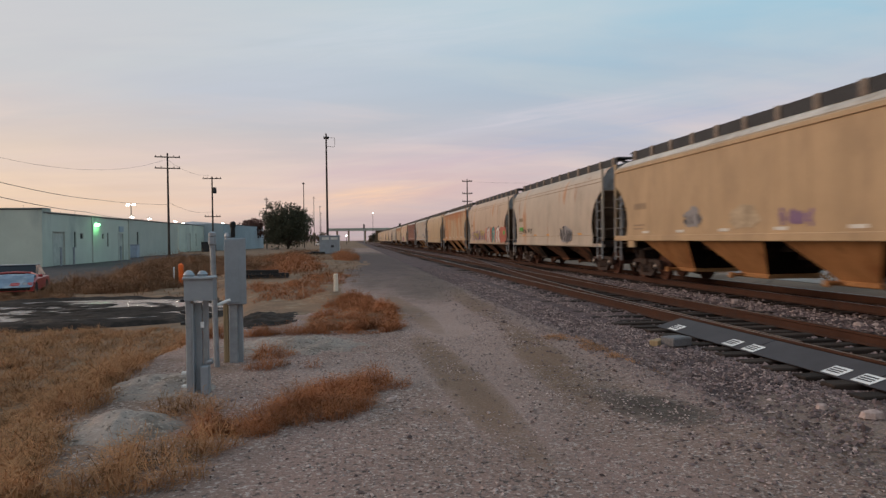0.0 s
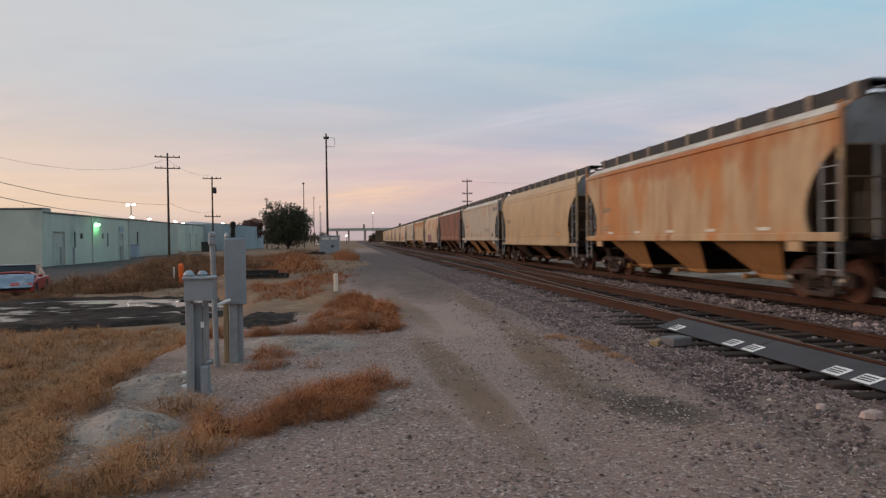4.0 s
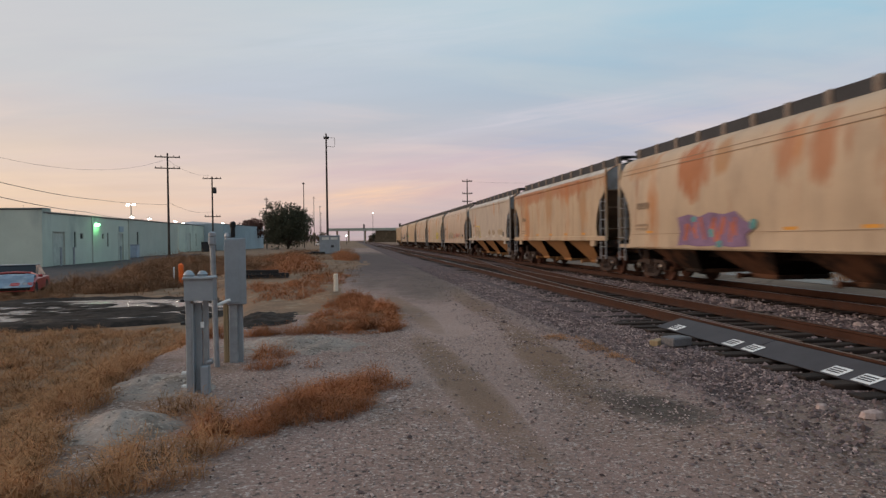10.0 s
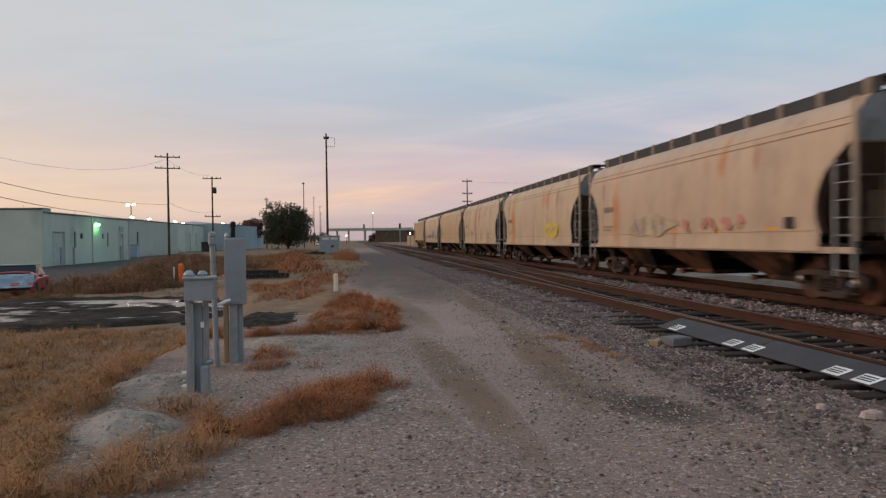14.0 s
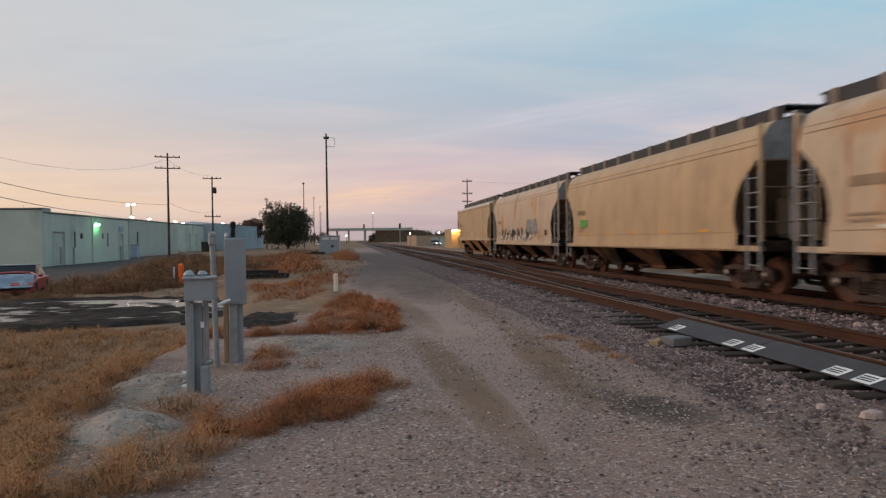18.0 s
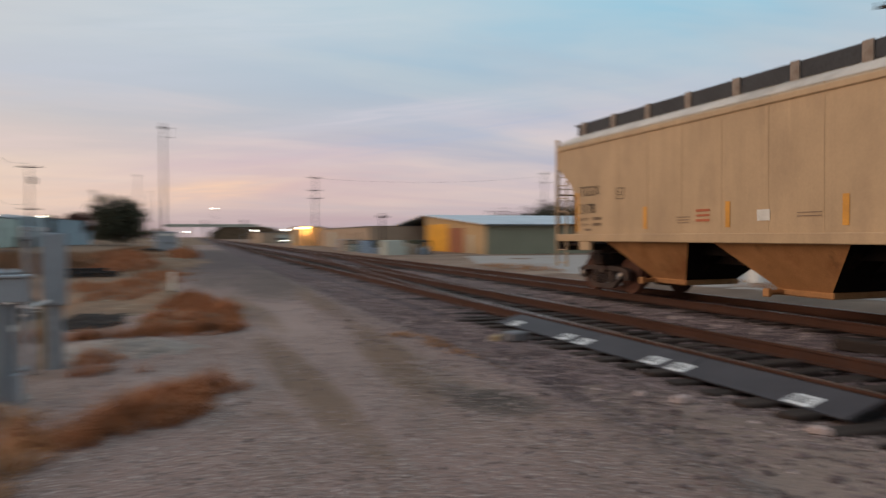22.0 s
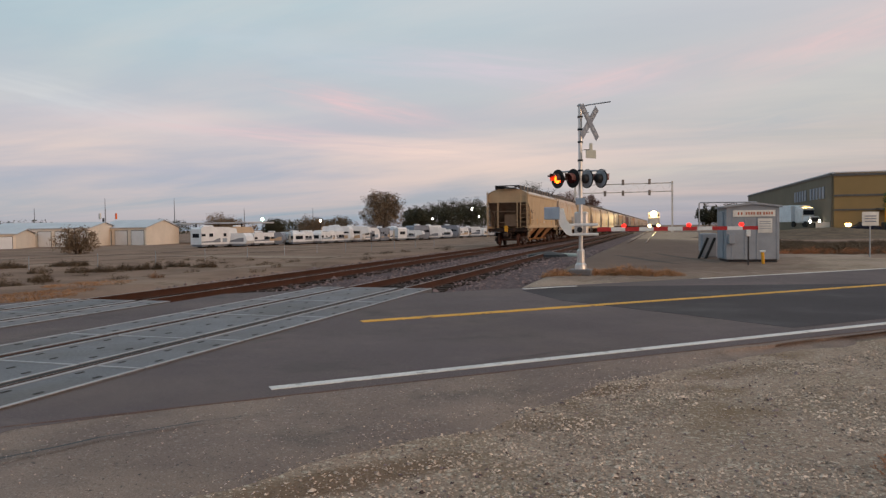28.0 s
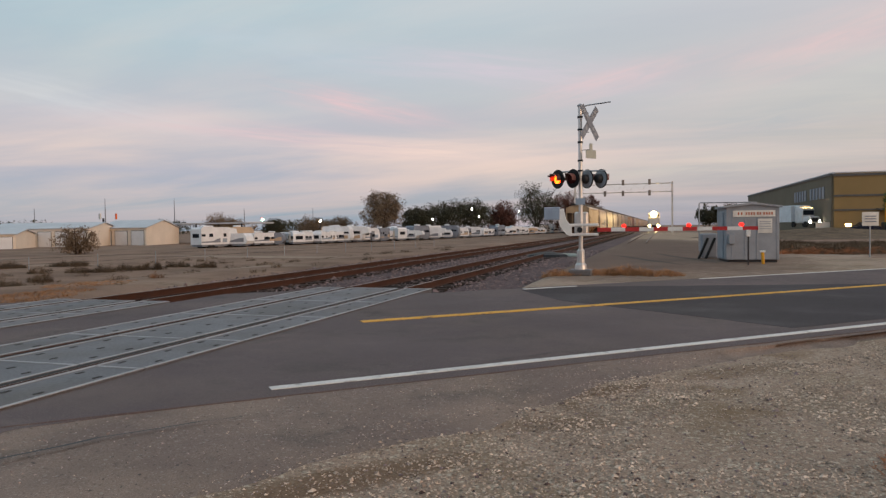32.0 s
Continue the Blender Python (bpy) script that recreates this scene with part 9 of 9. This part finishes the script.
part("lens", Mesh().lathe([(0.05, 0), (0.42, 0.02), (0.35, 0.08)], Matrix.Translation((12.8, -229.8, 2.3)) @ Matrix.Rotation(radians(-90), 4, "X"), 12), "lamp_red", rd)

# ---- bakery warehouse with a truck before it ----
bw = thing("bakery_building", "large olive and mustard warehouse with a sloping roofline", "warehouse", frame_at(-26.4, -127.6, -0.1, 0.03, -1.0))
part("long_wall", Mesh().box((45, 0.15, 4.6), (90, 0.3, 9.6)), "wall_olive", bw)
part("end_wall", Mesh().box((-0.15, -20, 4.7), (0.3, 40, 9.7)), "wall_mustard", bw)
part("roof", Mesh().box((45, -20, 9.55), (90.6, 40.6, 0.3)), "roof_metal", bw)
part("cornice", Mesh().box((-0.35, -20, 9.2), (0.2, 40.4, 0.35)).box((45, 0.4, 9.35), (90.4, 0.2, 0.3)), "trim_dark", bw)
part("band", Mesh().box((-0.36, -20, 5.9), (0.12, 40, 0.3)).box((-0.36, -20, 3.6), (0.12, 40, 0.25)), "trim_dark", bw, "dark bands across the end wall")
part("canopy", Mesh().box((-1.2, -10, 3.6), (2.0, 8, 0.3)), "trim_dark", bw)
for k in range(11):
    if k != 5:
        part("sign_bar", Mesh().box((5.0 + k * 2.2, 0.36, 6.6), (1.4, 0.10, 2.0)), "rv_grey", bw, "pale blue-grey sign bar")
wp = thing("low_lamp_post", "low warm lamp post by the loading bay", "street lamp")
part("pole", Mesh().rod((-27.5, -123.0, -0.2), (-27.5, -123.0, 1.0), 0.08), "dark_metal", wp)
part("lamp_head", Mesh().box((-27.5, -123.0, 1.1), (0.8, 0.4, 0.5), bev=0.1), "lamp_warm", wp)
gl = thing("light_wall", "low pale wall lit by a warm lamp", "wall")
part("panel", Mesh().box((-25.5, -128.5, 0.9), (3.0, 0.2, 1.4)), "wall_cream", gl)
tk = thing("semi_truck", "white semi truck with lit headlights and box trailer", "truck", pose(-23.3, -134.5, 0.75, 0, 0, 206))
part("hood", Mesh().box((0, -1.9, 1.3), (2.0, 1.8, 1.1), bev=0.15), "car_white", tk)
part("cab", Mesh().box((0, -0.2, 2.0), (2.4, 2.0, 2.6), bev=0.15), "car_white", tk)
part("fairing", Mesh().box((0, 0.3, 3.35), (2.3, 1.4, 0.8), bev=0.2), "car_white", tk)
part("windscreen", Mesh().box((0, -1.22, 2.5), (2.0, 0.06, 0.8)), "glass_dark", tk)
part("grille", Mesh().box((0, -2.82, 1.25), (1.2, 0.05, 0.7)), "dark_metal", tk)
part("trailer", Mesh().box((0, 8.6, 2.35), (2.6, 14.0, 2.9), bev=0.05), "rv_white", tk)
for s in (-1, 1):
    part("headlight", Mesh().lathe([(0.05, 0), (0.25, 0.02), (0.2, 0.08)], Matrix.Translation((s * 0.85, -2.84, 0.95)) @ Matrix.Rotation(radians(90), 4, "X"), 12), "lamp_car", tk)
    for y in (-1.9, 1.2, 12.5, 13.8):
        part("tyre", Mesh().lathe([(0.3, -0.15), (0.5, -0.13), (0.5, 0.13), (0.3, 0.15)], Matrix.Translation((s * 1.05, y, 0.5)) @ Matrix.Rotation(radians(90), 4, "Y"), 14), "rubber", tk)
mkr = Mesh()
for k in range(5):
    mkr.box((-0.8 + 0.4 * k, -0.95, 3.35), (0.16, 0.06, 0.1))
part("marker_lights", mkr, "lamp_warm", tk, "amber marker lights")
bl2 = thing("yellow_lift", "yellow machine mast by the warehouse", "machine")
part("mast", Mesh().box((-33.4, -121, 3.2), (2.8, 0.6, 4.6), bev=0.05), "yellow_paint", bl2)
part("base", Mesh().box((-33.4, -121, 0.6), (3.4, 2.0, 1.8), bev=0.1), "dark_metal", bl2)
vehicle("dark car parked by the bakery", pose(-28.5, -119, 0.0, 0, 0, 100), "car_dark", kind="sedan", head="lens_grey")
tree(-16.3, -55.0, 5.0, 4.6, "leaf_green", "green leafy tree at the roadside", 80, clumps=120, leaves=40, size=0.2, trunk=0.1)
tree(-14.0, -230.0, 7.5, 10, "leaf_dark", "dark trees beside the line", 81, clumps=60, size=0.7)
tree(-19.0, -215.0, 6.5, 9, "leaf_tan", "brown trees beside the line", 82, clumps=60, size=0.7)

# ---- caravan lot and sheds on the far side ----
def caravan(x, y, rz, length, high, body, label, slide=None, seed=0):
    rng_ = random.Random(seed)
    z0 = ground_z(x, y) - 0.25
    c = thing("caravan", label, "caravan", pose(x, y, z0, 0, 0, rz), "parked caravans")
    L_ = length / 2
    pr = [(-L_, 0.75), (-L_ - 0.25, 1.2), (-L_ - 0.05, high - 0.5), (-L_ + 0.35, high), (L_ - 0.25, high), (L_, high - 0.3), (L_, 0.75)]
    part("body", Mesh().along_y([(u, w) for u, w in pr], -1.2, 1.2), body, c)
    part("skirt", Mesh().box((0, 0, 0.62), (length * 0.9, 2.2, 0.3)), "rv_grey", c)
    for u in (-0.62, -0.38, 0.02, 0.30, 0.62):
        if rng_.random() < 0.75:
            for s in (-1, 1):
                part("window", Mesh().box((u * length * 0.62, s * 1.21, high * 0.64), (rng_.choice((0.45, 0.7, 1.0)), 0.04, rng_.choice((0.35, 0.5)))), "glass_dark", c)
    band = rng_.choice(("rv_grey", "rv_tan", "car_bluegrey", "rv_grey"))
    for s in (-1, 1):
        part("stripe", Mesh().along_y([(-L_ * 0.9, 1.05), (L_ * 0.95, 1.05), (L_ * 0.95, 1.22), (-L_ * 0.2, 1.30), (-L_ * 0.6, 1.62), (-L_ * 0.9, 1.70)], s * 1.205 - 0.01, s * 1.205 + 0.01), band, c, "swept coloured stripe")
    if rng_.random() < 0.4:
        part("overhang", Mesh().along_y([(-L_ - 0.2, high * 0.52), (-L_ - 1.5, high * 0.62), (-L_ - 1.3, high * 0.92), (-L_ + 0.2, high)], -1.15, 1.15), body, c)
    if rng_.random() < 0.5:
        part("slide_out", Mesh().box((rng_.uniform(-0.3, 0.3) * length, -1.4, high * 0.55), (length * 0.28, 0.5, high * 0.48), bev=0.04), body, c)
    part("front_window", Mesh().box((L_ + 0.01, 0, high * 0.62), (0.04, 1.4, 0.6)), "glass_dark", c)
    part("door", Mesh().box((length * 0.26, -1.215, 1.55), (0.7, 0.04, 1.7)), "wall_cream", c)
    part("awning", Mesh().rod((-length * 0.2, -1.28, high - 0.25), (length * 0.35, -1.28, high - 0.25), 0.08), body, c)
    part("roof_unit", Mesh().box((0.2, 0, high + 0.12), (1.1, 0.8, 0.28), bev=0.08), "rv_white", c)
    if slide:
        part("cover", Mesh().box((0.5, -1.3, 1.6), (length * 0.5, 0.25, 1.6), bev=0.05), slide, c)
    for s in (-1, 1):
        for u in (-0.35, 0.35):
            part("tyre", Mesh().lathe([(0.2, -0.1), (0.36, -0.09), (0.36, 0.09), (0.2, 0.1)], Matrix.Translation((u, s * 1.05, 0.36)) @ Matrix.Rotation(radians(90), 4, "X"), 12), "rubber", c)
    return c


rc = random.Random(9)
lot = [((67.0, -92.5), (59.5, -115.0), 11), ((60.0, -117.0), (50.0, -150.0), 13), ((52.0, -154.0), (44.0, -215.0), 16), ((70.0, -125.0), (60.0, -190.0), 11), ((43.0, -222.0), (36.0, -300.0), 12)]
k = 0
for (xa, ya), (xb, yb), num in lot:
    for i in range(num):
        t = (i + rc.uniform(-0.25, 0.25)) / max(1, num - 1)
        body = rc.choice(("rv_white", "rv_white", "rv_white", "rv_white", "rv_white", "rv_tan", "rv_grey"))
        lab = {"rv_white": "white parked caravan in a storage lot", "rv_tan": "tan parked caravan in a storage lot", "rv_grey": "grey covered caravan in a storage lot"}[body]
        caravan(xa + (xb - xa) * t + rc.uniform(-0.8, 0.8), ya + (yb - ya) * t, rc.choice((10, 70, 80, 150, 100, 60, 22)) + rc.uniform(-8, 8), rc.uniform(3.8, 6.4), rc.choice((2.4, 2.7, 3.0, 3.4)), body, lab, "rv_grey" if rc.random() < 0.2 else None, k)
        k += 1


def storage_shed(p0, p1, p2, h, rise, n_doors, label):
    """Long wall from p0 to p1, gable end from p1 to p2; roller doors along the long wall."""
    P0, P1, P2 = (Vector((*p, -1.25)) for p in (p0, p1, p2))
    P3 = P0 + P2 - P1
    up_ = Vector((0, 0, h))
    b = thing("storage_shed", label, "shed", None, "storage sheds")

    def slab(name, a, c, mat, top=None):
        n_ = (c - a).cross(Vector((0, 0, 1))).normalized() * 0.1
        ring = [a, c, c + up_] + ([(a + c) / 2 + up_ + Vector((0, 0, top))] if top else []) + [a + up_]
        m_ = len(ring)
        sh = Mesh().add([q - n_ for q in ring] + [q + n_ for q in ring], [tuple(range(m_)), tuple(range(2 * m_ - 1, m_ - 1, -1))] + [(q, (q + 1) % m_, m_ + (q + 1) % m_, m_ + q) for q in range(m_)])
        return part(name, sh, mat, b)
    slab("front_wall", P0, P1, "wall_cream")
    slab("end_wall", P1, P2, "wall_cream", rise)
    slab("rear_wall", P2, P3, "wall_cream")
    slab("far_end_wall", P3, P0, "wall_cream", rise)
    along = (P1 - P0).normalized() * 0.4
    out = (P0 - P3).normalized() * 0.4
    ra, rb = (P0 + P3) / 2 + up_ + Vector((0, 0, rise + 0.05)) - along, (P1 + P2) / 2 + up_ + Vector((0, 0, rise + 0.05)) + along
    for e0, e1, o in ((P0, P1, out), (P3, P2, -out)):
        q = [e0 + up_ + o - along + Vector((0, 0, 0.02)), e1 + up_ + o + along + Vector((0, 0, 0.02)), rb, ra]
        part("roof_slope", Mesh().add([v for v in q] + [v + Vector((0, 0, 0.12)) for v in q], [(0, 1, 2, 3), (7, 6, 5, 4), (0, 1, 5, 4), (1, 2, 6, 5), (2, 3, 7, 6), (3, 0, 4, 7)]), "roof_metal", b, "pale steel roof slope")
    L_ = (P1 - P0).length
    for k in range(n_doors):
        c = P0 + (P1 - P0) * ((k + 0.5) / n_doors) + out.normalized() * 0.13
        m_ = Matrix.Translation(c + Vector((0, 0, h * 0.42))) @ Matrix.Rotation(math.atan2((P1 - P0).y, (P1 - P0).x), 4, "Z")
        part("roller_door", Mesh().box((0, 0, 0), (L_ / n_doors * 0.74, 0.08, h * 0.84), m=m_), "door_white", b, "white roller door")
        part("door_reveal", Mesh().box((0, 0, 0.04), (L_ / n_doors * 0.80, 0.05, h * 0.88), m=m_ @ Matrix.Translation((0, 0, 0))), "trim_dark", b)
    return b


storage_shed((119.3, -99.4), (98.3, -102.1), (104.5, -116.3), 3.3, 1.1, 6, "long cream storage shed with white doors, pale roof")
storage_shed((106.0, -112.5), (92.8, -110.4), (95.8, -123.6), 3.3, 1.5, 3, "cream storage shed with white doors, pale roof")
storage_shed((108.5, -84.5), (101.6, -90.0), (108.2, -99.9), 2.4, 0.8, 3, "low cream storage shed with white doors")
cp = thing("open_shed", "open steel-roofed shed behind the caravans", "shed", kind="")
part("roof", Mesh().box((92, -128, 2.9), (26, 10, 0.25)), "roof_metal", cp)
for k in range(5):
    part("column", Mesh().box((81 + 5.4 * k, -124, 0.9), (0.25, 0.25, 4.0)), "dark_metal", cp)
for k, (x, y, h, w, leaf, lab) in enumerate(((66.9, -67.8, 4.0, 5.6, "leaf_tan", "half-bare bushy tree by the sheds"), (102.7, -148.2, 6.4, 9.0, "leaf_tan", "brown bushy tree behind the caravans"), (97.1, -163.6, 5.4, 7.0, "leaf_dark", "dark bushy tree behind the caravans"),
                                              (71.6, -176.3, 13.4, 12.5, "leaf_tan", "tall brown-leaved tree behind the caravans"), (68, -222, 11.5, 16, "leaf_dark", "dark broad trees behind the caravans"), (60, -228, 12.0, 16, "leaf_dark", "dark broad trees behind the caravans"), (75, -215, 9.5, 12, "leaf_dark", "dark broad trees behind the caravans"),
                                              (52, -236, 11.0, 12, "leaf_red", "reddish dark trees behind the caravans"), (41.9, -246.8, 16.8, 17, "leaf_dark", "tall dark trees by the line"), (33, -252, 15.5, 14, "leaf_red", "tall reddish trees by the line"), (26, -262, 13.5, 12, "leaf_red", "tall reddish trees by the line"),
                                              (86, -180, 6.0, 10, "leaf_tan", "pale bare trees behind the lot"), (90, -172, 5.5, 10, "leaf_tan", "pale bare trees behind the lot"))):
    tree(x, y, h, w, leaf, lab, 200 + k, base=-1.0 if k else -1.7, clumps=230 if k else 150, leaves=60 if k else 26, size=0.20 if h < 8 else 0.34, trunk=0.02 if k == 0 else 0.08, bare=False)
for x, y, z in ((82.1, -160.5, 3.5), (62.2, -190.4, 3.9), (54.0, -203.4, 6.9), (57.0, -223.2, 4.8), (50.2, -255.4, 7.1)):
    p_ = thing("lot_lamp", "street lamp with a lit white globe", "street lamp", group="lot lamps")
    part("pole", Mesh().rod((x, y, -1.2), (x, y, z), 0.07), "dark_metal", p_)
    part("globe", Mesh().lathe([(0.05, -0.27), (0.2, -0.18), (0.27, 0), (0.2, 0.18), (0.05, 0.27)], Matrix.Translation((x, y, z)), 12), "lamp_white", p_, smooth=True)
gg = thing("traffic_light", "far traffic light showing green", "traffic light")
part("pole", Mesh().rod((83.9, -136.8, -1), (83.9, -136.8, 3.7), 0.07), "dark_metal", gg)
part("lens", Mesh().lathe([(0.05, -0.35), (0.4, 0), (0.05, 0.35)], Matrix.Translation((83.9, -136.6, 3.7)), 10), "lamp_green", gg)
gr = thing("traffic_light", "far traffic light showing red", "traffic light")
part("pole", Mesh().rod((210, -341, -1), (210, -341, 7.4), 0.12), "dark_metal", gr)
part("lens", Mesh().lathe([(0.1, -0.7), (0.7, 0), (0.1, 0.7)], Matrix.Translation((209.4, -340, 7.4)), 10), "lamp_red", gr)
# the board stands clear of the shed roofs
bb = thing("billboard", "far white and red sign board on posts", "billboard")
part("board", Mesh().box((205.5, -219.0, 7.3), (0.4, 7.0, 2.2), rz=0.82), "mark_white", bb, "white board, print unreadable")
part("panel", Mesh().box((201.6, -223.1, 7.3), (0.5, 3.2, 2.2), rz=0.82), "orange_plastic", bb)
part("post", Mesh().box((204.7, -219.9, 2.6), (0.5, 0.5, 8)), "dark_metal", bb)
for k, (x, y) in enumerate(((662, -610), (612, -660), (555, -708), (490, -755), (420, -800))):
    pt = thing("radio_mast", "thin far lattice radio mast", "mast", group="far masts")
    part("lattice", Mesh().rod((x, y, 0), (x, y, 28 + 12 * (k in (1, 2))), 0.9, 0.25, n=4), "galvanised", pt)
# post-and-wire fence along the dirt lot
fc = thing("wire_fence", "low post-and-wire fence across the dirt lot", "fence")
fp = [(44 - 1.0 * k, -28.0 - 5.2 * k) for k in range(14)]
for x, y in fp:
    part("post", Mesh().rod((x, y, ground_z(x, y) - 0.1), (x, y, ground_z(x, y) + 1.0), 0.03, n=6), "galvanised", fc)
for q in (0.45, 0.85):
    part("wire", Mesh().tube([(x, y, ground_z(x, y) + q) for x, y in fp], 0.012, 4), "wire", fc)
# far rim: town and tree line all round
far_rng2 = random.Random(31)
for k in range(54):
    a = 6.283 * k / 54 + far_rng2.uniform(-0.03, 0.03)
    R_ = far_rng2.uniform(430, 700)
    x, y = R_ * math.sin(a), R_ * math.cos(a)
    if abs(x) < 26:
        continue
    tree(x, y, far_rng2.uniform(6, 11), far_rng2.uniform(30, 52), ("leaf_dark", "leaf_tan", "leaf_dark")[k % 3], "distant trees on the flat horizon", 400 + k, base=-1.0, clumps=60, leaves=30, size=1.15, trunk=0.03, boxy=3.0)


# ---- what moves ----
def motions():
    times = [0.0, 0.1] + [0.5 * k for k in range(1, 64)] + [31.9, 32.0]
    for i, car in enumerate(train):
        mid = TAIL0 - PITCH * i - PITCH / 2
        walk(car, [(t, pose(XT, mid - SPEED * t, 0)) for t in times])
    walk(eot, [(t, pose(XT, TAIL0 - PITCH / 2 - SPEED * t, 0)) for t in times])
    # the added blades cover the crossing lamps by turns, 0.6 s each
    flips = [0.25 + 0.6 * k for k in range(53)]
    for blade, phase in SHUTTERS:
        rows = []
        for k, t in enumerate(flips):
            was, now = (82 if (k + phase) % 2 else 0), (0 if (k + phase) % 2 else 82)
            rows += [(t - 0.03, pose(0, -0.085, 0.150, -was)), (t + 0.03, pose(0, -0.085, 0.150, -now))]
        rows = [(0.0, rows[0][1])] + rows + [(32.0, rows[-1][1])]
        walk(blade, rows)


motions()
